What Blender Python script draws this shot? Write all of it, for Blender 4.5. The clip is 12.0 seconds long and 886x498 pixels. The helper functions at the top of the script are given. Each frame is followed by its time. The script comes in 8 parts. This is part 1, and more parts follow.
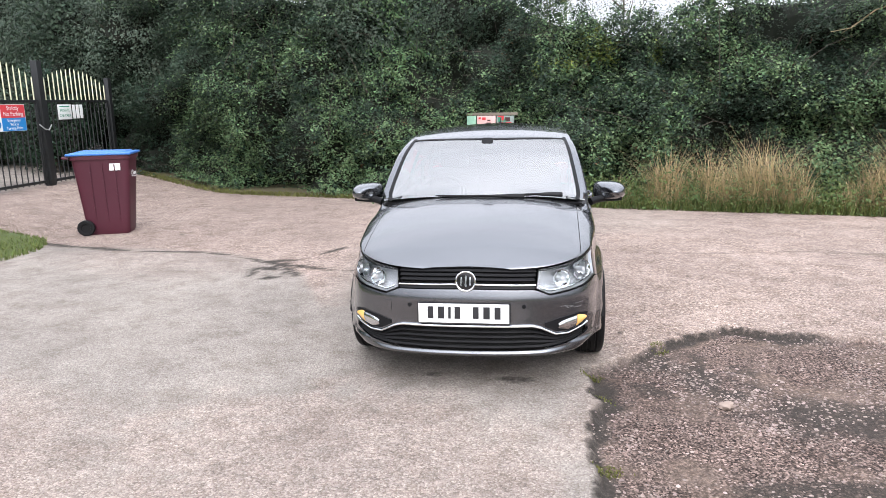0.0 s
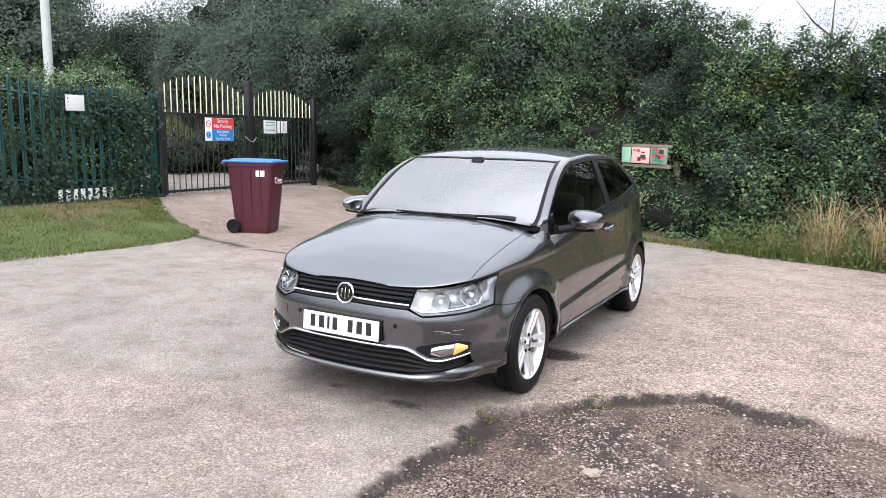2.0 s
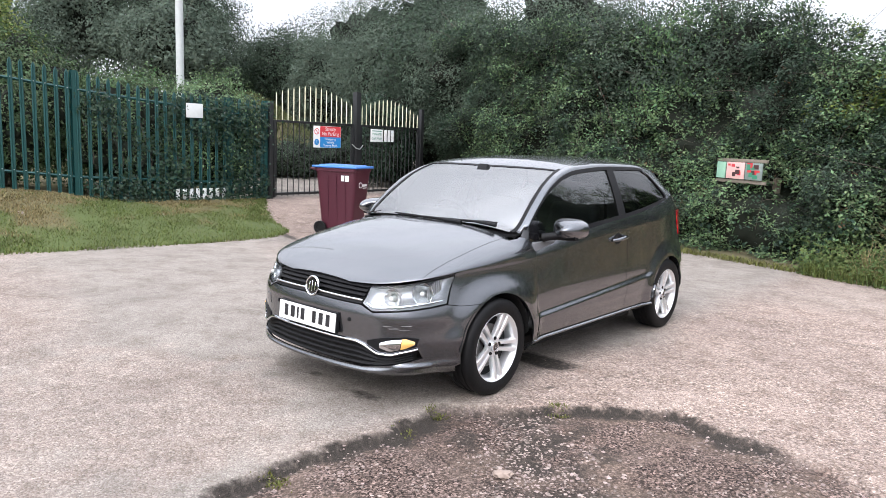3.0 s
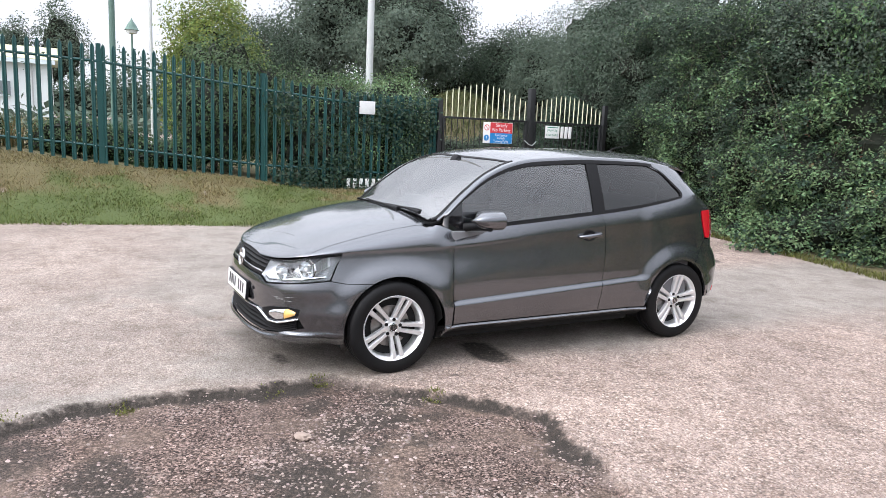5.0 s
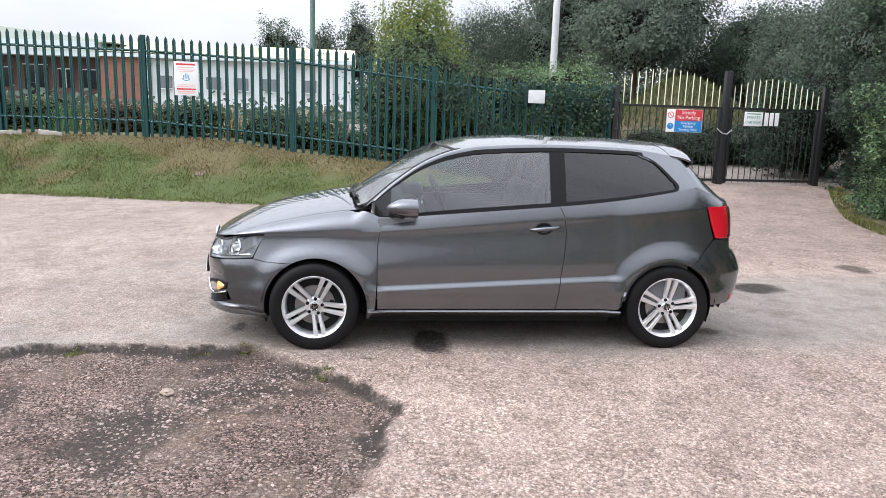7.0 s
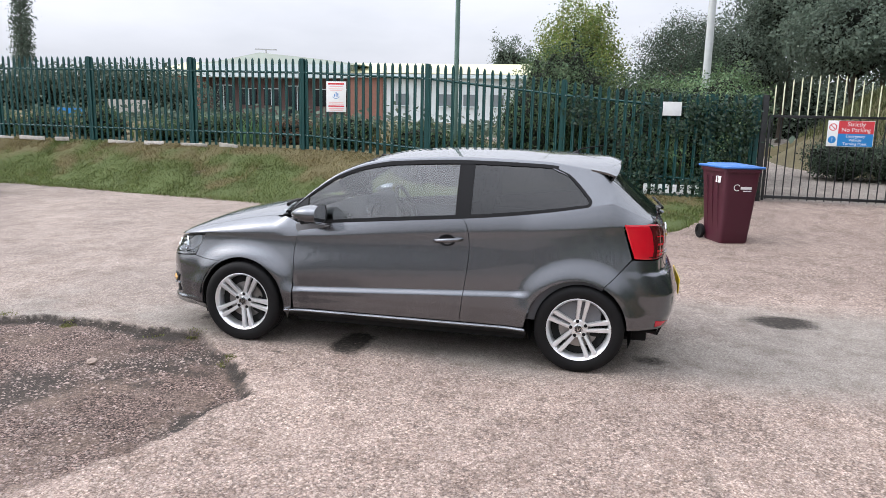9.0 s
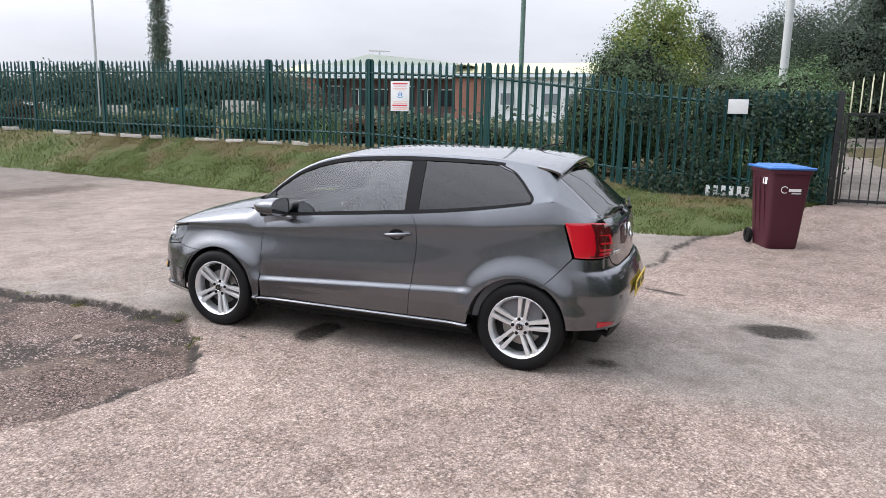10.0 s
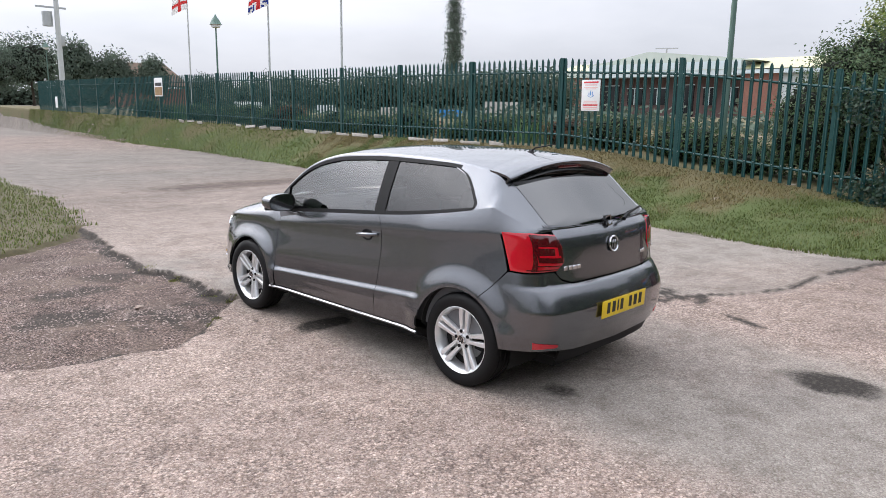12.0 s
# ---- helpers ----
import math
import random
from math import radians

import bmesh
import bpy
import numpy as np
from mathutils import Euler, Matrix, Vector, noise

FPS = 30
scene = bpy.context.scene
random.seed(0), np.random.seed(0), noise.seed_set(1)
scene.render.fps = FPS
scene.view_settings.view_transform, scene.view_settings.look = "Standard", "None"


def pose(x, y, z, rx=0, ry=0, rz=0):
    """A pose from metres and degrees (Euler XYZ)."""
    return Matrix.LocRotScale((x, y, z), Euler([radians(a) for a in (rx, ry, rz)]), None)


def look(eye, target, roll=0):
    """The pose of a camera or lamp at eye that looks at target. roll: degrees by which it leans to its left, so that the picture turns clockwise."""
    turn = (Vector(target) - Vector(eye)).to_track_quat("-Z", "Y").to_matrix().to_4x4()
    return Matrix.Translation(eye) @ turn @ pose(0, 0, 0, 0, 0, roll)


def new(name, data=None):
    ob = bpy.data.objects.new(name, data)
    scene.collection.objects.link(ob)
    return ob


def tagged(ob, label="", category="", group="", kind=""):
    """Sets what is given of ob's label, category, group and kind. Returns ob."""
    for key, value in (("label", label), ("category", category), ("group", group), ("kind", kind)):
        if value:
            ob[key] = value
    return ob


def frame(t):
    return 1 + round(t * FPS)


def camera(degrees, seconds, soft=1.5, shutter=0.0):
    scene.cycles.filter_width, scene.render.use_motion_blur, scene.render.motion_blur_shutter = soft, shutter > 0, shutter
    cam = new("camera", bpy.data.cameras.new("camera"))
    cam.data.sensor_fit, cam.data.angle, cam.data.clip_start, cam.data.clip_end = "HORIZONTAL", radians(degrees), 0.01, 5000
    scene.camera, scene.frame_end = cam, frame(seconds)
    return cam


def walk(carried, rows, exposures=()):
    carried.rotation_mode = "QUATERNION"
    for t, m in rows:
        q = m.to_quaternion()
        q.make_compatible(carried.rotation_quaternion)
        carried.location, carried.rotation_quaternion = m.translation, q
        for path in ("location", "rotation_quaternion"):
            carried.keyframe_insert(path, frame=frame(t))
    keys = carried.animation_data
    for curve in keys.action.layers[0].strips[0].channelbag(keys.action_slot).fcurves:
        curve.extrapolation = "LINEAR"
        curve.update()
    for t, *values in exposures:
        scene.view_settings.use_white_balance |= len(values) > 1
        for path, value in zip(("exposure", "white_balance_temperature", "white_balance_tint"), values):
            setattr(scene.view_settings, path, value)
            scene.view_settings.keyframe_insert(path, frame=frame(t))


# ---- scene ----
cam = camera(63.4, 12.0, soft=0.85)
PATH = [
    (0, (0.453, -5.955, 1.663), (0.168, -4.017, 1.261), -1.3),
    (0.5, (0.821, -5.776, 1.603), (0.402, -3.858, 1.222), -1.2),
    (1, (1.293, -5.575, 1.565), (0.708, -3.696, 1.211), -0.5),
    (1.5, (1.839, -5.376, 1.54), (1.066, -3.562, 1.211), 0.4),
    (2, (2.36, -5.182, 1.539), (1.407, -3.452, 1.225), 1.2),
    (2.5, (2.871, -4.996, 1.55), (1.744, -3.373, 1.245), 1.8),
    (3, (3.302, -4.721, 1.53), (2.023, -3.212, 1.237), 2.2),
    (3.5, (3.77, -4.407, 1.509), (2.345, -3.033, 1.221), 2.5),
    (5.5, (5.133, -2.565, 1.579), (3.32, -1.794, 1.234), 2.5),
    (6, (5.353, -2.008, 1.585), (3.473, -1.43, 1.225), 2.3),
    (6.5, (5.407, -1.479, 1.629), (3.482, -1.086, 1.255), 2.2),
    (7, (5.527, -0.897, 1.632), (3.575, -0.682, 1.25), 1.8),
    (9, (5.54, 1.357, 1.683), (3.621, 0.925, 1.322), 1.3),
    (9.5, (5.492, 1.957, 1.702), (3.614, 1.372, 1.34), 1.2),
    (10, (5.29, 2.449, 1.687), (3.462, 1.726, 1.319), 1.2),
    (10.5, (5.091, 2.967, 1.694), (3.333, 2.093, 1.314), 1.3),
    (11, (4.789, 3.442, 1.686), (3.128, 2.399, 1.294), 1.3),
    (11.5, (4.414, 3.814, 1.705), (2.864, 2.612, 1.314), 1.1),
    (12, (3.999, 4.158, 1.719), (2.587, 2.794, 1.339), 0.8),
]
walk(cam, [(t, look(eye, target, roll)) for t, eye, target, roll in PATH],
     exposures=((0, 0.20), (3.5, 0.20), (6.5, 0.15), (9, -0.08), (12, -0.21)))


# ---- world, sun ----
SUN_AZ, SUN_EL = radians(166), radians(40)
world = bpy.data.worlds.new("overcast_sky")
scene.world = world
world.use_nodes = True
wn, wl = world.node_tree.nodes, world.node_tree.links
sky = wn.new("ShaderNodeTexSky")
sky.sky_type, sky.sun_disc, sky.sun_elevation, sky.sun_rotation = "NISHITA", False, SUN_EL, SUN_AZ
sky.dust_density, sky.air_density = 4.0, 1.0
wtc, wmap, wnoise, wramp, wmix = (wn.new("ShaderNode" + k) for k in ("TexCoord", "Mapping", "TexNoise", "ValToRGB", "MixRGB"))
wmap.inputs["Scale"].default_value = (1.0, 1.0, 3.2)
wnoise.inputs["Scale"].default_value, wnoise.inputs["Detail"].default_value, wnoise.inputs["Roughness"].default_value = 1.9, 7.0, 0.55
wramp.color_ramp.elements[0].position, wramp.color_ramp.elements[0].color = 0.30, (10.2, 10.7, 12.0, 1)
wramp.color_ramp.elements[1].position, wramp.color_ramp.elements[1].color = 0.68, (13.9, 14.25, 15.7, 1)
wmix.inputs["Fac"].default_value = 0.86
wl.new(wtc.outputs["Generated"], wmap.inputs["Vector"])
wl.new(wmap.outputs["Vector"], wnoise.inputs["Vector"])
wl.new(wnoise.outputs["Fac"], wramp.inputs["Fac"])
wl.new(sky.outputs["Color"], wmix.inputs["Color1"])
wl.new(wramp.outputs["Color"], wmix.inputs["Color2"])
# an overcast sky is brighter overhead than at the horizon
wsep, wgrad, wmul = (wn.new("ShaderNode" + k) for k in ("SeparateXYZ", "Math", "VectorMath"))
wl.new(wtc.outputs["Generated"], wsep.inputs[0])
wgrad.operation, wgrad.inputs[1].default_value, wgrad.inputs[2].default_value = "MULTIPLY_ADD", 2.0, 0.98
wl.new(wsep.outputs["Z"], wgrad.inputs[0])
wmul.operation = "SCALE"
wl.new(wmix.outputs["Color"], wmul.inputs[0])
wl.new(wgrad.outputs[0], wmul.inputs["Scale"])
# the cloud is brighter round the veiled sun
wdot, wpow, wglow, wmul2 = (wn.new("ShaderNode" + k) for k in ("VectorMath", "Math", "Math", "VectorMath"))
wdot.operation, wdot.inputs[1].default_value = "DOT_PRODUCT", (math.sin(SUN_AZ) * math.cos(SUN_EL), math.cos(SUN_AZ) * math.cos(SUN_EL), math.sin(SUN_EL))
wl.new(wtc.outputs["Generated"], wdot.inputs[0])
wpow.operation, wpow.use_clamp = "MAXIMUM", False
wpow.inputs[1].default_value = 0.0
wl.new(wdot.outputs["Value"], wpow.inputs[0])
wsq = wn.new("ShaderNodeMath")
wsq.operation, wsq.inputs[1].default_value = "POWER", 5.0
wl.new(wpow.outputs[0], wsq.inputs[0])
wglow.operation, wglow.inputs[1].default_value, wglow.inputs[2].default_value = "MULTIPLY_ADD", 1.5, 0.93
wl.new(wsq.outputs[0], wglow.inputs[0])
wmul2.operation = "SCALE"
wl.new(wmul.outputs[0], wmul2.inputs[0])
wl.new(wglow.outputs[0], wmul2.inputs["Scale"])
wl.new(wmul2.outputs[0], wn["Background"].inputs["Color"])
wn["Background"].inputs["Strength"].default_value = 0.074
sun_data = bpy.data.lights.new("sun", "SUN")
sun_data.energy, sun_data.angle, sun_data.color = 0.5, radians(30), (1.0, 0.97, 0.93)
sun = new("sun", sun_data)
sun.matrix_world = look((20 * math.sin(SUN_AZ), 20 * math.cos(SUN_AZ), 20 * math.tan(SUN_EL)), (0, 0, 0))


# ---- small tools ----
def spl(xs, ys):
    """A monotone cubic through the points (xs, ys)."""
    xs, ys = list(xs), list(ys)
    h = [xs[i + 1] - xs[i] for i in range(len(xs) - 1)]
    d = [(ys[i + 1] - ys[i]) / h[i] for i in range(len(h))]
    m = [d[0]] + [0 if d[i - 1] * d[i] <= 0 else 2 * d[i - 1] * d[i] / (d[i - 1] + d[i]) for i in range(1, len(d))] + [d[-1]]

    def f(x):
        if x <= xs[0]:
            return ys[0]
        if x >= xs[-1]:
            return ys[-1]
        i = max(k for k in range(len(h)) if xs[k] <= x)
        t = (x - xs[i]) / h[i]
        return ((2 * t**3 - 3 * t**2 + 1) * ys[i] + (t**3 - 2 * t**2 + t) * h[i] * m[i]
                + (-2 * t**3 + 3 * t**2) * ys[i + 1] + (t**3 - t**2) * h[i] * m[i + 1])
    return f


def smooth(a, b, x):
    t = min(1.0, max(0.0, (x - a) / (b - a)))
    return t * t * (3 - 2 * t)


def mesh_part(name, verts, faces, material, parent=None, label="", shade=True):
    me = bpy.data.meshes.new(name)
    me.from_pydata([tuple(v) for v in verts], [], faces)
    if shade:
        me.polygons.foreach_set("use_smooth", [True] * len(me.polygons))
    for mm in (material if isinstance(material, (list, tuple)) else [material]):
        me.materials.append(mm)
    ob = new(name, me)
    if parent:
        ob.parent = parent
    return tagged(ob, label)


def part(name, bm, material, parent=None, label="", shade=True):
    me = bpy.data.meshes.new(name)
    bmesh.ops.recalc_face_normals(bm, faces=bm.faces)
    bm.to_mesh(me)
    bm.free()
    if shade:
        me.polygons.foreach_set("use_smooth", [True] * len(me.polygons))
        me.set_sharp_from_angle(angle=radians(40))
    me.materials.append(material)
    ob = new(name, me)
    if parent:
        ob.parent = parent
    return tagged(ob, label)


def thing(name, label, category, at=(0, 0, 0), group="", kind=""):
    ob = new(name)
    ob.location = at
    ob.empty_display_size = 0.1
    return tagged(ob, label, category, group, kind)


def add_box(bm, size, at, rot=(0, 0, 0), bevel=0.0, seg=2, taper=1.0):
    """A box with bevelled edges, its top scaled by taper."""
    made = bmesh.ops.create_cube(bm, size=1)["verts"]
    for v in made:
        k = taper if v.co.z > 0 else 1.0
        v.co = Vector((v.co.x * size[0] * k, v.co.y * size[1] * k, v.co.z * size[2]))
    if bevel:
        edges = list({e for v in made for e in v.link_edges})
        res = bmesh.ops.bevel(bm, geom=edges, offset=bevel, segments=seg, affect="EDGES", profile=0.6)
        made = list({v for f in res["faces"] for v in f.verts} | {v for v in made if v.is_valid})
    bmesh.ops.transform(bm, matrix=pose(*at, *rot), verts=made)
    return made


def box(name, size, at, material, parent=None, label="", rot=(0, 0, 0), bevel=0.0, seg=2, taper=1.0):
    bm = bmesh.new()
    add_box(bm, size, at, rot, bevel, seg, taper)
    return part(name, bm, material, parent, label)


def add_tube(bm, pts, radius, sides=8, ends=True):
    """A tube through pts; radius is one number or one for each point."""
    pts = [Vector(p) for p in pts]
    rad = radius if isinstance(radius, (list, tuple)) else [radius] * len(pts)
    rings = []
    for i, p in enumerate(pts):
        d = (pts[min(i + 1, len(pts) - 1)] - pts[max(i - 1, 0)]).normalized()
        a = d.cross(Vector((0, 0, 1)) if abs(d.z) < 0.9 else Vector((1, 0, 0))).normalized()
        b = d.cross(a)
        rings.append([bm.verts.new(p + rad[i] * (math.cos(6.28319 * k / sides) * a + math.sin(6.28319 * k / sides) * b)) for k in range(sides)])
    for r0, r1 in zip(rings, rings[1:]):
        for k in range(sides):
            bm.faces.new((r0[k], r0[(k + 1) % sides], r1[(k + 1) % sides], r1[k]))
    if ends:
        bm.faces.new(rings[0])
        bm.faces.new(rings[-1])


def tube(name, pts, radius, material, parent=None, label="", sides=8):
    bm = bmesh.new()
    add_tube(bm, pts, radius, sides)
    return part(name, bm, material, parent, label)


def lathe(name, profile, material, parent=None, label="", sides=48, axis="x", close=False):
    """A turned body: profile of (along, radius) about the axis."""
    verts, faces = [], []
    n = len(profile)
    for k in range(sides):
        c, s = math.cos(2 * math.pi * k / sides), math.sin(2 * math.pi * k / sides)
        for a, r in profile:
            verts.append((a, r * c, r * s) if axis == "x" else (r * c, r * s, a))
    for k in range(sides):
        k2 = (k + 1) % sides
        for i in range(n if close else n - 1):
            j = (i + 1) % n
            faces.append((k * n + i, k * n + j, k2 * n + j, k2 * n + i))
    ob = mesh_part(name, verts, faces, material, parent, label)
    bm = bmesh.new()
    bm.from_mesh(ob.data)
    bmesh.ops.remove_doubles(bm, verts=bm.verts, dist=1e-5)
    bmesh.ops.recalc_face_normals(bm, faces=bm.faces)
    bm.to_mesh(ob.data)
    bm.free()
    ob.data.set_sharp_from_angle(angle=radians(35))
    return ob


# ---- materials ----
def mat(name, colour, rough=0.5, metal=0.0, grain=0.0, scale=30.0, bump=0.0, coat=0.0, large=0.0, large_scale=1.5,
        spec=0.5, island=0.0, hue=0.0, trans=0.0, emit=0.0):
    """A surface with grain at two scales, relief and, for joined pieces, a tone of its own for each."""
    m = bpy.data.materials.new(name)
    m.use_nodes = True
    n, l = m.node_tree.nodes, m.node_tree.links
    b = n["Principled BSDF"]
    b.inputs["Roughness"].default_value, b.inputs["Metallic"].default_value = rough, metal
    b.inputs["Coat Weight"].default_value, b.inputs["Coat Roughness"].default_value = coat, 0.03
    b.inputs["Specular IOR Level"].default_value = spec
    tc = n.new("ShaderNodeTexCoord")
    rgb = n.new("ShaderNodeRGB")
    rgb.outputs[0].default_value = (*colour, 1)
    out = rgb.outputs[0]

    def vary(fac, amount, out):
        mul = n.new("ShaderNodeMath")
        mul.operation, mul.inputs[1].default_value, mul.inputs[2].default_value = "MULTIPLY_ADD", 2 * amount, 1 - amount
        l.new(fac, mul.inputs[0])
        hs = n.new("ShaderNodeHueSaturation")
        l.new(mul.outputs[0], hs.inputs["Value"])
        l.new(out, hs.inputs["Color"])
        return hs.outputs["Color"], hs

    if grain or bump:
        nz = n.new("ShaderNodeTexNoise")
        nz.inputs["Scale"].default_value, nz.inputs["Detail"].default_value = scale, 6
        l.new(tc.outputs["Object"], nz.inputs["Vector"])
        if grain:
            out, _ = vary(nz.outputs["Fac"], grain, out)
        if bump:
            bp = n.new("ShaderNodeBump")
            bp.inputs["Strength"].default_value, bp.inputs["Distance"].default_value = bump, 0.01
            l.new(nz.outputs["Fac"], bp.inputs["Height"])
            l.new(bp.outputs[0], b.inputs["Normal"])
    if large:
        nz2 = n.new("ShaderNodeTexNoise")
        nz2.inputs["Scale"].default_value, nz2.inputs["Detail"].default_value = large_scale, 4
        l.new(tc.outputs["Object"], nz2.inputs["Vector"])
        out, _ = vary(nz2.outputs["Fac"], large, out)
    if island:
        geo = n.new("ShaderNodeNewGeometry")
        out, hs = vary(geo.outputs["Random Per Island"], island, out)
        if hue:
            wn2 = n.new("ShaderNodeTexWhiteNoise")
            wn2.noise_dimensions = "1D"
            l.new(geo.outputs["Random Per Island"], wn2.inputs["W"])
            ma = n.new("ShaderNodeMath")
            ma.operation, ma.inputs[1].default_value, ma.inputs[2].default_value = "MULTIPLY_ADD", 2 * hue, 0.5 - hue
            l.new(wn2.outputs["Value"], ma.inputs[0])
            l.new(ma.outputs[0], hs.inputs["Hue"])
    l.new(out, b.inputs["Base Color"])
    if trans:
        tr, mx = n.new("ShaderNodeBsdfTranslucent"), n.new("ShaderNodeMixShader")
        l.new(out, tr.inputs["Color"])
        mx.inputs[0].default_value = trans
        l.new(b.outputs[0], mx.inputs[1])
        l.new(tr.outputs[0], mx.inputs[2])
        l.new(mx.outputs[0], n["Material Output"].inputs["Surface"])
    if emit:
        b.inputs["Emission Color"].default_value = (*colour, 1)
        b.inputs["Emission Strength"].default_value = emit
    return m


def glass_mat(name, tint, ior=1.5, rough=0.0, haze=0.0):
    m = bpy.data.materials.new(name)
    m.use_nodes = True
    n, l = m.node_tree.nodes, m.node_tree.links
    fr, tr, gl, mx = (n.new("ShaderNode" + k) for k in ("Fresnel", "BsdfTransparent", "BsdfGlossy", "MixShader"))
    fr.inputs["IOR"].default_value, gl.inputs["Roughness"].default_value = ior, rough
    tr.inputs["Color"].default_value = (*tint, 1)
    l.new(fr.outputs[0], mx.inputs[0])
    l.new(tr.outputs[0], mx.inputs[1])
    l.new(gl.outputs[0], mx.inputs[2])
    out = mx.outputs[0]
    # an uneven white haze mixed in to lighten the glass
    if haze:
        df, nzd, mp, m2 = (n.new("ShaderNode" + k) for k in ("BsdfDiffuse", "TexNoise", "MapRange", "MixShader"))
        df.inputs["Color"].default_value = (0.80, 0.82, 0.83, 1)
        nzd.inputs["Scale"].default_value, nzd.inputs["Detail"].default_value = 3.0, 6
        mp.inputs["To Min"].default_value, mp.inputs["To Max"].default_value = haze * 0.5, haze * 1.5
        l.new(nzd.outputs["Fac"], mp.inputs["Value"])
        l.new(mp.outputs[0], m2.inputs[0])
        l.new(out, m2.inputs[1])
        l.new(df.outputs[0], m2.inputs[2])
        out = m2.outputs[0]
    l.new(out, n["Material Output"].inputs["Surface"])
    return m


PAINT = mat("grey_metallic_paint", (0.134, 0.140, 0.152), 0.27, 0.92, grain=0.14, scale=900, coat=1.0, large=0.05, large_scale=2.0)
PAINT.node_tree.nodes["Principled BSDF"].inputs["Coat IOR"].default_value = 1.55
GLASS = glass_mat("clear_glass", (0.86, 0.92, 0.92), 2.35)
SCREEN = glass_mat("screen_glass", (0.72, 0.80, 0.80), 4.2, haze=0.025)
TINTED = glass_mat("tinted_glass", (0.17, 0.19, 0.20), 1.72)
REAR_GLASS = glass_mat("dark_rear_glass", (0.12, 0.14, 0.14), 2.7)
LENS = glass_mat("lamp_lens", (0.92, 0.94, 0.95), 1.45)
BLACK = mat("black_plastic", (0.010, 0.010, 0.011), 0.5, grain=0.2, scale=200, bump=0.05, spec=0.15)
GLOSS_BLACK = mat("gloss_black_trim", (0.008, 0.008, 0.009), 0.12, coat=0.5)
RUBBER = mat("tyre_rubber", (0.0045, 0.0045, 0.005), 0.62, grain=0.35, scale=60, bump=0.15, large=0.3, large_scale=8, spec=0.25)
CHROME = mat("chrome", (0.75, 0.76, 0.77), 0.10, 1.0, grain=0.05, scale=40)
ALLOY = mat("silver_alloy", (0.76, 0.77, 0.78), 0.34, 0.7, grain=0.06, scale=120, coat=0.4, large=0.08, large_scale=9)
RED_LENS = mat("red_lamp_lens", (0.50, 0.006, 0.018), 0.08, coat=1.0, grain=0.12, scale=90)
DARK_RED = mat("dark_red_lens", (0.075, 0.003, 0.006), 0.08, coat=1.0, grain=0.15, scale=70)
AMBER = mat("amber_lens", (0.85, 0.50, 0.15), 0.12, coat=1.0, grain=0.1, scale=120)
PLATE_W = mat("white_plate", (0.80, 0.80, 0.79), 0.35, grain=0.03, scale=60)
PLATE_Y = mat("yellow_plate", (0.80, 0.56, 0.02), 0.35, grain=0.03, scale=60)
INK = mat("black_ink", (0.012, 0.012, 0.014), 0.5)
CLOTH = mat("dark_seat_cloth", (0.065, 0.065, 0.07), 0.9, grain=0.3, scale=300, bump=0.3)
CABIN = mat("grey_cabin_plastic", (0.13, 0.132, 0.14), 0.7, grain=0.15, scale=250, bump=0.1)
LINER = mat("pale_roof_lining", (0.42, 0.42, 0.40), 0.95, grain=0.08, scale=300)
LAMP_WHITE = mat("lamp_inner_silver", (0.60, 0.61, 0.63), 0.25, 0.45, grain=0.1, scale=90)
STEEL = mat("brake_steel", (0.30, 0.29, 0.28), 0.4, 0.9, grain=0.3, scale=40)
UNDER = mat("underbody_black", (0.005, 0.005, 0.005), 0.9, grain=0.3, scale=20)


# ---- ground ----
RNG = np.random.default_rng(5)
FENCE_X = lambda y: -9.15 + 0.055 * y
BASE_Z = spl((-60, -42, -24, -14, -8, -4, -2.4, -0.2, 1.3, 4.2), (1.5, 1.33, 1.10, 0.95, 0.92, 0.88, 0.68, 0.50, 0.30, 0.27))
TOP_Z = spl((-60, -42, -14, -5.2, -4.4, -1.8, -0.3, 2.6, 4.2), (3.35, 3.16, 2.94, 2.87, 2.82, 2.74, 2.56, 2.24, 2.22))
GRASS_X = spl((-60, -32, -14, -6, -4.4, -2.4, -1.2, 0.3, 1.6, 2.3, 3.0, 4.0), (-12.4, -10.1, -8.3, -6.98, -6.68, -6.28, -6.02, -5.74, -5.62, -5.9, -7.2, -8.9))


def nz(x, y, s, k=0.0):
    return noise.noise((x * s, y * s, k))


def patch_edge(x, y):
    """How far inside the broken, gravelly patch a place is, in metres (below 0: outside)."""
    edge_x = 0.70 + 0.10 * nz(0, y, 1.3) + 0.05 * nz(0, y, 4.0, 3) - 0.35 * smooth(-4.2, -6.2, y)
    edge_y = spl((0.4, 0.75, 1.05, 1.45, 1.8, 2.3, 3.0, 4.5), (-1.70, -1.55, -1.32, -0.88, -0.72, -0.80, -1.05, -1.7))(x) + 0.05 * nz(x, 0, 3.0, 1) + 0.03 * nz(x, 0, 9.0, 2)
    ragged = 0.06 * nz(x, y, 6.0, 41) + 0.035 * nz(x, y, 14.0, 42)
    return min(x - edge_x, edge_y - y) + ragged


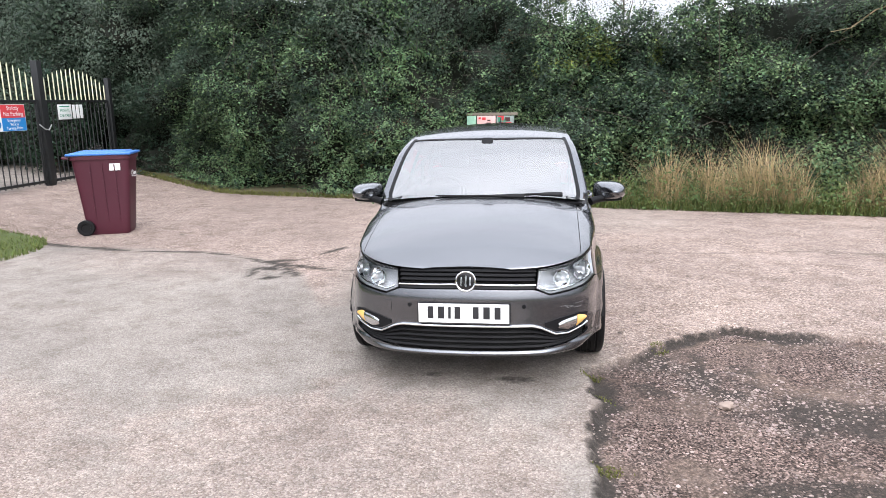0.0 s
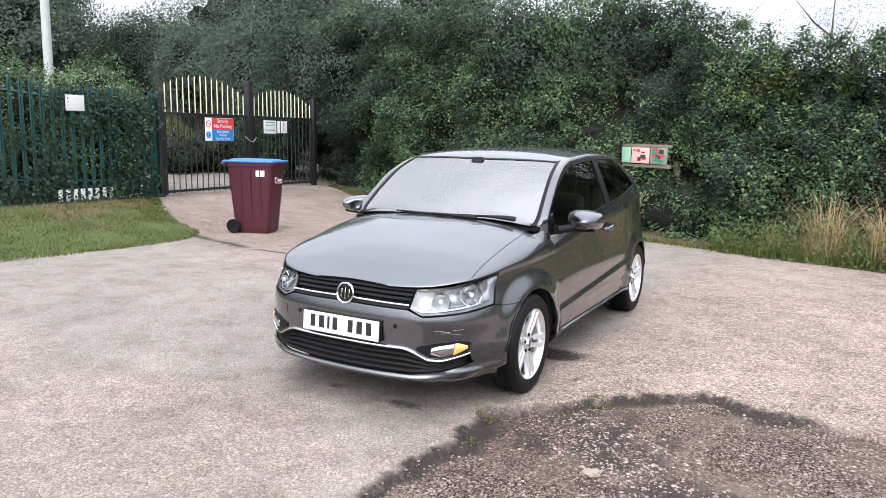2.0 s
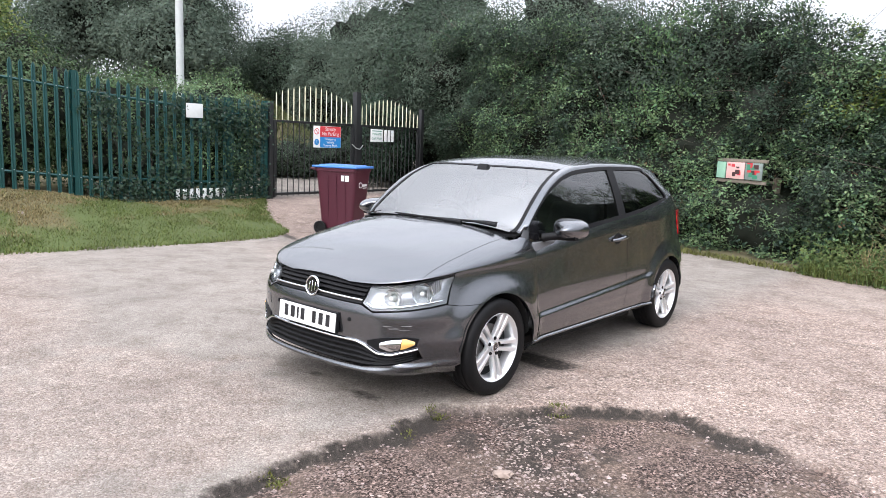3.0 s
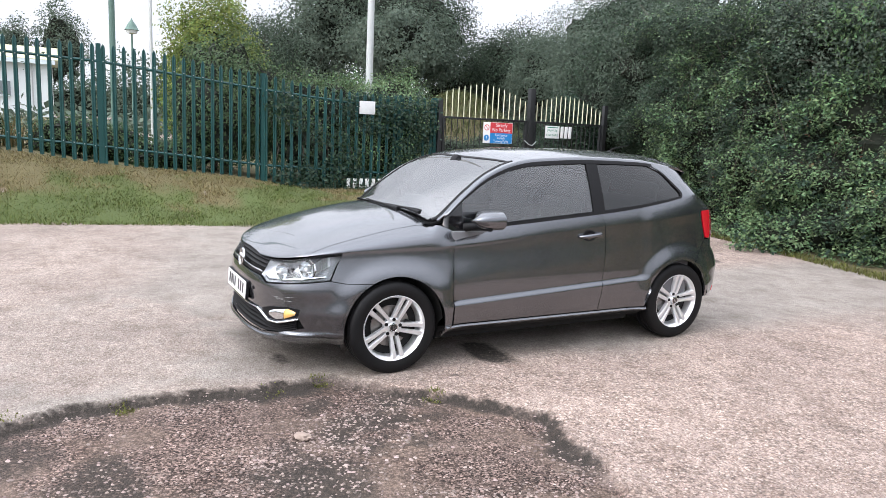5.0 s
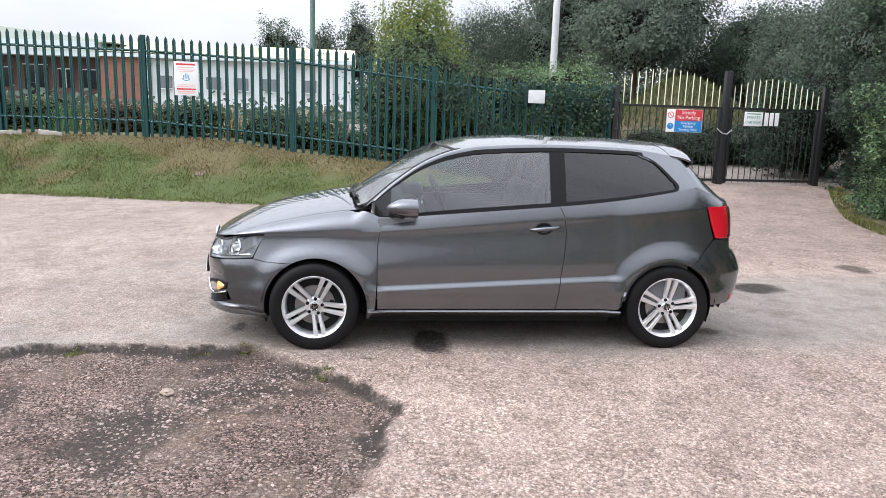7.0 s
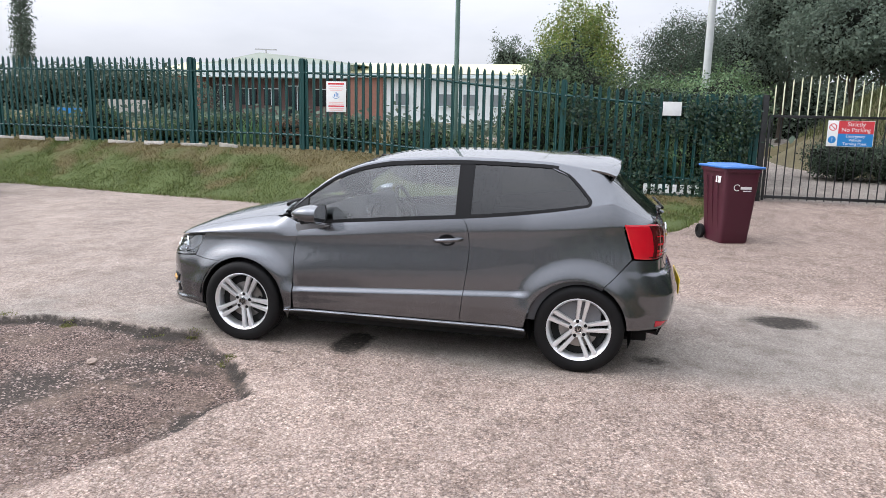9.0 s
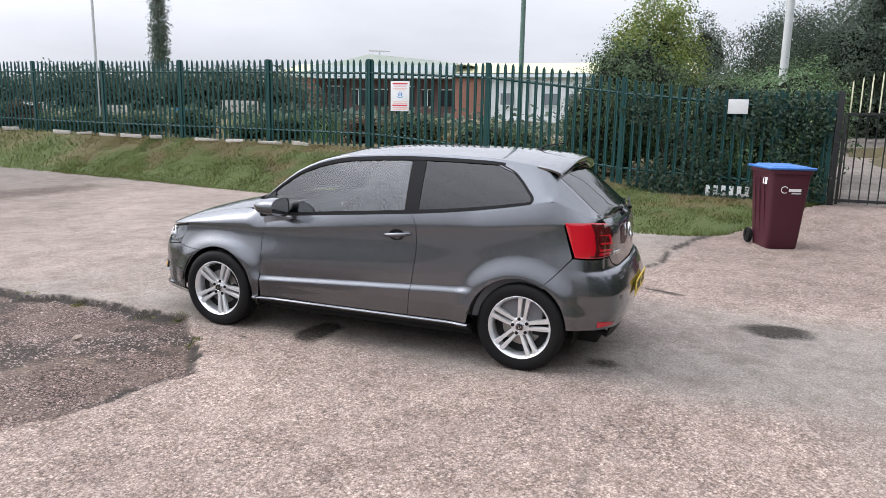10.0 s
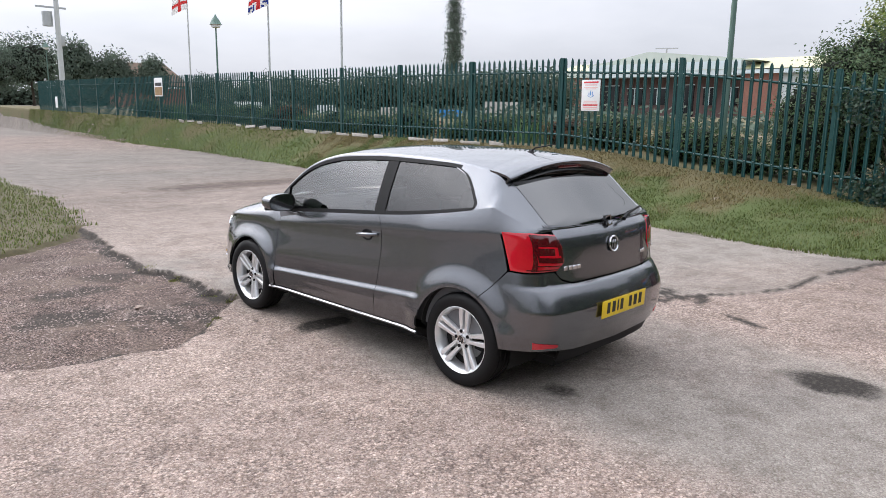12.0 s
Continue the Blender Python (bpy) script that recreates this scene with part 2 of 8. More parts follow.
def ground_z(x, y):
    z = 0.0
    xf, xg = FENCE_X(y), GRASS_X(min(y, 4.0))
    if x < xg and y < 4.2:
        k = min(1.0, max(0.0, (xg - x) / max(0.3, xg - xf)))
        bank = BASE_Z(y) * (0.55 * k + 0.45 * k * k * (3 - 2 * k))
        z = bank * (1 - smooth(2.2, 4.2, y)) + smooth(2.2, 4.2, y) * 0.27 * smooth(-5.6, -8.85, x)
    elif y >= 2.2:
        z = 0.27 * smooth(-5.6, -8.85, x) * smooth(2.0, 3.2, y)
    if x < -8.85:
        z += 0.035 * min(20, -8.85 - x) * smooth(3.6, 4.6, y)
    if x < -20:
        z = max(z, 0.95)
    return z


def axis(parts):
    out = []
    for a, b, n in parts:
        out += list(np.linspace(a, b, n, endpoint=False))
    return np.array(out + [parts[-1][1]])


def sheet(xs, ys, zf):
    X, Y = np.meshgrid(xs, ys, indexing="ij")
    verts = [(x, y, zf(x, y)) for x, y in zip(X.ravel(), Y.ravel())]
    m = len(ys)
    faces = [(i * m + j, (i + 1) * m + j, (i + 1) * m + j + 1, i * m + j + 1) for i in range(len(xs) - 1) for j in range(m - 1)]
    return verts, faces


def yard_z(x, y):
    z = ground_z(x, y)
    if -8 < x < 9 and -9 < y < 9:
        d = patch_edge(x, y)
        fade = 1 - smooth(1.6, 3.4, x) * 0.75
        z -= 0.045 * smooth(-0.01, 0.06, d) * fade
        z += 0.006 * smooth(-0.35, -0.02, d) * (1 - smooth(-0.02, 0.05, d)) * fade
        z += (0.006 * nz(x, y, 0.9) + 0.0035 * nz(x, y, 5.0, 4)) * (0.5 + 1.6 * smooth(0, 0.3, d))
    return z


GX = axis([(-700, -60, 10), (-60, -16, 22), (-16, -6, 50), (-6, 0.2, 120), (0.2, 3.6, 100), (3.6, 8, 36), (8, 60, 20), (60, 700, 8)])
GY = axis([(-700, -80, 8), (-80, -16, 26), (-16, -6, 40), (-6, -3.4, 40), (-3.4, -0.4, 90), (-0.4, 8, 130), (8, 30, 26), (30, 700, 8)])
g_verts, g_faces = sheet(GX, GY, yard_z)


def blob(x, y, cx, cy, rx, ry, k=0.0):
    d = math.hypot((x - cx) / rx, (y - cy) / ry) + 0.45 * nz(x, y, 4.0, k)
    return 1 - smooth(0.55, 1.05, d)


CRACKS = [[(-6.4, 2.45), (-5.44, 2.05), (-4.9, 1.93), (-4.3, 1.80), (-3.5, 1.78), (-3.05, 1.62), (-2.6, 1.30), (-2.35, 1.22), (-2.0, 0.72)],
          [(-2.6, 1.30), (-2.2, 1.45), (-1.9, 2.1)], [(-2.35, 1.22), (-1.7, 0.95), (-1.2, 1.0)], [(1.9, 1.9), (3.2, 2.05), (5.2, 1.7)], [(3.0, 0.6), (4.0, 0.75), (5.0, 0.55)]]


def near_line(x, y, line):
    best = 9.0
    for (x0, y0), (x1, y1) in zip(line, line[1:]):
        dx, dy = x1 - x0, y1 - y0
        t = min(1, max(0, ((x - x0) * dx + (y - y0) * dy) / (dx * dx + dy * dy)))
        best = min(best, math.hypot(x - x0 - t * dx, y - y0 - t * dy))
    return best


def zones(x, y):
    """Shares of reddish chippings, loose stone, and dark soil, oil or painted edge shade at a place."""
    red = loose = dark = 0.0
    if -30 < x < 12 and -45 < y < 12:
        crack_y = spl((-9, -5.44, -3.5, -2.6, -2.0, -1.4), (2.6, 2.05, 1.78, 1.30, 0.72, -0.4))(x)
        red = smooth(-0.1, 0.15, y - crack_y + 0.1 * nz(x, y, 2, 5)) * (1 - smooth(-1.9, -1.0, x))
        right = smooth(0.55, 1.15, x + 0.35 * nz(x, y, 0.8, 6)) * smooth(-4.8, -3.2, y + 1.1 * nz(x, y, 0.7, 10))
        grey_band = smooth(2.2, 3.2, y - 0.25 * x + 0.4 * nz(x, y, 0.5, 9)) * (1 - smooth(1.6, 3.0, x))
        red = max(red, right * (1 - 0.45 * grey_band))
        red = max(red, 0.35 * smooth(0.05, 0.5, nz(x, y, 0.35, 7)), 0.8 * smooth(-20, -30, y) * (1 - smooth(-36, -44, y)))
        red = max(red, 0.55 * smooth(-2.9, -4.4, y + 0.35 * x + 0.9 * nz(x, y, 0.6, 12)) * smooth(-14, -9, y), 0.45 * blob(x, y, -0.6, -2.9, 1.5, 1.0, 14))
        red *= 1 - smooth(-8.6, -9.4, x) * smooth(3.0, 4.5, y)
        d = patch_edge(x, y) if -2 < x < 9 and -9 < y < 3 else -1
        loose = smooth(-0.04, 0.10, d) * (1 - 0.6 * smooth(2.4, 4.6, x + 0.6 * nz(x, y, 0.9, 8)))
        loose = max(loose, 0.75 * blob(x, y, -4.6, -10.5, 2.6, 0.8, 3))
        # dark soil plus the step's shadow, painted along the broken edge
        rim = smooth(-0.014, 0.016, d) * (1 - smooth(0.045 + 0.05 * nz(x, y, 1.7, 3), 0.17 + 0.14 * nz(x, y, 2.1, 6), d)) * max(0.35, 1.0 + 1.6 * nz(x, y, 2.8, 2)) * (1 - smooth(1.9, 2.6, x))
        dark = max(rim, 1.0 * blob(x, y, 0.62, -0.44, 0.30, 0.15), 0.5 * blob(x, y, 0.85, -0.37, 0.10, 0.08, 1), 0.75 * blob(x, y, -0.95, 2.9, 0.21, 0.34, 2), 0.6 * blob(x, y, 0.42, 1.75, 0.11, 0.16, 3),
                   0.55 * blob(x, y, 0.25, -1.82, 0.14, 0.06, 4), 0.45 * blob(x, y, -0.25, -1.78, 0.07, 0.05, 5), 0.6 * blob(x, y, -1.9, 4.6, 0.3, 0.2, 6), 0.9 * blob(x, y, -2.3, 1.0, 0.36, 0.5, 7) * smooth(-0.05, 0.3, nz(x, y, 6.5, 17) + 0.5 * nz(x, y, 15.0, 18)),
                   0.55 * blob(x, y, 1.7, -3.0, 0.5, 0.25, 8) * loose, 0.6 * blob(x, y, 2.0, -2.1, 0.5, 0.3, 9) * loose, 0.5 * blob(x, y, 1.2, -3.4, 0.3, 0.3, 11) * loose, 0.8 * blob(x, y, 0.98, -0.88, 0.04, 0.04, 12),
                   0.6 * blob(x, y, 1.3, -1.55, 0.65, 0.5, 13) * loose * smooth(-0.25, 0.25, nz(x, y, 4.0, 44) + 0.6 * nz(x, y, 10.0, 45)))
        if x > -7 and y > -2:
            for line in CRACKS:
                w = 0.030 + 0.045 * nz(x, y, 2.2, 4)
                if w > 0.006:
                    dark = max(dark, (0.85 if line[0][0] < 0 else 0.35) * min(1.0, w / 0.03) * (1 - smooth(w * 0.4, w * 1.7, near_line(x, y, line) + 0.02 * nz(x, y, 9, 2))))
    return red, loose, min(1, dark * 1.35)


def lane(x, y):
    """Share of the older, darker tarmac of the lane."""
    by_gate = 0.6 * smooth(-1.6, -2.8, x + 0.4 * nz(x, y, 0.8, 16)) * smooth(1.2, 2.2, y)
    return max(by_gate, smooth(-4.6, -8.5, y - 0.5 * x + 0.8 * nz(x, y, 0.5, 15)))


def ground_material():
    m = bpy.data.materials.new("worn_chip_tarmac")
    m.use_nodes = True
    n, l = m.node_tree.nodes, m.node_tree.links
    b = n["Principled BSDF"]
    b.inputs["Roughness"].default_value, b.inputs["Specular IOR Level"].default_value = 0.88, 0.25
    tc = n.new("ShaderNodeTexCoord")
    at = n.new("ShaderNodeAttribute")
    at.attribute_name = "zones"
    sep = n.new("ShaderNodeSeparateColor")
    l.new(at.outputs["Color"], sep.inputs[0])

    def noise_tex(scale, detail=5, rough=0.6):
        t = n.new("ShaderNodeTexNoise")
        t.inputs["Scale"].default_value, t.inputs["Detail"].default_value, t.inputs["Roughness"].default_value = scale, detail, rough
        l.new(tc.outputs["Object"], t.inputs["Vector"])
        return t.outputs["Fac"]

    def ramp(fac, *stops):
        r = n.new("ShaderNodeValToRGB")
        while len(r.color_ramp.elements) < len(stops):
            r.color_ramp.elements.new(0.5)
        for e, (p, c) in zip(r.color_ramp.elements, stops):
            e.position, e.color = p, (*c, 1)
        l.new(fac, r.inputs[0])
        return r.outputs[0]

    def mix(fac, a, bb, mode="MIX"):
        x = n.new("ShaderNodeMixRGB")
        x.blend_type = mode
        if isinstance(fac, float):
            x.inputs[0].default_value = fac
        else:
            l.new(fac, x.inputs[0])
        l.new(a, x.inputs[1])
        l.new(bb, x.inputs[2])
        return x.outputs[0]

    def edge(mask, grain, amount=0.5):
        a = n.new("ShaderNodeMath")
        a.operation, a.inputs[1].default_value, a.inputs[2].default_value = "MULTIPLY_ADD", amount, -amount / 2
        l.new(grain, a.inputs[0])
        s = n.new("ShaderNodeMath")
        s.operation, s.use_clamp = "ADD", True
        l.new(a.outputs[0], s.inputs[0])
        l.new(mask, s.inputs[1])
        k = n.new("ShaderNodeMath")
        k.operation, k.use_clamp = "MULTIPLY", True
        l.new(s.outputs[0], k.inputs[0])
        l.new(smooth01(mask), k.inputs[1])
        return k.outputs[0]

    def smooth01(mask):
        k = n.new("ShaderNodeMapRange")
        k.inputs["From Max"].default_value = 0.15
        l.new(mask, k.inputs["Value"])
        return k.outputs[0]

    chips = n.new("ShaderNodeTexVoronoi")
    chips.inputs["Scale"].default_value = 105
    l.new(tc.outputs["Object"], chips.inputs["Vector"])
    stones = n.new("ShaderNodeTexVoronoi")
    stones.inputs["Scale"].default_value = 46
    l.new(tc.outputs["Object"], stones.inputs["Vector"])
    fine, mid, broad = noise_tex(160, 4), noise_tex(9, 6), noise_tex(0.8, 5)
    csep, ssep = n.new("ShaderNodeSeparateColor"), n.new("ShaderNodeSeparateColor")
    l.new(chips.outputs["Color"], csep.inputs[0])
    l.new(stones.outputs["Color"], ssep.inputs[0])
    grey = ramp(csep.outputs[0], (0.0, (0.210, 0.190, 0.171)), (0.35, (0.257, 0.234, 0.211)), (0.75, (0.291, 0.266, 0.240)), (1.0, (0.357, 0.330, 0.300)))
    red = ramp(csep.outputs[0], (0.0, (0.202, 0.155, 0.132)), (0.35, (0.322, 0.256, 0.225)), (0.75, (0.392, 0.322, 0.284)), (1.0, (0.502, 0.430, 0.386)))
    grit = ramp(csep.outputs[1], (0.0, (0.015, 0.011, 0.009)), (0.5, (0.113, 0.085, 0.074)), (1.0, (0.350, 0.272, 0.246)))
    loose = ramp(ssep.outputs[0], (0.0, (0.015, 0.012, 0.009)), (0.4, (0.148, 0.107, 0.097)), (0.75, (0.328, 0.249, 0.230)), (1.0, (0.555, 0.466, 0.427)))
    # colour for soil and oil, and for the rim's painted shade
    soil = ramp(fine, (0.3, (0.016, 0.014, 0.012)), (0.7, (0.055, 0.046, 0.038)))
    big = n.new("ShaderNodeMath")
    big.operation, big.inputs[1].default_value = "LESS_THAN", 0.34
    l.new(stones.outputs["Distance"], big.inputs[0])
    few = n.new("ShaderNodeMath")
    few.operation, few.inputs[1].default_value = "GREATER_THAN", 0.45
    l.new(ssep.outputs[1], few.inputs[0])
    both = n.new("ShaderNodeMath")
    both.operation = "MULTIPLY"
    l.new(big.outputs[0], both.inputs[0])
    l.new(few.outputs[0], both.inputs[1])
    loose = mix(both.outputs[0], grit, loose)
    loose = mix(1.0, loose, ramp(noise_tex(0.9, 5, 0.6), (0.35, (0.68, 0.655, 0.64)), (0.68, (1.06, 1.04, 1.02))), "MULTIPLY")
    # dusty, sandy stretches between the stones
    sand = ramp(fine, (0.3, (0.105, 0.080, 0.064)), (0.7, (0.205, 0.158, 0.130)))
    loose = mix(ramp(noise_tex(1.9, 6, 0.62), (0.48, (0, 0, 0)), (0.60, (0.75, 0.75, 0.75))), loose, sand)
    col = mix(edge(sep.outputs[0], mid, 0.7), grey, red)
    col = mix(edge(sep.outputs[1], mid, 0.8), col, loose)
    tone = ramp(broad, (0.28, (0.79, 0.775, 0.77)), (0.72, (1.14, 1.12, 1.10)))
    col = mix(1.0, col, tone, "MULTIPLY")
    tone2 = ramp(mid, (0.25, (0.86, 0.85, 0.85)), (0.8, (1.10, 1.10, 1.10)))
    col = mix(1.0, col, tone2, "MULTIPLY")
    tone3 = ramp(noise_tex(55, 5, 0.7), (0.28, (0.50, 0.48, 0.46)), (0.37, (1.0, 1.0, 1.0)), (0.8, (1.08, 1.07, 1.06)))
    col = mix(1.0, col, tone3, "MULTIPLY")
    # coarser stone where the binder has worn off the reddish tarmac
    coarse = n.new("ShaderNodeTexVoronoi")
    coarse.inputs["Scale"].default_value = 52
    l.new(tc.outputs["Object"], coarse.inputs["Vector"])
    cosep = n.new("ShaderNodeSeparateColor")
    l.new(coarse.outputs["Color"], cosep.inputs[0])
    rough_tone = mix(1.0, ramp(cosep.outputs[0], (0.0, (0.62, 0.62, 0.63)), (0.5, (1.02, 1.02, 1.01)), (1.0, (1.32, 1.30, 1.28))), ramp(coarse.outputs["Distance"], (0.35, (1.06, 1.06, 1.06)), (0.75, (0.66, 0.645, 0.635))), "MULTIPLY")
    worn_off = ramp(noise_tex(2.1, 6, 0.65), (0.34, (0.25, 0.25, 0.25)), (0.58, (1.0, 1.0, 1.0)))
    plain = n.new("ShaderNodeRGB")
    plain.outputs[0].default_value = (1, 1, 1, 1)
    col = mix(1.0, col, mix(mix(1.0, worn_off, sep.outputs[0], "MULTIPLY"), plain.outputs[0], rough_tone), "MULTIPLY")
    # dirt and crevice shade, both painted into the gaps between the chippings
    gaps = ramp(chips.outputs["Distance"], (0.30, (1.08, 1.08, 1.08)), (0.62, (0.99, 0.98, 0.97)), (0.85, (0.74, 0.72, 0.70)))
    col = mix(1.0, col, gaps, "MULTIPLY")
    old = n.new("ShaderNodeRGB")
    old.outputs[0].default_value = (0.74, 0.735, 0.73, 1)
    col = mix(at.outputs["Alpha"], col, mix(1.0, col, old.outputs[0], "MULTIPLY"))
    worn = ramp(noise_tex(3.2, 7, 0.72), (0.36, (0.84, 0.82, 0.80)), (0.52, (1.02, 1.02, 1.02)), (0.72, (1.08, 1.07, 1.06)))
    col = mix(1.0, col, worn, "MULTIPLY")
    col = mix(edge(sep.outputs[2], noise_tex(30, 5, 0.65), 1.5), col, soil)
    l.new(col, b.inputs["Base Color"])
    bump1, bump2 = n.new("ShaderNodeBump"), n.new("ShaderNodeBump")
    bump1.inputs["Strength"].default_value, bump1.inputs["Distance"].default_value = 0.6, 0.008
    bump1.invert = True
    l.new(chips.outputs["Distance"], bump1.inputs["Height"])
    bump2.inputs["Strength"].default_value, bump2.inputs["Distance"].default_value = 0.5, 0.012
    l.new(fine, bump2.inputs["Height"])
    l.new(bump1.outputs[0], bump2.inputs["Normal"])
    l.new(bump2.outputs[0], b.inputs["Normal"])
    return m


ground = tagged(mesh_part("ground", g_verts, g_faces, ground_material()), "worn reddish and grey chip tarmac yard", "ground", kind="structure")
za = ground.data.color_attributes.new("zones", "FLOAT_COLOR", "POINT")
za.data.foreach_set("color", np.array([(*zones(x, y), lane(x, y)) for x, y, _ in g_verts], dtype=np.float32).ravel())


# ---- leaves, blades, stones in bulk ----
def bulk(name, verts, faces, material, parent=None, label="", shade=False):
    """A mesh from arrays: faces all with the same number of corners."""
    verts, faces = np.asarray(verts, np.float32), np.asarray(faces, np.int32)
    me = bpy.data.meshes.new(name)
    me.vertices.add(len(verts))
    me.vertices.foreach_set("co", verts.ravel())
    k = faces.shape[1]
    me.loops.add(faces.size)
    me.loops.foreach_set("vertex_index", faces.ravel())
    me.polygons.add(len(faces))
    me.polygons.foreach_set("loop_start", np.arange(len(faces), dtype=np.int32) * k)
    me.update(calc_edges=True)
    if shade:
        me.polygons.foreach_set("use_smooth", [True] * len(faces))
    me.materials.append(material)
    ob = new(name, me)
    if parent:
        ob.parent = parent
    return tagged(ob, label)


def unit(v):
    return v / np.maximum(np.linalg.norm(v, axis=1), 1e-9)[:, None]


def leaf_mesh(centres, outward, size, rng, wide=0.55, droop=0.25, fold=0.18):
    """Folded four-cornered leaves, turned at random round the way outward."""
    n = len(centres)
    nrm = unit(outward * 0.9 + rng.normal(size=(n, 3)) * 0.55 + np.array((0, 0, 0.35)))
    along = unit(np.cross(nrm, rng.normal(size=(n, 3))) + np.array((0, 0, -droop)))
    across = unit(np.cross(nrm, along))
    s = (size * rng.uniform(0.6, 1.35, n))[:, None]
    base, tip = centres - along * s * 0.5, centres + along * s * 0.5
    mid = centres - along * s * 0.06 - nrm * s * fold
    left, right = mid + across * s * wide * 0.5 + nrm * s * fold, mid - across * s * wide * 0.5 + nrm * s * fold
    verts = np.stack([base, right, tip, left], 1).reshape(-1, 3)
    faces = np.arange(4 * n).reshape(n, 4)
    return verts, faces


def clumps(centres, outward, per, spread, rng):
    c = np.repeat(centres, per, axis=0) + rng.normal(size=(len(centres) * per, 3)) * spread
    return c, np.repeat(outward, per, axis=0)


def blades(xy, zf, height, rng, lean=0.35, width=0.006, both=1.0):
    """Single bent blades of grass: two triangles each."""
    n = len(xy)
    h = height * rng.uniform(0.5, 1.3, n)
    a = rng.uniform(0, 2 * np.pi, n)
    d = np.stack([np.cos(a), np.sin(a)], 1)
    bend_ = rng.uniform(0.1, 1.0, n) * lean * h
    base = np.column_stack([xy, [zf(x, y) for x, y in xy]])
    side = np.column_stack([-d[:, 1], d[:, 0], np.zeros(n)]) * (width * rng.uniform(0.6, 1.4, n))[:, None]
    midp = base + np.column_stack([d * (bend_ * 0.35)[:, None], h * 0.6])
    tip = base + np.column_stack([d * bend_[:, None], h])
    verts = np.stack([base - side, base + side, midp + side * 0.7, midp - side * 0.7, tip], 1).reshape(-1, 3)
    k = np.arange(n)[:, None] * 5
    faces = np.concatenate([k + np.array([[0, 1, 2]]), k + np.array([[0, 2, 3]]), k + np.array([[3, 2, 4]])], 1).reshape(-1, 3)
    return verts, faces


def pebbles(xy, zf, size, rng):
    """Low, angular stones."""
    t = np.array([(1, 0, 0), (0.3, 0.95, 0), (-0.8, 0.6, 0), (-0.8, -0.6, 0), (0.3, -0.95, 0), (0.1, 0.05, 1), (0, 0, -0.6)])
    f = np.array([(0, 1, 5), (1, 2, 5), (2, 3, 5), (3, 4, 5), (4, 0, 5)])
    n = len(xy)
    s = (size * rng.uniform(0.5, 1.6, n))[:, None, None]
    a = rng.uniform(0, 6.28, n)
    jit = t[None] * rng.uniform(0.65, 1.3, (n, 7, 3)) * np.array((1, 0.75, 0.55))
    c, sn = np.cos(a)[:, None], np.sin(a)[:, None]
    x, y = jit[:, :, 0] * c - jit[:, :, 1] * sn, jit[:, :, 0] * sn + jit[:, :, 1] * c
    base = np.column_stack([xy, [zf(x_, y_) for x_, y_ in xy]])[:, None, :]
    verts = (np.stack([x, y, jit[:, :, 2]], 2) * s + base).reshape(-1, 3)
    faces = (np.arange(n)[:, None, None] * 7 + f[None]).reshape(-1, 3)
    return verts, faces


GRASS = mat("short_grass", (0.108, 0.136, 0.034), 0.75, island=0.35, hue=0.03, large=0.35, large_scale=0.8, trans=0.25)
PALE_STRAW = mat("pale_straw", (0.42, 0.325, 0.18), 0.8, island=0.45, hue=0.02, trans=0.2)
MEADOW = mat("meadow_grass", (0.095, 0.108, 0.042), 0.8, island=0.35, hue=0.02, trans=0.25)
STRAW = mat("dry_grass", (0.195, 0.158, 0.070), 0.8, island=0.35, hue=0.02, trans=0.2)
TURF = mat("turf_soil", (0.088, 0.074, 0.036), 0.95, grain=0.45, scale=25, bump=0.8, large=0.35, large_scale=1.1)
STONE = mat("loose_chippings", (0.225, 0.176, 0.156), 0.9, island=0.5, hue=0.02, grain=0.1, scale=60)
PALE_CHIP = mat("pale_chippings", (0.31, 0.245, 0.22), 0.9, island=0.45, hue=0.02, grain=0.1, scale=60)
PALE_STONE = mat("pale_stone", (0.30, 0.235, 0.195), 0.9, grain=0.2, scale=30, bump=0.4)
MOSS = mat("moss", (0.11, 0.115, 0.028), 0.9, island=0.4, hue=0.02, trans=0.2)

# bank of rough grass below the fence
by = axis([(-130, -60, 12), (-60, -16, 60), (-16, -4, 90), (-4, 4.2, 90)])
bverts, bk = [], 24
for y in by:
    e = GRASS_X(y) + 0.10 * nz(0, y, 1.1, 3) + 0.06 * nz(0, y, 5, 4)
    for k in range(bk + 1):
        x = e + (FENCE_X(y) - e - 0.4) * min(1, k / 16) - (0 if k <= 16 else 70 * ((k - 16) / 8) ** 2.2)
        bverts.append((x, y, ground_z(x, y) + (0.02 + 0.03 * nz(x, y, 1.6, 2) + 0.02 * nz(x, y, 6, 5) if k else -0.02)))
bfaces = [(i * (bk + 1) + j, (i + 1) * (bk + 1) + j, (i + 1) * (bk + 1) + j + 1, i * (bk + 1) + j + 1) for i in range(len(by) - 1) for j in range(bk)]
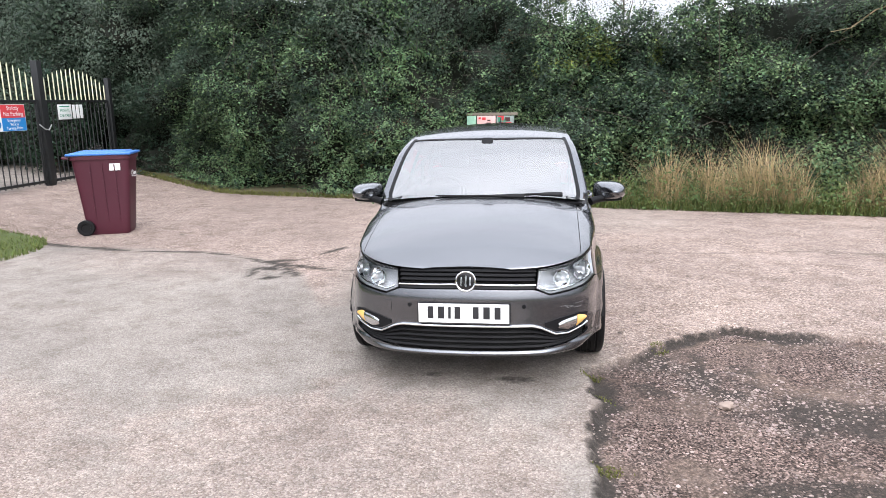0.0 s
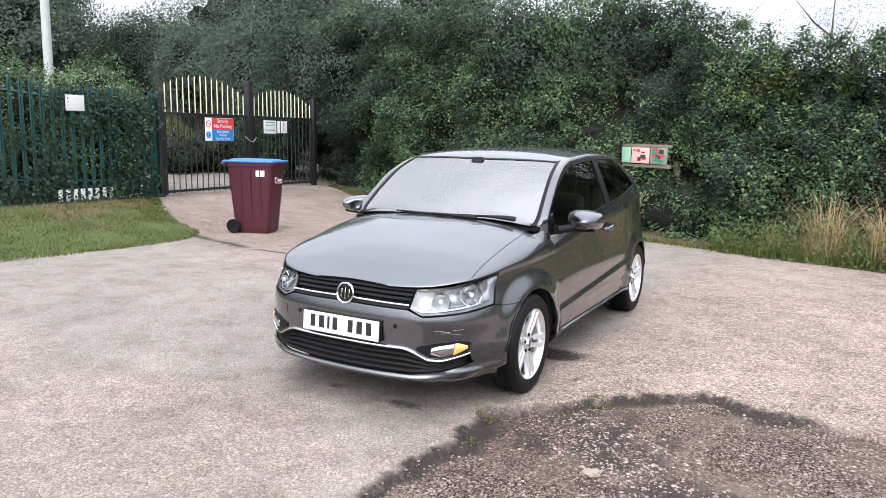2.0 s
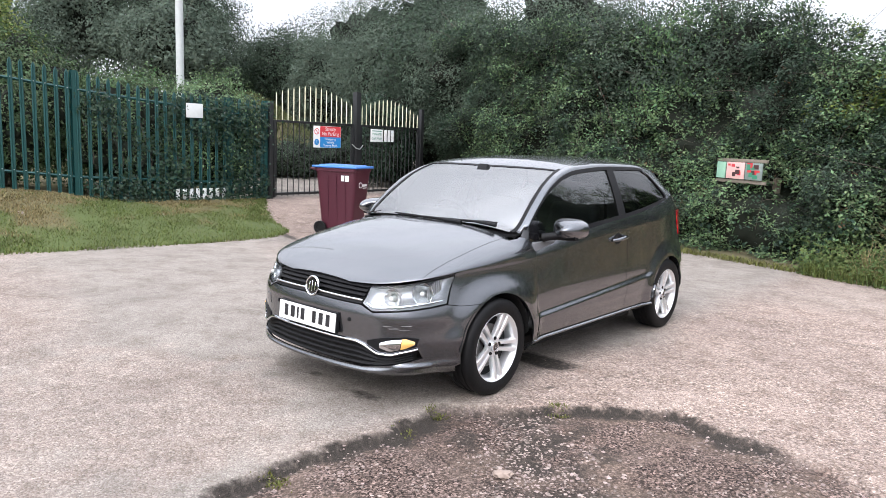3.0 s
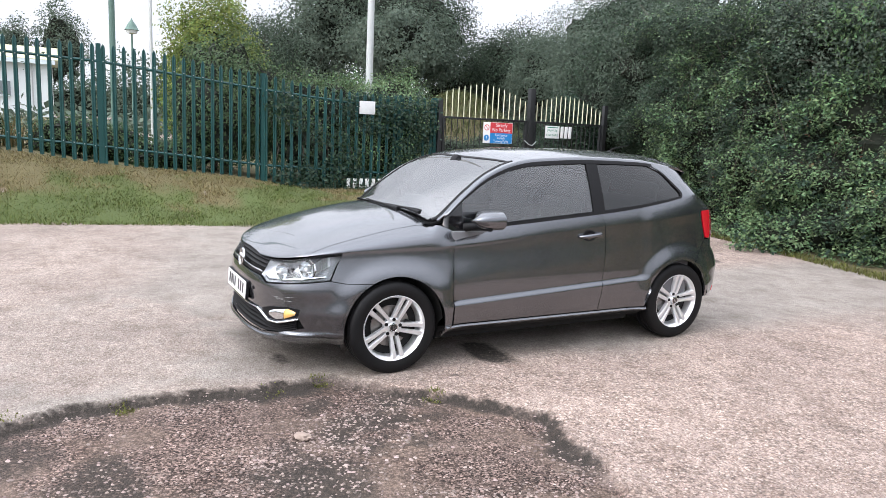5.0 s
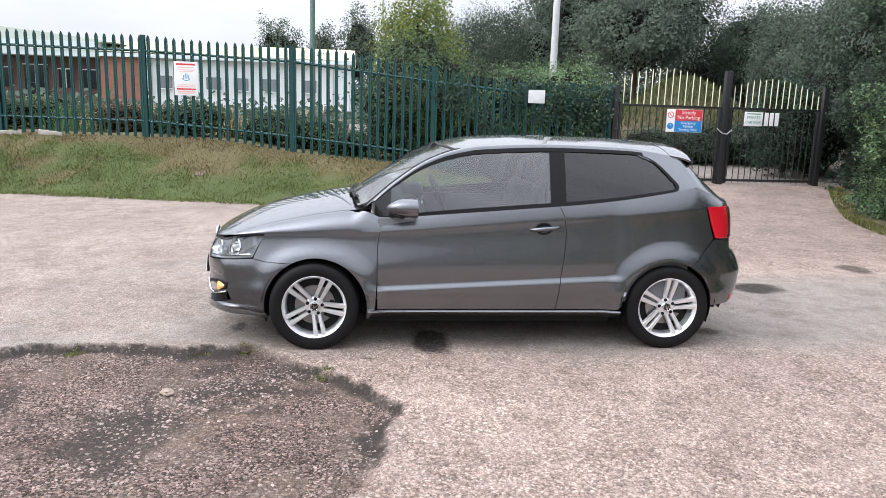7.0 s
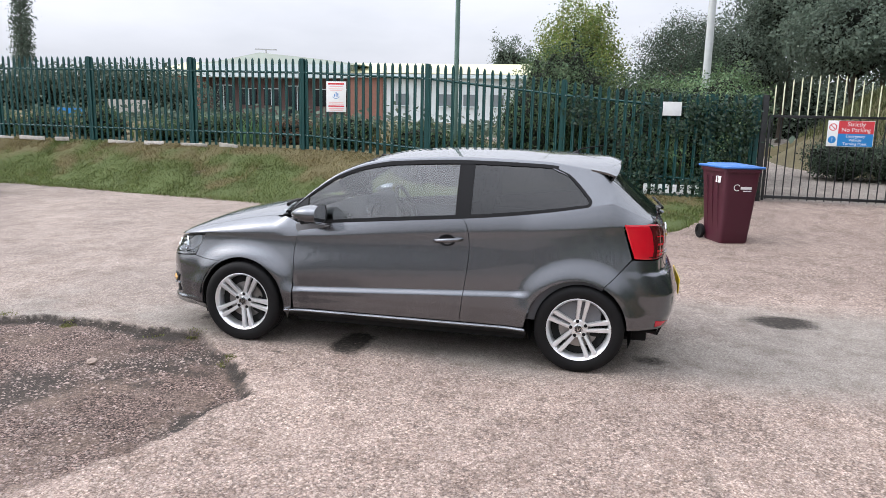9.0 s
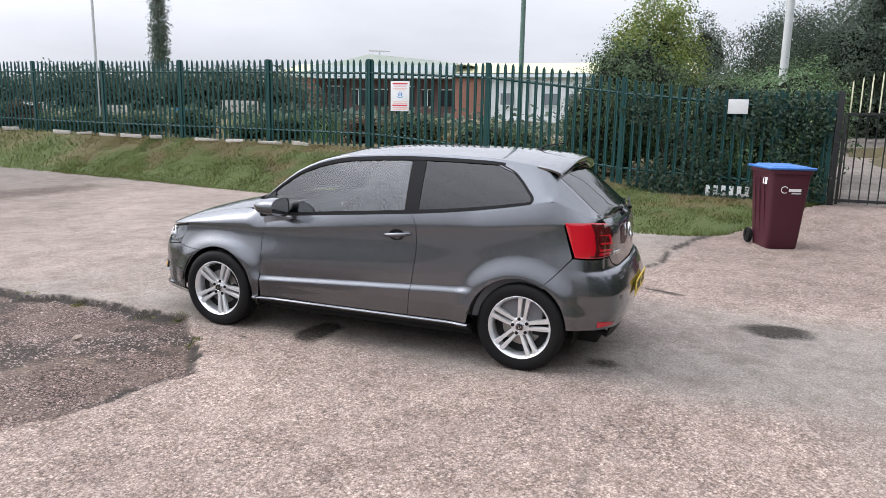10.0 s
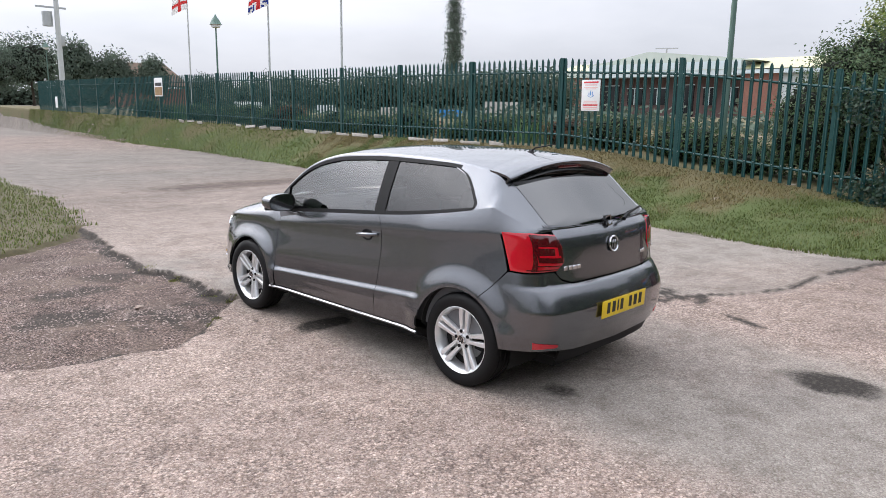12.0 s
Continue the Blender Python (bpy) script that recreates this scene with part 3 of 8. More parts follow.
def turf_material():
    """Mown turf: green, with straw-coloured and bare patches by the share stored on the mesh."""
    m = mat("mown_turf", (0.062, 0.084, 0.020), 0.95, grain=0.4, scale=30, bump=0.8, large=0.25, large_scale=1.3)
    n, l = m.node_tree.nodes, m.node_tree.links
    b = n["Principled BSDF"]
    green = b.inputs["Base Color"].links[0].from_socket
    at, tone, mx, ns, tc = (n.new("ShaderNode" + k) for k in ("Attribute", "ValToRGB", "MixRGB", "TexNoise", "TexCoord"))
    at.attribute_name = "dry"
    ns.inputs["Scale"].default_value, ns.inputs["Detail"].default_value = 40, 5
    l.new(tc.outputs["Object"], ns.inputs["Vector"])
    tone.color_ramp.elements[0].position, tone.color_ramp.elements[0].color = 0.3, (0.070, 0.060, 0.026, 1)
    tone.color_ramp.elements[1].position, tone.color_ramp.elements[1].color = 0.75, (0.160, 0.134, 0.058, 1)
    l.new(ns.outputs["Fac"], tone.inputs[0])
    l.new(at.outputs["Fac"], mx.inputs[0])
    l.new(green, mx.inputs[1])
    l.new(tone.outputs[0], mx.inputs[2])
    l.new(mx.outputs[0], b.inputs["Base Color"])
    return m


def dryness(x, y):
    up = (GRASS_X(y) - x) / max(0.3, GRASS_X(y) - FENCE_X(y))
    return smooth(-0.25, 0.45, 0.9 * nz(x, y, 0.55, 1) + 0.6 * nz(x, y, 2.1, 2) + 1.2 * (up - 0.55))


bank = tagged(mesh_part("grass_bank", bverts, bfaces, turf_material()), "sloping rough grass bank below the fence", "grass bank", kind="structure")


da = bank.data.color_attributes.new("dry", "FLOAT_COLOR", "POINT")
da.data.foreach_set("color", np.array([(dryness(x, min(y, 4.0)),) * 3 + (1.0,) for x, y, _ in bverts], dtype=np.float32).ravel())


def bank_points(n, y0, y1, bias=1.0):
    y = y0 + (y1 - y0) * RNG.random(n) ** bias
    e, f = np.array([GRASS_X(v) for v in y]), np.array([FENCE_X(v) for v in y])
    x = e + (f - e) * RNG.random(n)
    return np.column_stack([x, y])


gp = bank_points(130000, 4.0, -14)
keep = np.array([dryness(x, y) < RNG.uniform(0.2, 0.8) for x, y in gp])
tagged(bulk("bank_grass", *blades(gp[keep], ground_z, 0.050, RNG, 1.3, 0.005), GRASS), "short green grass blades on the bank", "grass", kind="stuff")
tagged(bulk("bank_straw", *blades(gp[~keep], ground_z, 0.052, RNG, 1.6, 0.0045), STRAW), "yellowed grass blades on the bank", "grass", kind="stuff")
fp = bank_points(22000, -14, -50)
tagged(bulk("far_bank_grass", *blades(fp, ground_z, 0.08, RNG, 0.8, 0.010), GRASS), "grass on the bank along the lane", "grass", kind="stuff")
# grass plot beside the lane
ISLE = spl((-22, -14.5, -11, -6.7, -5.4, -5.0), (-1.3, -0.75, -0.5, 0.22, 1.3, 2.4))
iv = []
iy = axis([(-22, -7, 70), (-7, -4.6, 50)])
for y in iy:
    for k in range(41):
        x = ISLE(y) - 0.35 + (9 - ISLE(y)) * (k / 40) ** 2.2
        inside = min(x - ISLE(y), -4.95 - y) + 0.28 * nz(x, y, 1.6, 9) + 0.16 * nz(x, y, 5, 9)
        iv.append((x, y, -0.05 + 0.065 * smooth(-0.10, 0.12, inside) + 0.015 * nz(x, y, 2, 1)))
tagged(mesh_part("grass_plot", iv, [(i * 41 + j, (i + 1) * 41 + j, (i + 1) * 41 + j + 1, i * 41 + j + 1) for i in range(len(iy) - 1) for j in range(40)], TURF), "flat grass plot beside the lane", "grass", kind="structure")
ip = np.column_stack([RNG.uniform(-1.4, 5, 60000), RNG.uniform(-18, -4.7, 60000)])
ip = ip[[min(x - ISLE(y), -4.95 - y) + 0.28 * nz(x, y, 1.6, 9) + 0.16 * nz(x, y, 5, 9) > 0.06 * RNG.normal() for x, y in ip]]
tagged(bulk("plot_grass", *blades(ip, lambda x, y: 0.0, 0.05, RNG, 0.8, 0.006), GRASS), "short grass blades on the plot", "grass", kind="stuff")
# loose stone in the broken patch, and stray chips
sp = np.column_stack([RNG.uniform(0.3, 4.6, 46000), RNG.uniform(-5.5, -0.5, 46000)])
sp = sp[[patch_edge(x, y) > 0.02 and RNG.random() < (0.85 - 0.16 * max(0, x - 1.5)) * smooth(-0.35, 0.40, nz(x, y, 1.3, 4) + 0.5 * nz(x, y, 4.0, 5)) for x, y in sp]]
tagged(bulk("gravel", *pebbles(sp, yard_z, 0.0078, RNG), STONE), "loose grey and pink stone chippings", "gravel", kind="stuff")
sp = np.column_stack([RNG.uniform(0.6, 4.2, 2800), RNG.uniform(-5.5, -0.7, 2800)])
sp = sp[[patch_edge(x, y) > 0.05 and RNG.random() < (0.8 - 0.18 * max(0, x - 1.5)) * smooth(-0.2, 0.45, nz(x, y, 1.6, 14) + 0.5 * nz(x, y, 4.5, 15)) for x, y in sp]]
tagged(bulk("pale_gravel", *pebbles(sp, yard_z, 0.0105, RNG), PALE_CHIP), "pale pinkish stones among the chippings", "gravel", kind="stuff")
# stones standing proud of the worn tarmac
for name, mt, count, size in (("proud_chips", STONE, 24000, 0.0055), ("pale_proud_chips", PALE_CHIP, 6500, 0.0060)):
    sp = np.column_stack([RNG.uniform(0.8, 6.2, count), RNG.uniform(-1.6, 4.9, count)])
    sp = sp[[patch_edge(x, y) < -0.03 and RNG.random() < 0.25 + 0.75 * smooth(-0.3, 0.4, nz(x, y, 0.9, 21) + 0.4 * nz(x, y, 3.0, 22)) for x, y in sp]]
    tagged(bulk(name, *pebbles(sp, lambda x, y: yard_z(x, y) - 0.001, size, RNG), mt), "stone chippings standing proud of the worn tarmac", "gravel", kind="stuff")
sp = np.column_stack([RNG.uniform(-6, 7, 2600), RNG.uniform(-5, 6, 2600)])
tagged(bulk("stray_chips", *pebbles(sp, yard_z, 0.006, RNG), STONE), "stray chippings on the tarmac", "gravel", kind="stuff")
bm = bmesh.new()
bmesh.ops.create_icosphere(bm, subdivisions=3, radius=1)
for v in bm.verts:
    v.co *= 1 + 0.45 * noise.noise(v.co * 1.9) + 0.14 * noise.noise(v.co * 5)
    v.co = Vector((v.co.x * 0.048, v.co.y * 0.032, v.co.z * 0.020))
st = part("pale_rock", bm, PALE_STONE)
st.location, st.rotation_euler = (1.455, -2.03, yard_z(1.455, -2.03) + 0.014), (0, 0, 0.5)
tagged(st, "pale pink stone lying in the gravel", "stone")
# tufts of moss and weed along the broken edge
mp = []
for cx, cy, r, n in ((0.73, -1.70, 0.05, 130), (0.74, -2.83, 0.05, 150), (1.22, -1.14, 0.05, 110), (0.78, -2.0, 0.06, 40), (0.76, -3.4, 0.08, 60)):
    mp.append(np.column_stack([RNG.normal(cx, r * 0.6, n), RNG.normal(cy, r * 0.6, n)]))
mp = np.concatenate(mp)
tagged(bulk("edge_weeds", *blades(mp, yard_z, 0.013, RNG, 1.4, 0.004), MOSS), "yellow-green weeds along the broken tarmac edge", "weeds", kind="stuff")


# ---- the car ----
PLAN_X = (-0.30, 0, 0.30, 0.52, 0.68, 0.765, 0.805, 0.832, 0.838, 0.84, 0.84, 0.838, 0.815, 0.765, 0.66, 0.45, 0.2, 0, -0.2)
PLAN_Y = (-2.02, -2.035, -2.02, -1.965, -1.85, -1.68, -1.45, -1.2, -0.8, 0, 0.7, 1.2, 1.5, 1.72, 1.86, 1.925, 1.945, 1.95, 1.945)


def plan_loop():
    """Points, normals and lengths along the half plan, from the nose to the tail."""
    p = [np.array(q) for q in zip(PLAN_X, PLAN_Y)]
    pts = []
    for i in range(1, len(p) - 2):
        a, b, c, d = p[i - 1], p[i], p[i + 1], p[i + 2]
        la, lb, lc = (np.linalg.norm(b - a) ** 0.5, np.linalg.norm(c - b) ** 0.5, np.linalg.norm(d - c) ** 0.5)
        m1 = (c - b) + lb * ((b - a) / la - (c - a) / (la + lb))
        m2 = (c - b) + lb * ((d - c) / lc - (d - b) / (lb + lc))
        for k in range(40):
            t = k / 40
            pts.append((2 * t**3 - 3 * t**2 + 1) * b + (t**3 - 2 * t**2 + t) * m1 + (-2 * t**3 + 3 * t**2) * c + (t**3 - t**2) * m2)
    pts.append(p[-2])
    pts = np.array(pts)
    tan = np.gradient(pts, axis=0)
    tan /= np.linalg.norm(tan, axis=1)[:, None]
    tan[0], tan[-1] = (1, 0), (-1, 0)
    run = np.concatenate([[0], np.cumsum(np.linalg.norm(np.diff(pts, axis=0), axis=1))])
    return pts, np.stack([tan[:, 1], -tan[:, 0]], 1), run


LOOP, LOOP_N, RUN = plan_loop()
RUN = RUN - np.interp(0, LOOP[300:480, 1], RUN[300:480])
A_NOSE, A_TAIL = RUN[0], RUN[-1]
FRONT_IN = spl((0.19, 0.24, 0.30, 0.42, 0.54, 0.60, 0.66, 0.72, 0.80), (0.05, 0.0, 0.008, 0.008, 0.0, 0.012, 0.045, 0.075, 0.12))
SIDE_IN = spl((0.19, 0.24, 0.262, 0.276, 0.290, 0.34, 0.40), (0.085, 0.050, 0.020, 0.004, 0.020, 0.014, 0.008))
REAR_IN = spl((0.19, 0.24, 0.30, 0.36, 0.42, 0.50, 0.552, 0.572, 0.688, 0.703, 0.75, 0.90, 0.98, 1.04), (0.105, 0.088, 0.060, 0.034, 0.014, 0.006, 0.002, 0.008, 0.068, 0.098, 0.104, 0.115, 0.135, 0.19))
WHEELS_Y, ARCH_R, ARCH_Z = (-1.225, 1.215), 0.342, 0.295


CREASE = spl((-2.03, -1.95, -1.88, -1.78, -1.65, -1.5, -1.2, -0.9, -0.77, -0.1, 0.71, 1.42, 1.9), (0.706, 0.718, 0.737, 0.760, 0.780, 0.794, 0.803, 0.811, 0.819, 0.871, 0.935, 0.998, 1.03))


def crease_z(y):
    return CREASE(float(y))


def ledge_in(y, z):
    """How the flank steps in above its low ledge and swells to the shoulder."""
    k = smooth(-0.86, -0.78, y) * (1 - smooth(0.80, 0.92, y))
    zl = 0.4535 + 0.0515 * y
    step = 0.018 * min(1.0, max(0.0, (z - zl - 0.008) / 0.028)) * k + 0.012 * smooth(0.36, 0.5, z) * (1 - k)
    top = crease_z(y)
    return step + (0.030 + 0.014 * (1 - smooth(-1.1, -0.5, y))) * smooth(0.52, top, z) * (1 - smooth(0.4, 1.4, y)) + 0.004


def tuck(p):
    """The short overhang behind the rear wheels."""
    return p if p.y < 1.45 else Vector((p.x, 1.45 + (p.y - 1.45) * 0.905, p.z))


def body(a, z):
    return tuck(lower(a, z))


def lower(a, z):
    """A point of the lower body: a runs along the plan from the nose (a < 0) to the tail, z up."""
    x, y = np.interp(a, RUN, LOOP[:, 0]), np.interp(a, RUN, LOOP[:, 1])
    nx, ny = np.interp(a, RUN, LOOP_N[:, 0]), np.interp(a, RUN, LOOP_N[:, 1])
    k = math.hypot(nx, ny)
    nx, ny = abs(nx / k), ny / k
    side = SIDE_IN(z) if z < 0.36 else SIDE_IN(0.36) * (1 - smooth(0.36, 0.42, z)) + ledge_in(y, z) * smooth(0.36, 0.42, z)
    top_here = crease_z(y)
    for wy in WHEELS_Y:
        d = math.hypot(y - wy, z - ARCH_Z) - ARCH_R
        side -= 0.024 * (1 - smooth(0.012, 0.150, max(0.0, d))) * (1 - smooth(top_here - 0.16, top_here, z))
    back = min(1.0, 1.7 * max(0, ny) ** 2)
    side += 0.058 * smooth(0.5, 1.75, y) * smooth(0.50, 1.0, z)
    inset = min(nx * nx, 1 - back) * side + max(0, -ny) ** 2 * FRONT_IN(z) + back * REAR_IN(z)
    return Vector((x - nx * inset, y - ny * inset, z))


def top_of(a):
    return crease_z(np.interp(a, RUN, LOOP[:, 1]))


EDGE = [lower(a, top_of(a)) for a in RUN]
EDGE_Y, EDGE_X = [p.y for p in EDGE], [p.x for p in EDGE]
HOOD_Z = spl((-1.965, -1.94, -1.89, -1.78, -1.6, -1.39, -1.18, -1.0, -0.92), (0.726, 0.742, 0.769, 0.825, 0.893, 0.944, 0.982, 1.006, 1.012))
hood_p = lambda y: 1.85 + 0.75 * smooth(-1.75, -1.0, y)
ROOF_Z = spl((-1.02, -0.7, -0.45, -0.28, -0.1, 0.3, 0.8, 1.2, 1.32, 1.38, 1.42, 1.5, 1.62, 1.76, 1.82), (1.0, 1.195, 1.333, 1.400, 1.433, 1.455, 1.456, 1.440, 1.418, 1.365, 1.33, 1.268, 1.17, 1.066, 1.034))
RAIL_Z = spl((-0.9, -0.7, -0.5, -0.3, -0.1, 0.4, 0.9, 1.2, 1.32, 1.42, 1.58, 1.72, 1.82), (0.965, 1.143, 1.280, 1.356, 1.392, 1.414, 1.402, 1.366, 1.338, 1.268, 1.142, 1.046, 1.022))
RAIL_X = spl((-0.9, -0.5, -0.2, 0.3, 0.9, 1.3, 1.55, 1.75, 1.82), (0.742, 0.672, 0.628, 0.608, 0.592, 0.578, 0.572, 0.58, 0.56))
BELT_X = spl((-0.95, -0.7, 0.0, 0.6, 1.0, 1.3, 1.5, 1.7, 1.82), (0.728, 0.750, 0.770, 0.772, 0.762, 0.738, 0.705, 0.64, 0.58))


def belt_z(y):
    z = 0.971 + 0.085 * y + 0.06 * max(0, y - 0.4) ** 2 + 0.5 * max(0, -0.79 - y)
    return min(z, crease_z(y) + 0.55 * (RAIL_Z(y) - crease_z(y)) if y > 0.8 else z)


def upper(y, r):
    """A point of the upper body at y: r 0 shoulder, 1 belt, 2 roof rail, 3 centre line (3 to 6: the other side)."""
    flip = r > 3
    r = 6 - r if flip else r
    xs, zs = float(np.interp(y, EDGE_Y, EDGE_X)), crease_z(y)
    hood = cabin = None
    if y < -0.86:
        t = math.radians(90) * r / 3
        hood = Vector((xs * max(0.0, math.cos(t)) ** (2 / hood_p(y)), y, zs + (HOOD_Z(y) - zs) * math.sin(t) ** (2 / hood_p(y))))
    if y > -1.02:
        xb, zb, xr, zr, zc = BELT_X(y), belt_z(y), RAIL_X(y), RAIL_Z(y), ROOF_Z(y)
        xb = min(xb, xs - 0.01)
        xr = min(xr, xb - 0.004)
        if r <= 1:
            bow = r * r * 0.55 + r * 0.45
            cabin = Vector((xs + (xb - xs) * bow, y, zs + (zb - zs) * r))
        elif r <= 2:
            k = r - 1
            cabin = Vector((xb + (xr - xb) * (k * 0.75 + k * k * 0.25), y, zb + (max(zr, zb + 0.002) - zb) * k))
        else:
            k = r - 2
            cabin = Vector((xr * (1 - k), y, zr + (zc - zr) * (1 - (1 - k) ** 2.3)))
    if hood is None:
        out = cabin
    elif cabin is None or r > 1:
        out = hood if (cabin is None or r < 2) else cabin
    else:
        out = hood.lerp(cabin, smooth(-1.0, -0.87, y))
    return tuck(Vector((-out.x, out.y, out.z)) if flip else out)


def hood_pt(y, r):
    """A point of the bonnet, with r as in upper()."""
    flip, r = r > 3, 6 - r if r > 3 else r
    xs, zs, t = float(np.interp(y, EDGE_Y, EDGE_X)), crease_z(y), math.radians(90) * r / 3
    x = xs * max(0.0, math.cos(t)) ** (2 / hood_p(y))
    return Vector((-x if flip else x, y, zs + (HOOD_Z(y) - zs) * math.sin(t) ** (2 / hood_p(y))))


def flank(a, z):
    """The side as one surface from the sill to the belt."""
    y = float(np.interp(a, RUN, LOOP[:, 1]))
    t = crease_z(y)
    if z <= t:
        return body(a, z)
    return upper(y, min(1.0, (z - t) / max(0.02, belt_z(y) - t)))


def bend(points):
    """A curve along points by its length, for 0 to 1."""
    p = np.array(points, float)
    run = np.concatenate([[0], np.cumsum(np.linalg.norm(np.diff(p, axis=0), axis=1))])
    run /= run[-1]
    return lambda s: np.array([np.interp(s, run, p[:, 0]), np.interp(s, run, p[:, 1])])


def coons(bottom, top, left, right):
    b, t, l, r = (bend(c) for c in (bottom, top, left, right))
    p00, p10, p01, p11 = b(0), b(1), t(0), t(1)
    return lambda s, v: ((1 - v) * b(s) + v * t(s) + (1 - s) * l(v) + s * r(v)
                         - ((1 - s) * (1 - v) * p00 + s * (1 - v) * p10 + (1 - s) * v * p01 + s * v * p11))


def panel(name, fn, n, m, material, parent, label="", mirror=False, gap=0.0022, flange=0.014, lift=0.0, joined=""):
    """A curved sheet fn(s, t) with a thin gap round it (but for the edge named in joined) and edges turned inwards."""
    g = [[fn(i / n, j / m) for j in range(m + 1)] for i in range(n + 1)]
    P = np.array([[(-q.x if mirror else q.x, q.y, q.z) for q in row] for row in g])
    du, dv = np.gradient(P, axis=0), np.gradient(P, axis=1)
    N = np.cross(du, dv)
    N /= np.maximum(np.linalg.norm(N, axis=2), 1e-9)[:, :, None]
    c = np.array((0, 0, 0.55))
    if ((P - c) * N).sum() < 0:
        N = -N
        turned = True
    else:
        turned = False
    P = P + lift * N

    def pull(e, i):
        d = i - e
        return d / np.maximum(np.linalg.norm(d, axis=-1), 1e-6)[..., None] * np.minimum(gap, 0.4 * np.linalg.norm(d, axis=-1))[..., None]
    if gap:
        Q = P.copy()
        Q[0] += pull(P[0], P[1])
        Q[-1] += pull(P[-1], P[-2])
        if joined != "low":
            Q[:, 0] += pull(P[:, 0], P[:, 1])
        if joined != "top":
            Q[:, -1] += pull(P[:, -1], P[:, -2])
        P = Q
    verts = [tuple(v) for v in P.reshape(-1, 3)]
    w = m + 1
    faces = []
    for i in range(n):
        for j in range(m):
            f = (i * w + j, (i + 1) * w + j, (i + 1) * w + j + 1, i * w + j + 1)
            faces.append(f[::-1] if turned else f)
    if flange:
        loop = [(i, 0) for i in range(n)] + [(n, j) for j in range(m)] + [(i, m) for i in range(n, 0, -1)] + [(0, j) for j in range(m, 0, -1)]
        base = len(verts)
        for i, j in loop:
            verts.append(tuple(P[i, j]))
            verts.append(tuple(P[i, j] - flange * N[i, j]))
        k = len(loop)
        for q in range(k):
            a, b = base + 2 * q, base + 2 * ((q + 1) % k)
            f = (a, a + 1, b + 1, b)
            faces.append(f[::-1] if turned else f)
    return mesh_part(name, verts, faces, material, parent, label)


def arc(wy, a0, a1, n=18, r=ARCH_R):
    """Points of a wheel arch, by the angle from the rear level, in degrees."""
    return [(wy + r * math.cos(radians(a0 + (a1 - a0) * k / n)), ARCH_Z + r * math.sin(radians(a0 + (a1 - a0) * k / n))) for k in range(n + 1)]


def at_x(x, front=True):
    """How far along the plan the nose (or tail) is x from the middle."""
    half = len(RUN) // 2
    if front:
        return float(np.interp(x, LOOP[:half - 60, 0], RUN[:half - 60]))
    return float(np.interp(-x, -LOOP[half:, 0], RUN[half:]))


def at_y(y):
    return float(np.interp(y, LOOP[:, 1], RUN))


car = thing("parked_car", "dark grey metallic three-door hatchback parked on worn tarmac", "car")
xf = lambda x: at_x(x)
HOOD_X = 0.655


def hood_r(y):
    xs = float(np.interp(y, EDGE_Y, EDGE_X))
    return 0.0 if xs <= HOOD_X else 3 / 90 * math.degrees(math.acos((HOOD_X / xs) ** (hood_p(y) / 2)))


def door_rear(z):
    return spl((0.25, 0.48, 0.80, 0.94, 1.03), (0.415, 0.44, 0.472, 0.455, 0.40))(z)


door_seam_rear = [(door_rear(z), z) for z in np.linspace(0.292, 1.0, 24)]
door_seam_rear = [(y, min(z, belt_z(y))) for y, z in door_seam_rear] + [(0.395, belt_z(0.395))]
door_seam_front = [(-0.815, 0.292), (-0.818, 0.5), (-0.818, 0.72), (-0.80, 0.82), (-0.775, belt_z(-0.775))]

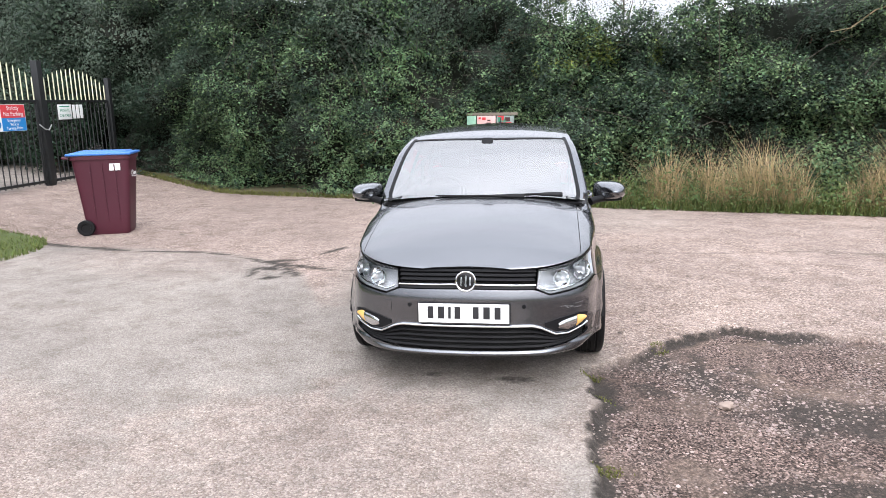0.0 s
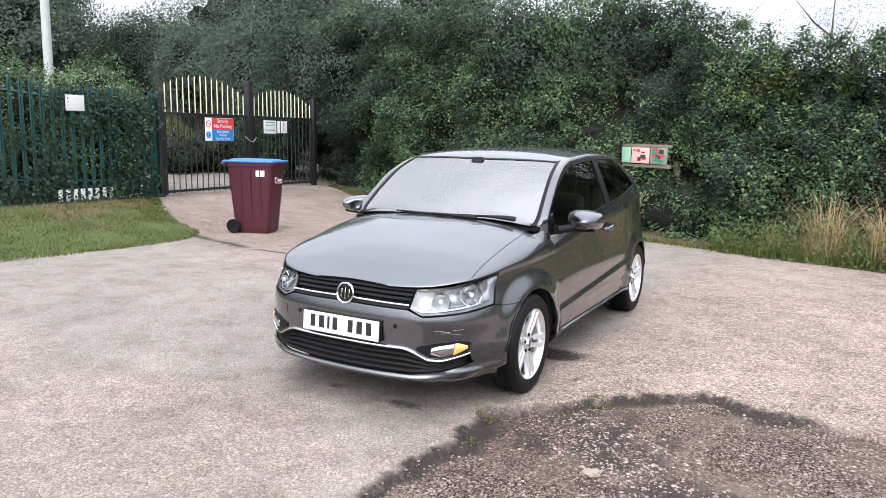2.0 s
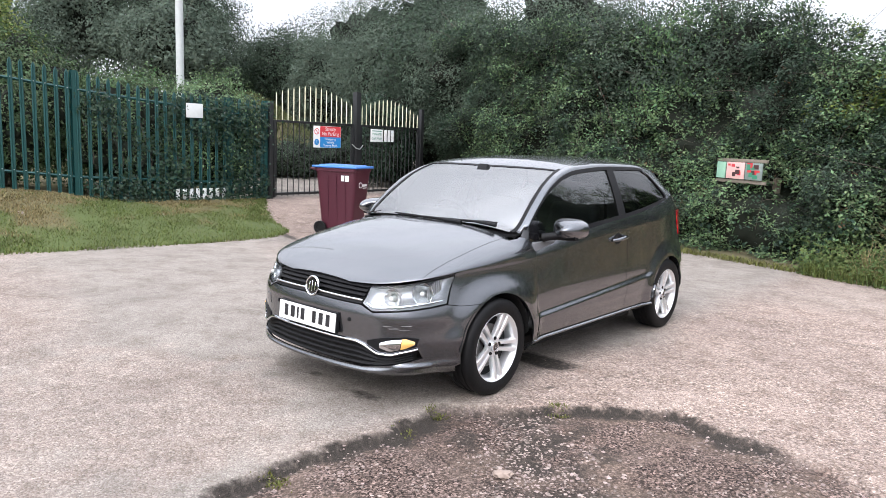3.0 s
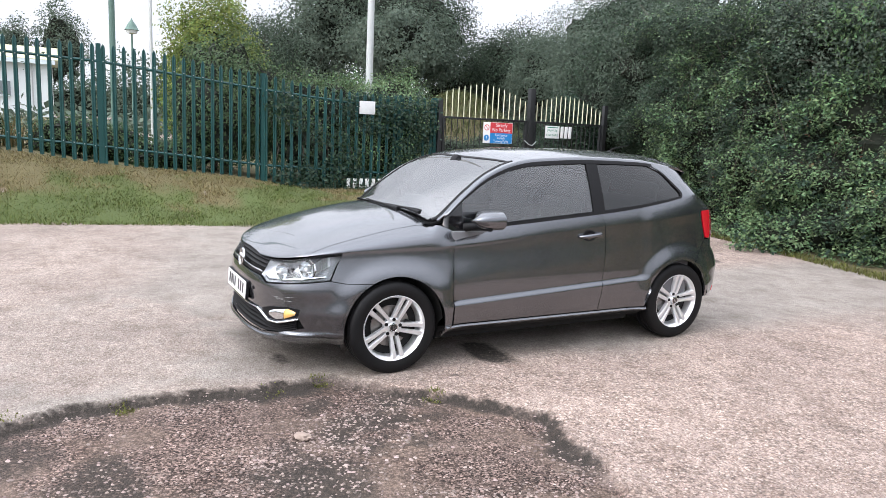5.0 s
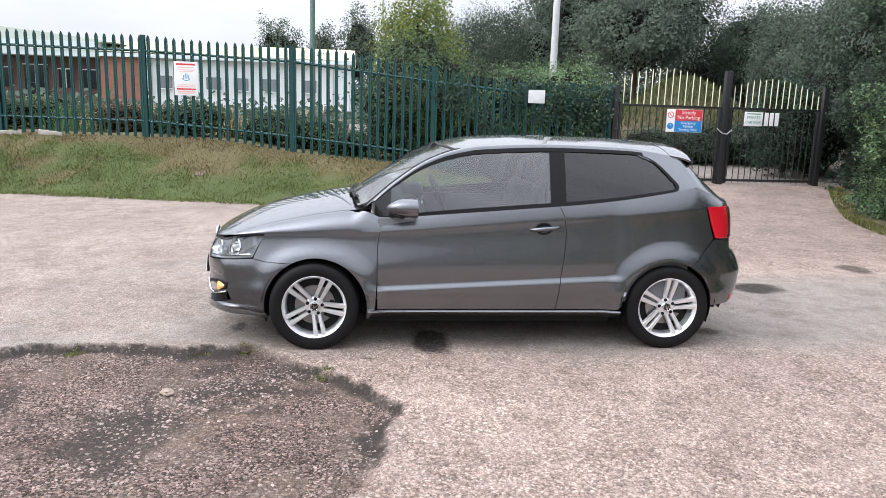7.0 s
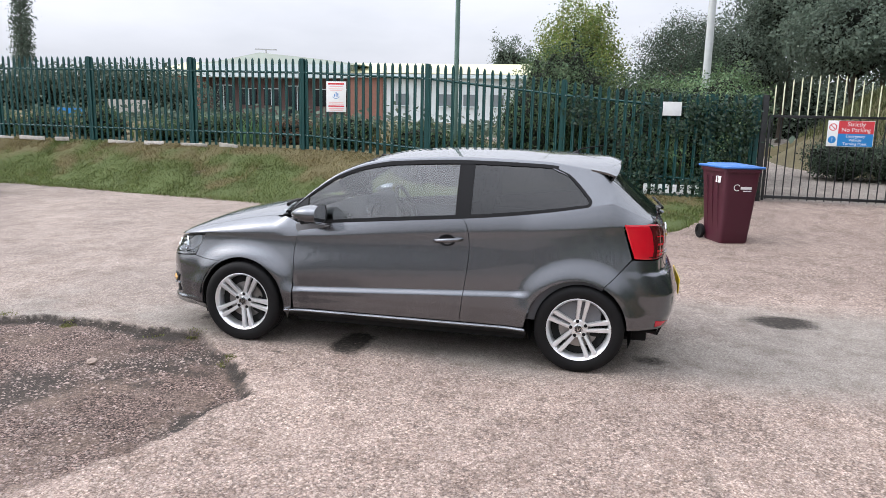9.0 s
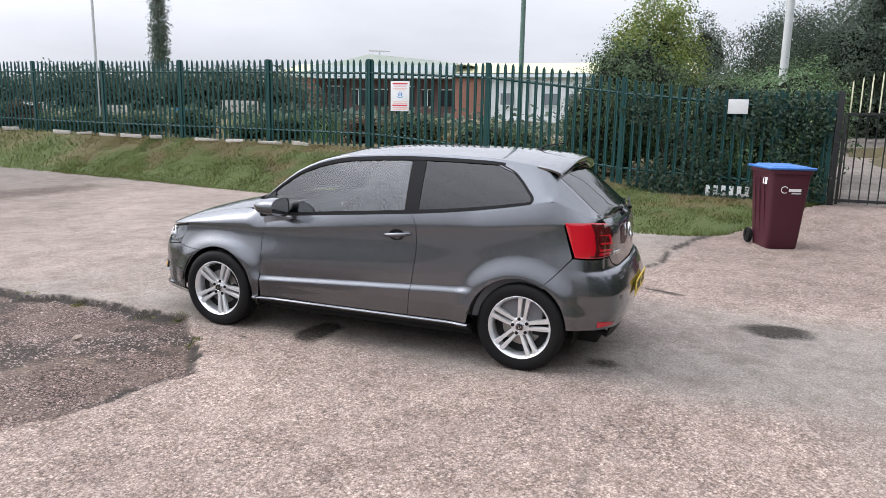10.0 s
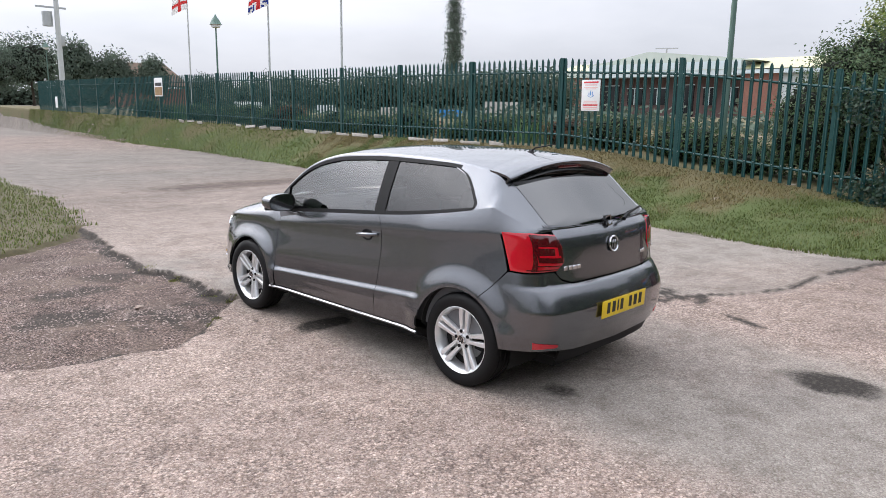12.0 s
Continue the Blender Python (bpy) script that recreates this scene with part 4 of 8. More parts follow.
# lower sides
for mirror in (False, True):
    fender = coons([(-1.655, 0.617), (-1.56, 0.600)] + arc(WHEELS_Y[0], 118, -6, 22) + [(-0.885, 0.20)],
                   [(y, crease_z(y)) for y in np.linspace(-1.575, -0.80, 16)],
                   [(-1.655, 0.617), (-1.62, 0.70), (-1.575, crease_z(-1.575))],
                   [(-0.885, 0.20), (-0.83, 0.285), (-0.818, 0.5), (-0.818, 0.72), (-0.80, crease_z(-0.80))])
    fen = panel("front_wing", lambda s, t: body(*fender(s, t)), 60, 26, PAINT, car, mirror=mirror, joined="top")
    fy = lambda s: -1.885 + s * 1.09
    panel("wing_top", lambda s, t: upper(fy(s), t * (hood_r(fy(s)) * (1 - smooth(-1.02, -0.93, fy(s))) + 1.0 * smooth(-1.02, -0.93, fy(s)))), 60, 16, PAINT, fen, mirror=mirror, gap=0.001, joined="low")
    door = coons([(-0.815, 0.292), (0.42, 0.292)], [(y, belt_z(y)) for y in np.linspace(-0.775, 0.395, 14)], door_seam_front, door_seam_rear)
    dr = panel("door", lambda s, t: flank(*door(s, t)), 90, 84, PAINT, car, mirror=mirror)
    quarter = coons([(0.424, 0.292), (0.865, 0.292)] + arc(WHEELS_Y[1], 178, 62, 20) + [(1.376, 0.597)],
                    [(y, belt_z(y)) for y in np.linspace(0.395, 1.50, 16)], door_seam_rear,
                    [(1.376, 0.597), (1.44, 0.657), (1.51, 0.723), (1.575, 0.79), (1.53, 0.92), (1.495, 1.02), (1.50, belt_z(1.5))])
    qp = panel("rear_quarter", lambda s, t: flank(*quarter(s, t)), 80, 70, PAINT, car, mirror=mirror)
    sill = panel("sill", lambda s, t: body(-0.876 + s * 1.755, 0.264 + t * 0.023), 40, 6, PAINT, car, mirror=mirror, gap=0.001)
    # lower sill in near-black: the shadow below the sill put into its colour
    panel("sill_shade", lambda s, t: body(-0.876 + s * 1.755, 0.212 + t * 0.051) - Vector((0.05 * (1 - t), 0, 0)), 40, 6, UNDER, sill, mirror=mirror, gap=0.0)
    # rail from the foot of the windscreen over the door to the tail
    ry = lambda s: -0.90 + s * 2.70
    panel("roof_rail", lambda s, t: upper(ry(s), 1.945 + t * 0.125), 90, 5, PAINT, car, mirror=mirror, gap=0.0, flange=0.02)
    qe = spl((1.0, 1.05, 1.12, 1.4, 1.65, 1.80, 1.88, 2.0), (1.235, 1.268, 1.272, 1.226, 1.165, 1.11, 1.04, 0.93))
    panel("tail_shoulder", lambda s, t: upper(1.485 + s * 0.325, t), 20, 12, PAINT, qp, mirror=mirror, gap=0.0)
    panel("rear_pillar", lambda s, t: upper(qe(1 + t) + s * (1.80 - qe(1 + t)), 0.96 + t * 1.0), 30, 40, PAINT, qp, mirror=mirror, gap=0.0)
    # glass and its black surround
    panel("door_glass", lambda s, t: upper(-0.735 + s * 1.10, 1.05 + t * 0.85), 50, 16, GLASS, dr, "clear door window", mirror=mirror, gap=0.0, flange=0.0, lift=-0.010)
    panel("quarter_glass", lambda s, t: upper(0.465 + s * (qe(1.03 + t * 0.86) - 0.012 - 0.465), 1.03 + t * 0.86), 40, 26, TINTED, qp, "dark tinted quarter window", mirror=mirror, gap=0.0, flange=0.0, lift=-0.008)
    panel("pillar_cover", lambda s, t: upper(0.362 + s * 0.106, 1.0 + t * 0.95), 4, 16, BLACK, car, mirror=mirror, gap=0.0, lift=-0.002)
    panel("mirror_sail", lambda s, t: upper(-0.895 + s * 0.165, 1.0 + t * 0.95), 8, 8, GLOSS_BLACK, dr, mirror=mirror, gap=0.0, lift=0.001)
    panel("belt_trim", lambda s, t: upper(-0.80 + s * 2.055, 0.985 + t * 0.075), 70, 3, BLACK, car, mirror=mirror, gap=0.0, lift=0.003)
    panel("window_trim", lambda s, t: upper(-0.86 + s * 1.90, 1.890 + t * 0.062), 80, 3, BLACK, car, mirror=mirror, gap=0.0, lift=0.001)
    panel("quarter_trim", lambda s, t: upper(qe(1.0 + t * 0.94) - 0.018 + s * 0.022, 1.0 + t * 0.94), 3, 40, BLACK, qp, mirror=mirror, gap=0.0, lift=0.002)

# bonnet, roof, screens
bonnet_len = lambda t: 0.958 + 0.062 * (2 * t - 1) ** 2
bonnet_r = lambda y, t: hood_r(y) + t * (6 - 2 * hood_r(y))
panel("bonnet", lambda s, t: hood_pt(-1.958 + s * bonnet_len(t), bonnet_r(-1.958 + s * bonnet_len(t), t)), 70, 70, PAINT, car, gap=0.003)
screen_top = lambda r: -0.275 - 0.075 * (1 - (abs(r - 3)) ** 2)
panel("windscreen", lambda s, t: upper(-0.955 - 0.05 * (1 - (2 * t - 1) ** 2) + s * (screen_top(2.09 + 1.82 * t) + 0.955 + 0.05 * (1 - (2 * t - 1) ** 2)), 2.09 + 1.82 * t), 40, 50, SCREEN, car, "curved clear windscreen", gap=0.0, flange=0.0, lift=-0.002)
panel("roof", lambda s, t: upper(screen_top(2.06 + 1.88 * t) + s * (1.26 - screen_top(2.06 + 1.88 * t)), 2.06 + 1.88 * t), 60, 60, PAINT, car, gap=0.002)
for q0, q1 in ((2.065, 2.10), (3.90, 3.935)):
    panel("screen_seal", lambda s, t: upper(-0.93 + s * 0.67, q0 + t * (q1 - q0)), 30, 2, BLACK, car, gap=0.0, lift=0.002)
panel("screen_header", lambda s, t: upper(screen_top(2.08 + 1.84 * t) - 0.018 + s * 0.022, 2.08 + 1.84 * t), 2, 50, BLACK, car, gap=0.0, lift=0.0015)
panel("cowl", lambda s, t: Vector(((2 * t - 1) * 0.70, -1.0 + s * 0.10 + 0.055 * (2 * t - 1) ** 2, 0.985 - 0.03 * (2 * t - 1) ** 2 + 0.022 * s)), 6, 40, BLACK, car, "black slotted scuttle panel")
panel("rear_screen", lambda s, t: upper(1.375 + s * 0.402, 2.055 + 1.89 * t), 30, 40, REAR_GLASS, car, "dark tinted rear window", gap=0.0, flange=0.0, lift=0.002)
# black edge carried across the whole window, painting the dark of the cabin
panel("rear_screen_backing", lambda s, t: upper(1.395 + s * 0.39, 2.04 + 1.92 * t), 30, 40, GLOSS_BLACK, car, gap=0.0, lift=-0.02)


def nose(w, z, out=0.0):
    """A point of the nose: w metres along the plan from the middle, to either side."""
    p = body(A_NOSE + abs(w), z)
    q = body(A_NOSE + abs(w) + 0.01, z)
    n = Vector((q.y - p.y, p.x - q.x, 0))
    n = n.normalized() if n.length else Vector((0, -1, 0))
    n = n if n.y < 0 or n.x > 0 else -n
    p = p + out * n
    return Vector((-p.x, p.y, p.z)) if w < 0 else p


def tail(w, z, out=0.0):
    p = body(A_TAIL - abs(w), z)
    q = body(A_TAIL - abs(w) - 0.01, z)
    n = Vector((p.y - q.y, q.x - p.x, 0))
    n = n.normalized() if n.length else Vector((0, 1, 0))
    p = p + out * n
    return Vector((-p.x, p.y, p.z)) if w < 0 else p


def sym(half):
    return [(-w, z) for w, z in reversed(half)] + [(w, z) for w, z in half]


fw = lambda x: at_x(x) - A_NOSE
fy_ = lambda y: at_y(y) - A_NOSE
rw = lambda x: A_TAIL - at_x(x, False)
ry_ = lambda y: A_TAIL - at_y(y)

seam_top = [(fw(0.02), 0.612), (fw(0.40), 0.606), (fw(0.48), 0.572), (fw(0.60), 0.585), (fy_(-1.75), 0.606), (fy_(-1.655), 0.617), (fy_(-1.56), 0.600), (fy_(-1.386), 0.597)]
arch_edge = [(fy_(y), z) for y, z in arc(WHEELS_Y[0], 196, 118, 14)]
chrome_line = [(fw(0.02), 0.398), (fw(0.38), 0.398), (fw(0.43), 0.384), (fw(0.51), 0.343), (fw(0.58), 0.340), (fw(0.695), 0.380)]
low = chrome_line + [(fw(0.72), 0.30), (fy_(-1.66), 0.21), arch_edge[0]]
bumper = coons(sym(low), sym(seam_top), [(-w, z) for w, z in arch_edge], arch_edge)
front = panel("front_bumper", lambda s, t: nose(*bumper(s, t)), 150, 22, PAINT, car)
lip = coons(sym([(fw(0.02), 0.204), (fw(0.42), 0.210), (fy_(-1.66), 0.215)]), sym([(fw(0.02), 0.250), (fw(0.42), 0.254), (fw(0.60), 0.282), (fw(0.715), 0.322)]),
            [(-fy_(-1.66), 0.215), (-fw(0.715), 0.322)], [(fy_(-1.66), 0.215), (fw(0.715), 0.322)])
panel("bumper_lip", lambda s, t: nose(*lip(s, t), 0.012 * math.sin(3.1416 * min(1, t * 1.15)) * min(1, 8 * s, 8 - 8 * s) + 0.001), 110, 10, PAINT, front, gap=0.0)
low_mesh = coons(sym([(fw(0.02), 0.248), (fw(0.42), 0.252), (fw(0.60), 0.280), (fw(0.70), 0.315)]), sym(chrome_line[:-1] + [(fw(0.70), 0.382)]),
                 [(-fw(0.70), 0.315), (-fw(0.70), 0.382)], [(fw(0.70), 0.315), (fw(0.70), 0.382)])
panel("lower_grille", lambda s, t: nose(*low_mesh(s, t), -0.035), 60, 4, UNDER, front, gap=0.0, flange=0.0)
for k in range(5):
    v = 0.08 + 0.2 * k
    panel("grille_slat", lambda s, t: nose(*low_mesh(0.02 + 0.96 * s, v + 0.075 * t), -0.012 + 0.006 * math.sin(3.14 * t)), 60, 3, BLACK, front, gap=0.0, flange=0.016)
tube("chrome_strip", [nose(w, z, 0.006) for w, z in [tuple(bend(sym(chrome_line))(k / 90)) for k in range(91)]], 0.0075, CHROME, front, "chrome strip along the lower grille", sides=8)

# upper grille, badge, plate
ug = coons(sym([(fw(0.02), 0.617), (fw(0.395), 0.611)]), sym([(fw(0.02), 0.722), (fw(0.425), 0.716)]), [(-fw(0.395), 0.611), (-fw(0.425), 0.716)], [(fw(0.395), 0.611), (fw(0.425), 0.716)])
grille = panel("grille", lambda s, t: nose(*ug(s, t), -0.04), 40, 6, UNDER, car, "black slatted radiator grille", gap=0.0, flange=0.0)
for k in range(3):
    panel("grille_slat", lambda s, t: nose(*ug(0.01 + 0.98 * s, 0.36 + 0.22 * k + 0.09 * t), -0.010 + 0.006 * math.sin(3.14 * t)), 50, 3, BLACK, grille, gap=0.0, flange=0.02)
panel("grille_frame", lambda s, t: nose(*ug(s, 0.0 + 0.10 * t), -0.004), 50, 2, BLACK, grille, gap=0.0, flange=0.03)
tube("chrome_strip", [nose(*ug(k / 60, 0.20), 0.003) for k in range(61)], 0.0055, CHROME, grille, "thin chrome strip", sides=8)


def badge(name, at, r, turn, parent):
    """A round emblem as plain shapes: a ring, a dark disc and slanted bars."""
    m = pose(*at, *turn)
    ring = lathe(name, [(0.0, r * 0.80), (0.008, r * 0.84), (0.011, r * 0.93), (0.008, r), (0.0, r * 1.01)], CHROME, parent, "round chrome emblem", axis="z", sides=40)
    disc = lathe("disc", [(0.002, 0.0005), (0.003, r * 0.5), (0.002, r * 0.82)], GLOSS_BLACK, ring, axis="z", sides=32)
    for k in (-1, 0, 1):
        box("bar", (0.16 * r, r * (1.1 - 0.3 * abs(k)), 0.005), (0.42 * k * r, 0, 0.006), CHROME, ring, bevel=0.0015, seg=1)
    ring.matrix_basis = m
    return ring


badge("emblem", (0, -2.012, 0.658), 0.060, (82, 0, 0), car)


def number_plate(name, at, turn, material, parent, label):
    plate = box(name, (0.52, 0.111, 0.006), (0, 0, 0), material, parent, label, bevel=0.002)
    x = -0.215
    for k, w in enumerate((0.050, 0.056, 0.024, 0.050, 0.0, 0.050, 0.056, 0.052)):
        if w:
            box("character_bar", (w * 0.66, 0.070, 0.002), (x + w / 2, 0.004, 0.0035), INK, plate)
        x += (w or 0.038) + 0.0085
    plate.matrix_basis = pose(*at, *turn)
    return plate


number_plate("front_plate", (-0.012, -2.048, 0.478), (86, 0, 0), PLATE_W, car, "white plate with plain black bars")
bm = bmesh.new()
add_box(bm, (0.535, 0.02, 0.122), (-0.012, -2.036, 0.478), (-4, 0, 0), 0.004)
part("plate_holder", bm, BLACK, front)
for px in (-0.33, 0.33):
    lathe("parking_sensor", [(0.0, 0.013), (0.003, 0.012), (0.004, 0.0005)], BLACK, front, axis="z", sides=16).matrix_basis = pose(*nose(math.copysign(fw(abs(px)), px), 0.515, 0.001), 86, 0, 25 if px > 0 else -25)
panel("tow_cover", lambda s, t: nose(-fw(0.47) + 0.055 * (s - 0.5), 0.475 + 0.06 * t, 0.0), 4, 4, PAINT, front, gap=0.0, lift=0.0025)
for k in range(5):
    rx = random.uniform(0.50, 0.64)
    zz = 0.483 + 0.006 * k
    tube("scuff", [nose(fw(rx + 0.022 * q), zz + 0.0015 * q + random.uniform(-0.001, 0.001), 0.0003) for q in range(3)], 0.0006, STEEL, front, "pale scrape in the paint", sides=5)

# headlamps and fog lamps
for sd in (1, -1):
    inner = [(fw(0.405), 0.612), (fw(0.43), 0.712)]
    outer = [(fy_(-1.658), 0.620), (fy_(-1.622), 0.70), (fy_(-1.586), 0.755), (fy_(-1.575), crease_z(-1.575) - 0.004)]
    hl = coons([(fw(0.405), 0.612), (fw(0.475), 0.577), (fw(0.60), 0.590), (fy_(-1.75), 0.610), outer[0]],
               [inner[1]] + [(fy_(y), crease_z(y) - 0.002) for y in np.linspace(-1.90, -1.60, 12)] + [outer[-1]], inner, outer)
    lamp = panel("headlamp", lambda s, t: nose(sd * hl(s, t)[0], hl(s, t)[1], 0.0), 40, 18, LENS, car, "clear headlamp with chrome reflectors", gap=0.002, flange=0.0)
    panel("housing", lambda s, t: nose(sd * hl(s, t)[0], hl(s, t)[1], -0.075 * abs(math.sin(3.1416 * s) * math.sin(3.1416 * t)) ** 0.35 - 0.004), 24, 14, LAMP_WHITE, lamp, gap=0.0, flange=0.0)
    panel("lamp_rim", lambda s, t: nose(sd * hl(s, 0.0 + 0.03 * t)[0], hl(s, 0.0 + 0.03 * t)[1], -0.003), 30, 2, BLACK, lamp, gap=0.0)
    panel("lamp_brow", lambda s, t: nose(sd * hl(s, 0.90 + 0.09 * t)[0], hl(s, 0.90 + 0.09 * t)[1], -0.004), 30, 2, BLACK, lamp, gap=0.0)
    for s0, v0, rad in ((0.30, 0.47, 0.050), (0.66, 0.50, 0.058)):
        w, z = hl(s0, v0)
        p = nose(sd * w, z, -0.012)
        bowl = lathe("reflector", [(-0.05, 0.0005), (-0.047, rad * 0.4), (-0.03, rad * 0.8), (0.0, rad), (0.002, rad * 1.08), (-0.006, rad * 1.12)], CHROME, lamp, axis="z", sides=9)
        bowl.matrix_basis = pose(*p, 84, 0, sd * (22 + 22 * s0))
        lathe("bulb", [(0.02, 0.0005), (0.018, 0.012), (0.0, 0.017), (-0.04, 0.017)], ALLOY, bowl, axis="z", sides=16)
    for q in range(9):
        w, z = hl(0.76 + 0.018 * q, 0.30 + 0.035 * q)
        box("lamp_rib", (0.006, 0.035, 0.07), tuple(nose(sd * w, z + 0.02, -0.03)), ALLOY, lamp, rot=(0, 0, sd * 50), bevel=0.001, seg=1)
    tube("light_strip", [nose(sd * hl(k / 20 * 0.9 + 0.04, 0.14)[0], hl(k / 20 * 0.9 + 0.04, 0.14)[1], -0.012) for k in range(21)], 0.006, CHROME, lamp, sides=6)
    fr = coons([(fw(0.45), 0.390), (fw(0.52), 0.356), (fw(0.58), 0.354), (fw(0.69), 0.392)], [(fw(0.45), 0.412), (fw(0.54), 0.436), (fw(0.65), 0.450), (fw(0.70), 0.440)],
               [(fw(0.45), 0.390), (fw(0.45), 0.412)], [(fw(0.69), 0.392), (fw(0.70), 0.440)])
    panel("fog_recess", lambda s, t: nose(sd * fr(s, t)[0], fr(s, t)[1], 0.006), 30, 8, BLACK, front, gap=0.0, flange=0.016)
    fog = panel("fog_lamp", lambda s, t: nose(sd * fr(0.28 + 0.40 * s, 0.46 + 0.74 * (t - 0.5) * (0.40 + 0.60 * math.sin(1.57 * min(1, 1.5 * s + 0.1))))[0], fr(0.28 + 0.40 * s, 0.46 + 0.74 * (t - 0.5) * (0.40 + 0.60 * math.sin(1.57 * min(1, 1.5 * s + 0.1))))[1], 0.010 + 0.006 * math.sin(3.14 * t)), 10, 8, CHROME, front, "clear fog lamp", gap=0.0)
    panel("turn_lamp", lambda s, t: nose(sd * fr(0.69 + 0.25 * s, 0.47 + 0.80 * (t - 0.5) * (1 - 0.6 * s * s))[0], fr(0.69 + 0.25 * s, 0.47 + 0.80 * (t - 0.5) * (1 - 0.6 * s * s))[1], 0.010 + 0.006 * math.sin(3.14 * t)), 8, 8, AMBER, front, "amber turn signal lamp", gap=0.0)

# tail: bumper, hatch, lamps
r_arch = [(ry_(y), z) for y, z in arc(WHEELS_Y[1], 4, 62, 16)]
r_top = [(rw(0.02), 0.700), (rw(0.44), 0.702), (rw(0.54), 0.735), (rw(0.60), 0.787), (ry_(1.70), 0.782), (ry_(1.578), 0.787), (ry_(1.51), 0.723), (ry_(1.44), 0.657), r_arch[-1]]
rb = coons(sym([(rw(0.02), 0.290), (rw(0.45), 0.300), (rw(0.64), 0.318), r_arch[0]]), sym(r_top), [(-w, z) for w, z in r_arch], r_arch)
rear = panel("rear_bumper", lambda s, t: tail(*rb(s, t)), 140, 40, PAINT, car)
panel("rear_valance", lambda s, t: tail((2 * s - 1) * rw(0.55), 0.225 + 0.075 * t, -0.012), 50, 4, BLACK, rear, gap=0.0)
ht = coons(sym([(rw(0.02), 0.706), (rw(0.44), 0.708), (rw(0.54), 0.741), (rw(0.585), 0.785)]), sym([(rw(0.02), 1.028), (rw(0.585), 1.028)]),
           [(-rw(0.585), 0.785), (-rw(0.585), 1.028)], [(rw(0.585), 0.785), (rw(0.585), 1.028)])
hatch = panel("tailgate", lambda s, t: tail(*ht(s, t)), 80, 30, PAINT, car)
panel("tailgate_top", lambda s, t: upper(1.772 + s * 0.05, 2.03 + 1.94 * t), 5, 50, PAINT, hatch, gap=0.0)
for sd in (1, -1):
    tl = coons([(rw(0.575), 0.792), (ry_(1.70), 0.788), (ry_(1.59), 0.793)], [(rw(0.575), 1.005), (ry_(1.72), 1.022), (ry_(1.505), 1.018)],
               [(rw(0.575), 0.792), (rw(0.512), 0.835), (rw(0.525), 0.93), (rw(0.575), 1.005)], [(ry_(1.59), 0.793), (ry_(1.54), 0.92), (ry_(1.505), 1.018)])
    lamp = panel("tail_lamp", lambda s, t: tail(sd * tl(s, t)[0], tl(s, t)[1], 0.006 * abs(math.sin(3.14159 * s) * math.sin(3.14159 * t)) ** 0.3), 36, 26, RED_LENS, car, "glossy red tail lamp")
    panel("dark_lens", lambda s, t: tail(sd * tl(0.02 + (0.50 + 0.08 * t) * s, 0.30 + 0.66 * t)[0], tl(0.02 + (0.50 + 0.08 * t) * s, 0.30 + 0.66 * t)[1], 0.0075), 16, 12, DARK_RED, lamp, gap=0.0)
    for q, (s0, s1, v0, v1, mt) in enumerate(((0.06, 0.50, 0.42, 0.47, RED_LENS), (0.10, 0.16, 0.47, 0.66, RED_LENS), (0.14, 0.50, 0.64, 0.67, RED_LENS), (0.04, 0.60, 0.19, 0.22, DARK_RED), (0.05, 0.70, 0.06, 0.09, DARK_RED))):
        panel("lens_rib", lambda s, t: tail(sd * tl(s0 + (s1 - s0) * s, v0 + (v1 - v0) * t)[0], tl(s0 + (s1 - s0) * s, v0 + (v1 - v0) * t)[1], 0.010), 12, 2, mt, lamp, gap=0.0)
    panel("lens_facet", lambda s, t: tail(sd * tl(0.57 + 0.10 * (1 - t) * (s - 0.5), 0.04 + 0.90 * t)[0], tl(0.57 + 0.10 * (1 - t) * (s - 0.5), 0.04 + 0.90 * t)[1], 0.009), 3, 12, DARK_RED, lamp, gap=0.0)
    panel("reflector_strip", lambda s, t: tail(sd * (rw(0.45) + 0.15 + s * 0.19), 0.338 + 0.040 * t * (1.0 - 0.5 * (1 - s)), 0.004), 10, 3, RED_LENS, rear, "red rear reflector", gap=0.0)
number_plate("rear_plate", (0.0, 1.911, 0.525), (92, 0, 180), PLATE_Y, car, "yellow plate with plain dark bars")
badge("emblem", (0, 1.806, 0.900), 0.052, (82, 0, 180), car)
for k in range(4):
    box("name_bar", (0.030, 0.006, 0.026), tuple(tail(rw(0.50) - 0.043 * k, 0.800, 0.003)), CHROME, hatch, rot=(0, 0, 172), bevel=0.002, seg=1)
for k in range(3):
    box("name_bar", (0.022, 0.006, 0.024), tuple(tail(-rw(0.40) - 0.030 * k, 0.800, 0.003)), CHROME, hatch, rot=(0, 0, -172), bevel=0.002, seg=1)
tube("exhaust_pipe", [(0.44, 1.55, 0.235), (0.44, 1.72, 0.235), (0.44, 1.765, 0.225)], 0.022, UNDER, car, sides=14)
# spoiler over the rear window
prof = [(1.255, 0.003), (1.33, 0.006), (1.40, 0.003), (1.448, -0.005), (1.460, -0.012), (1.458, -0.019), (1.432, -0.072), (1.385, -0.092)]


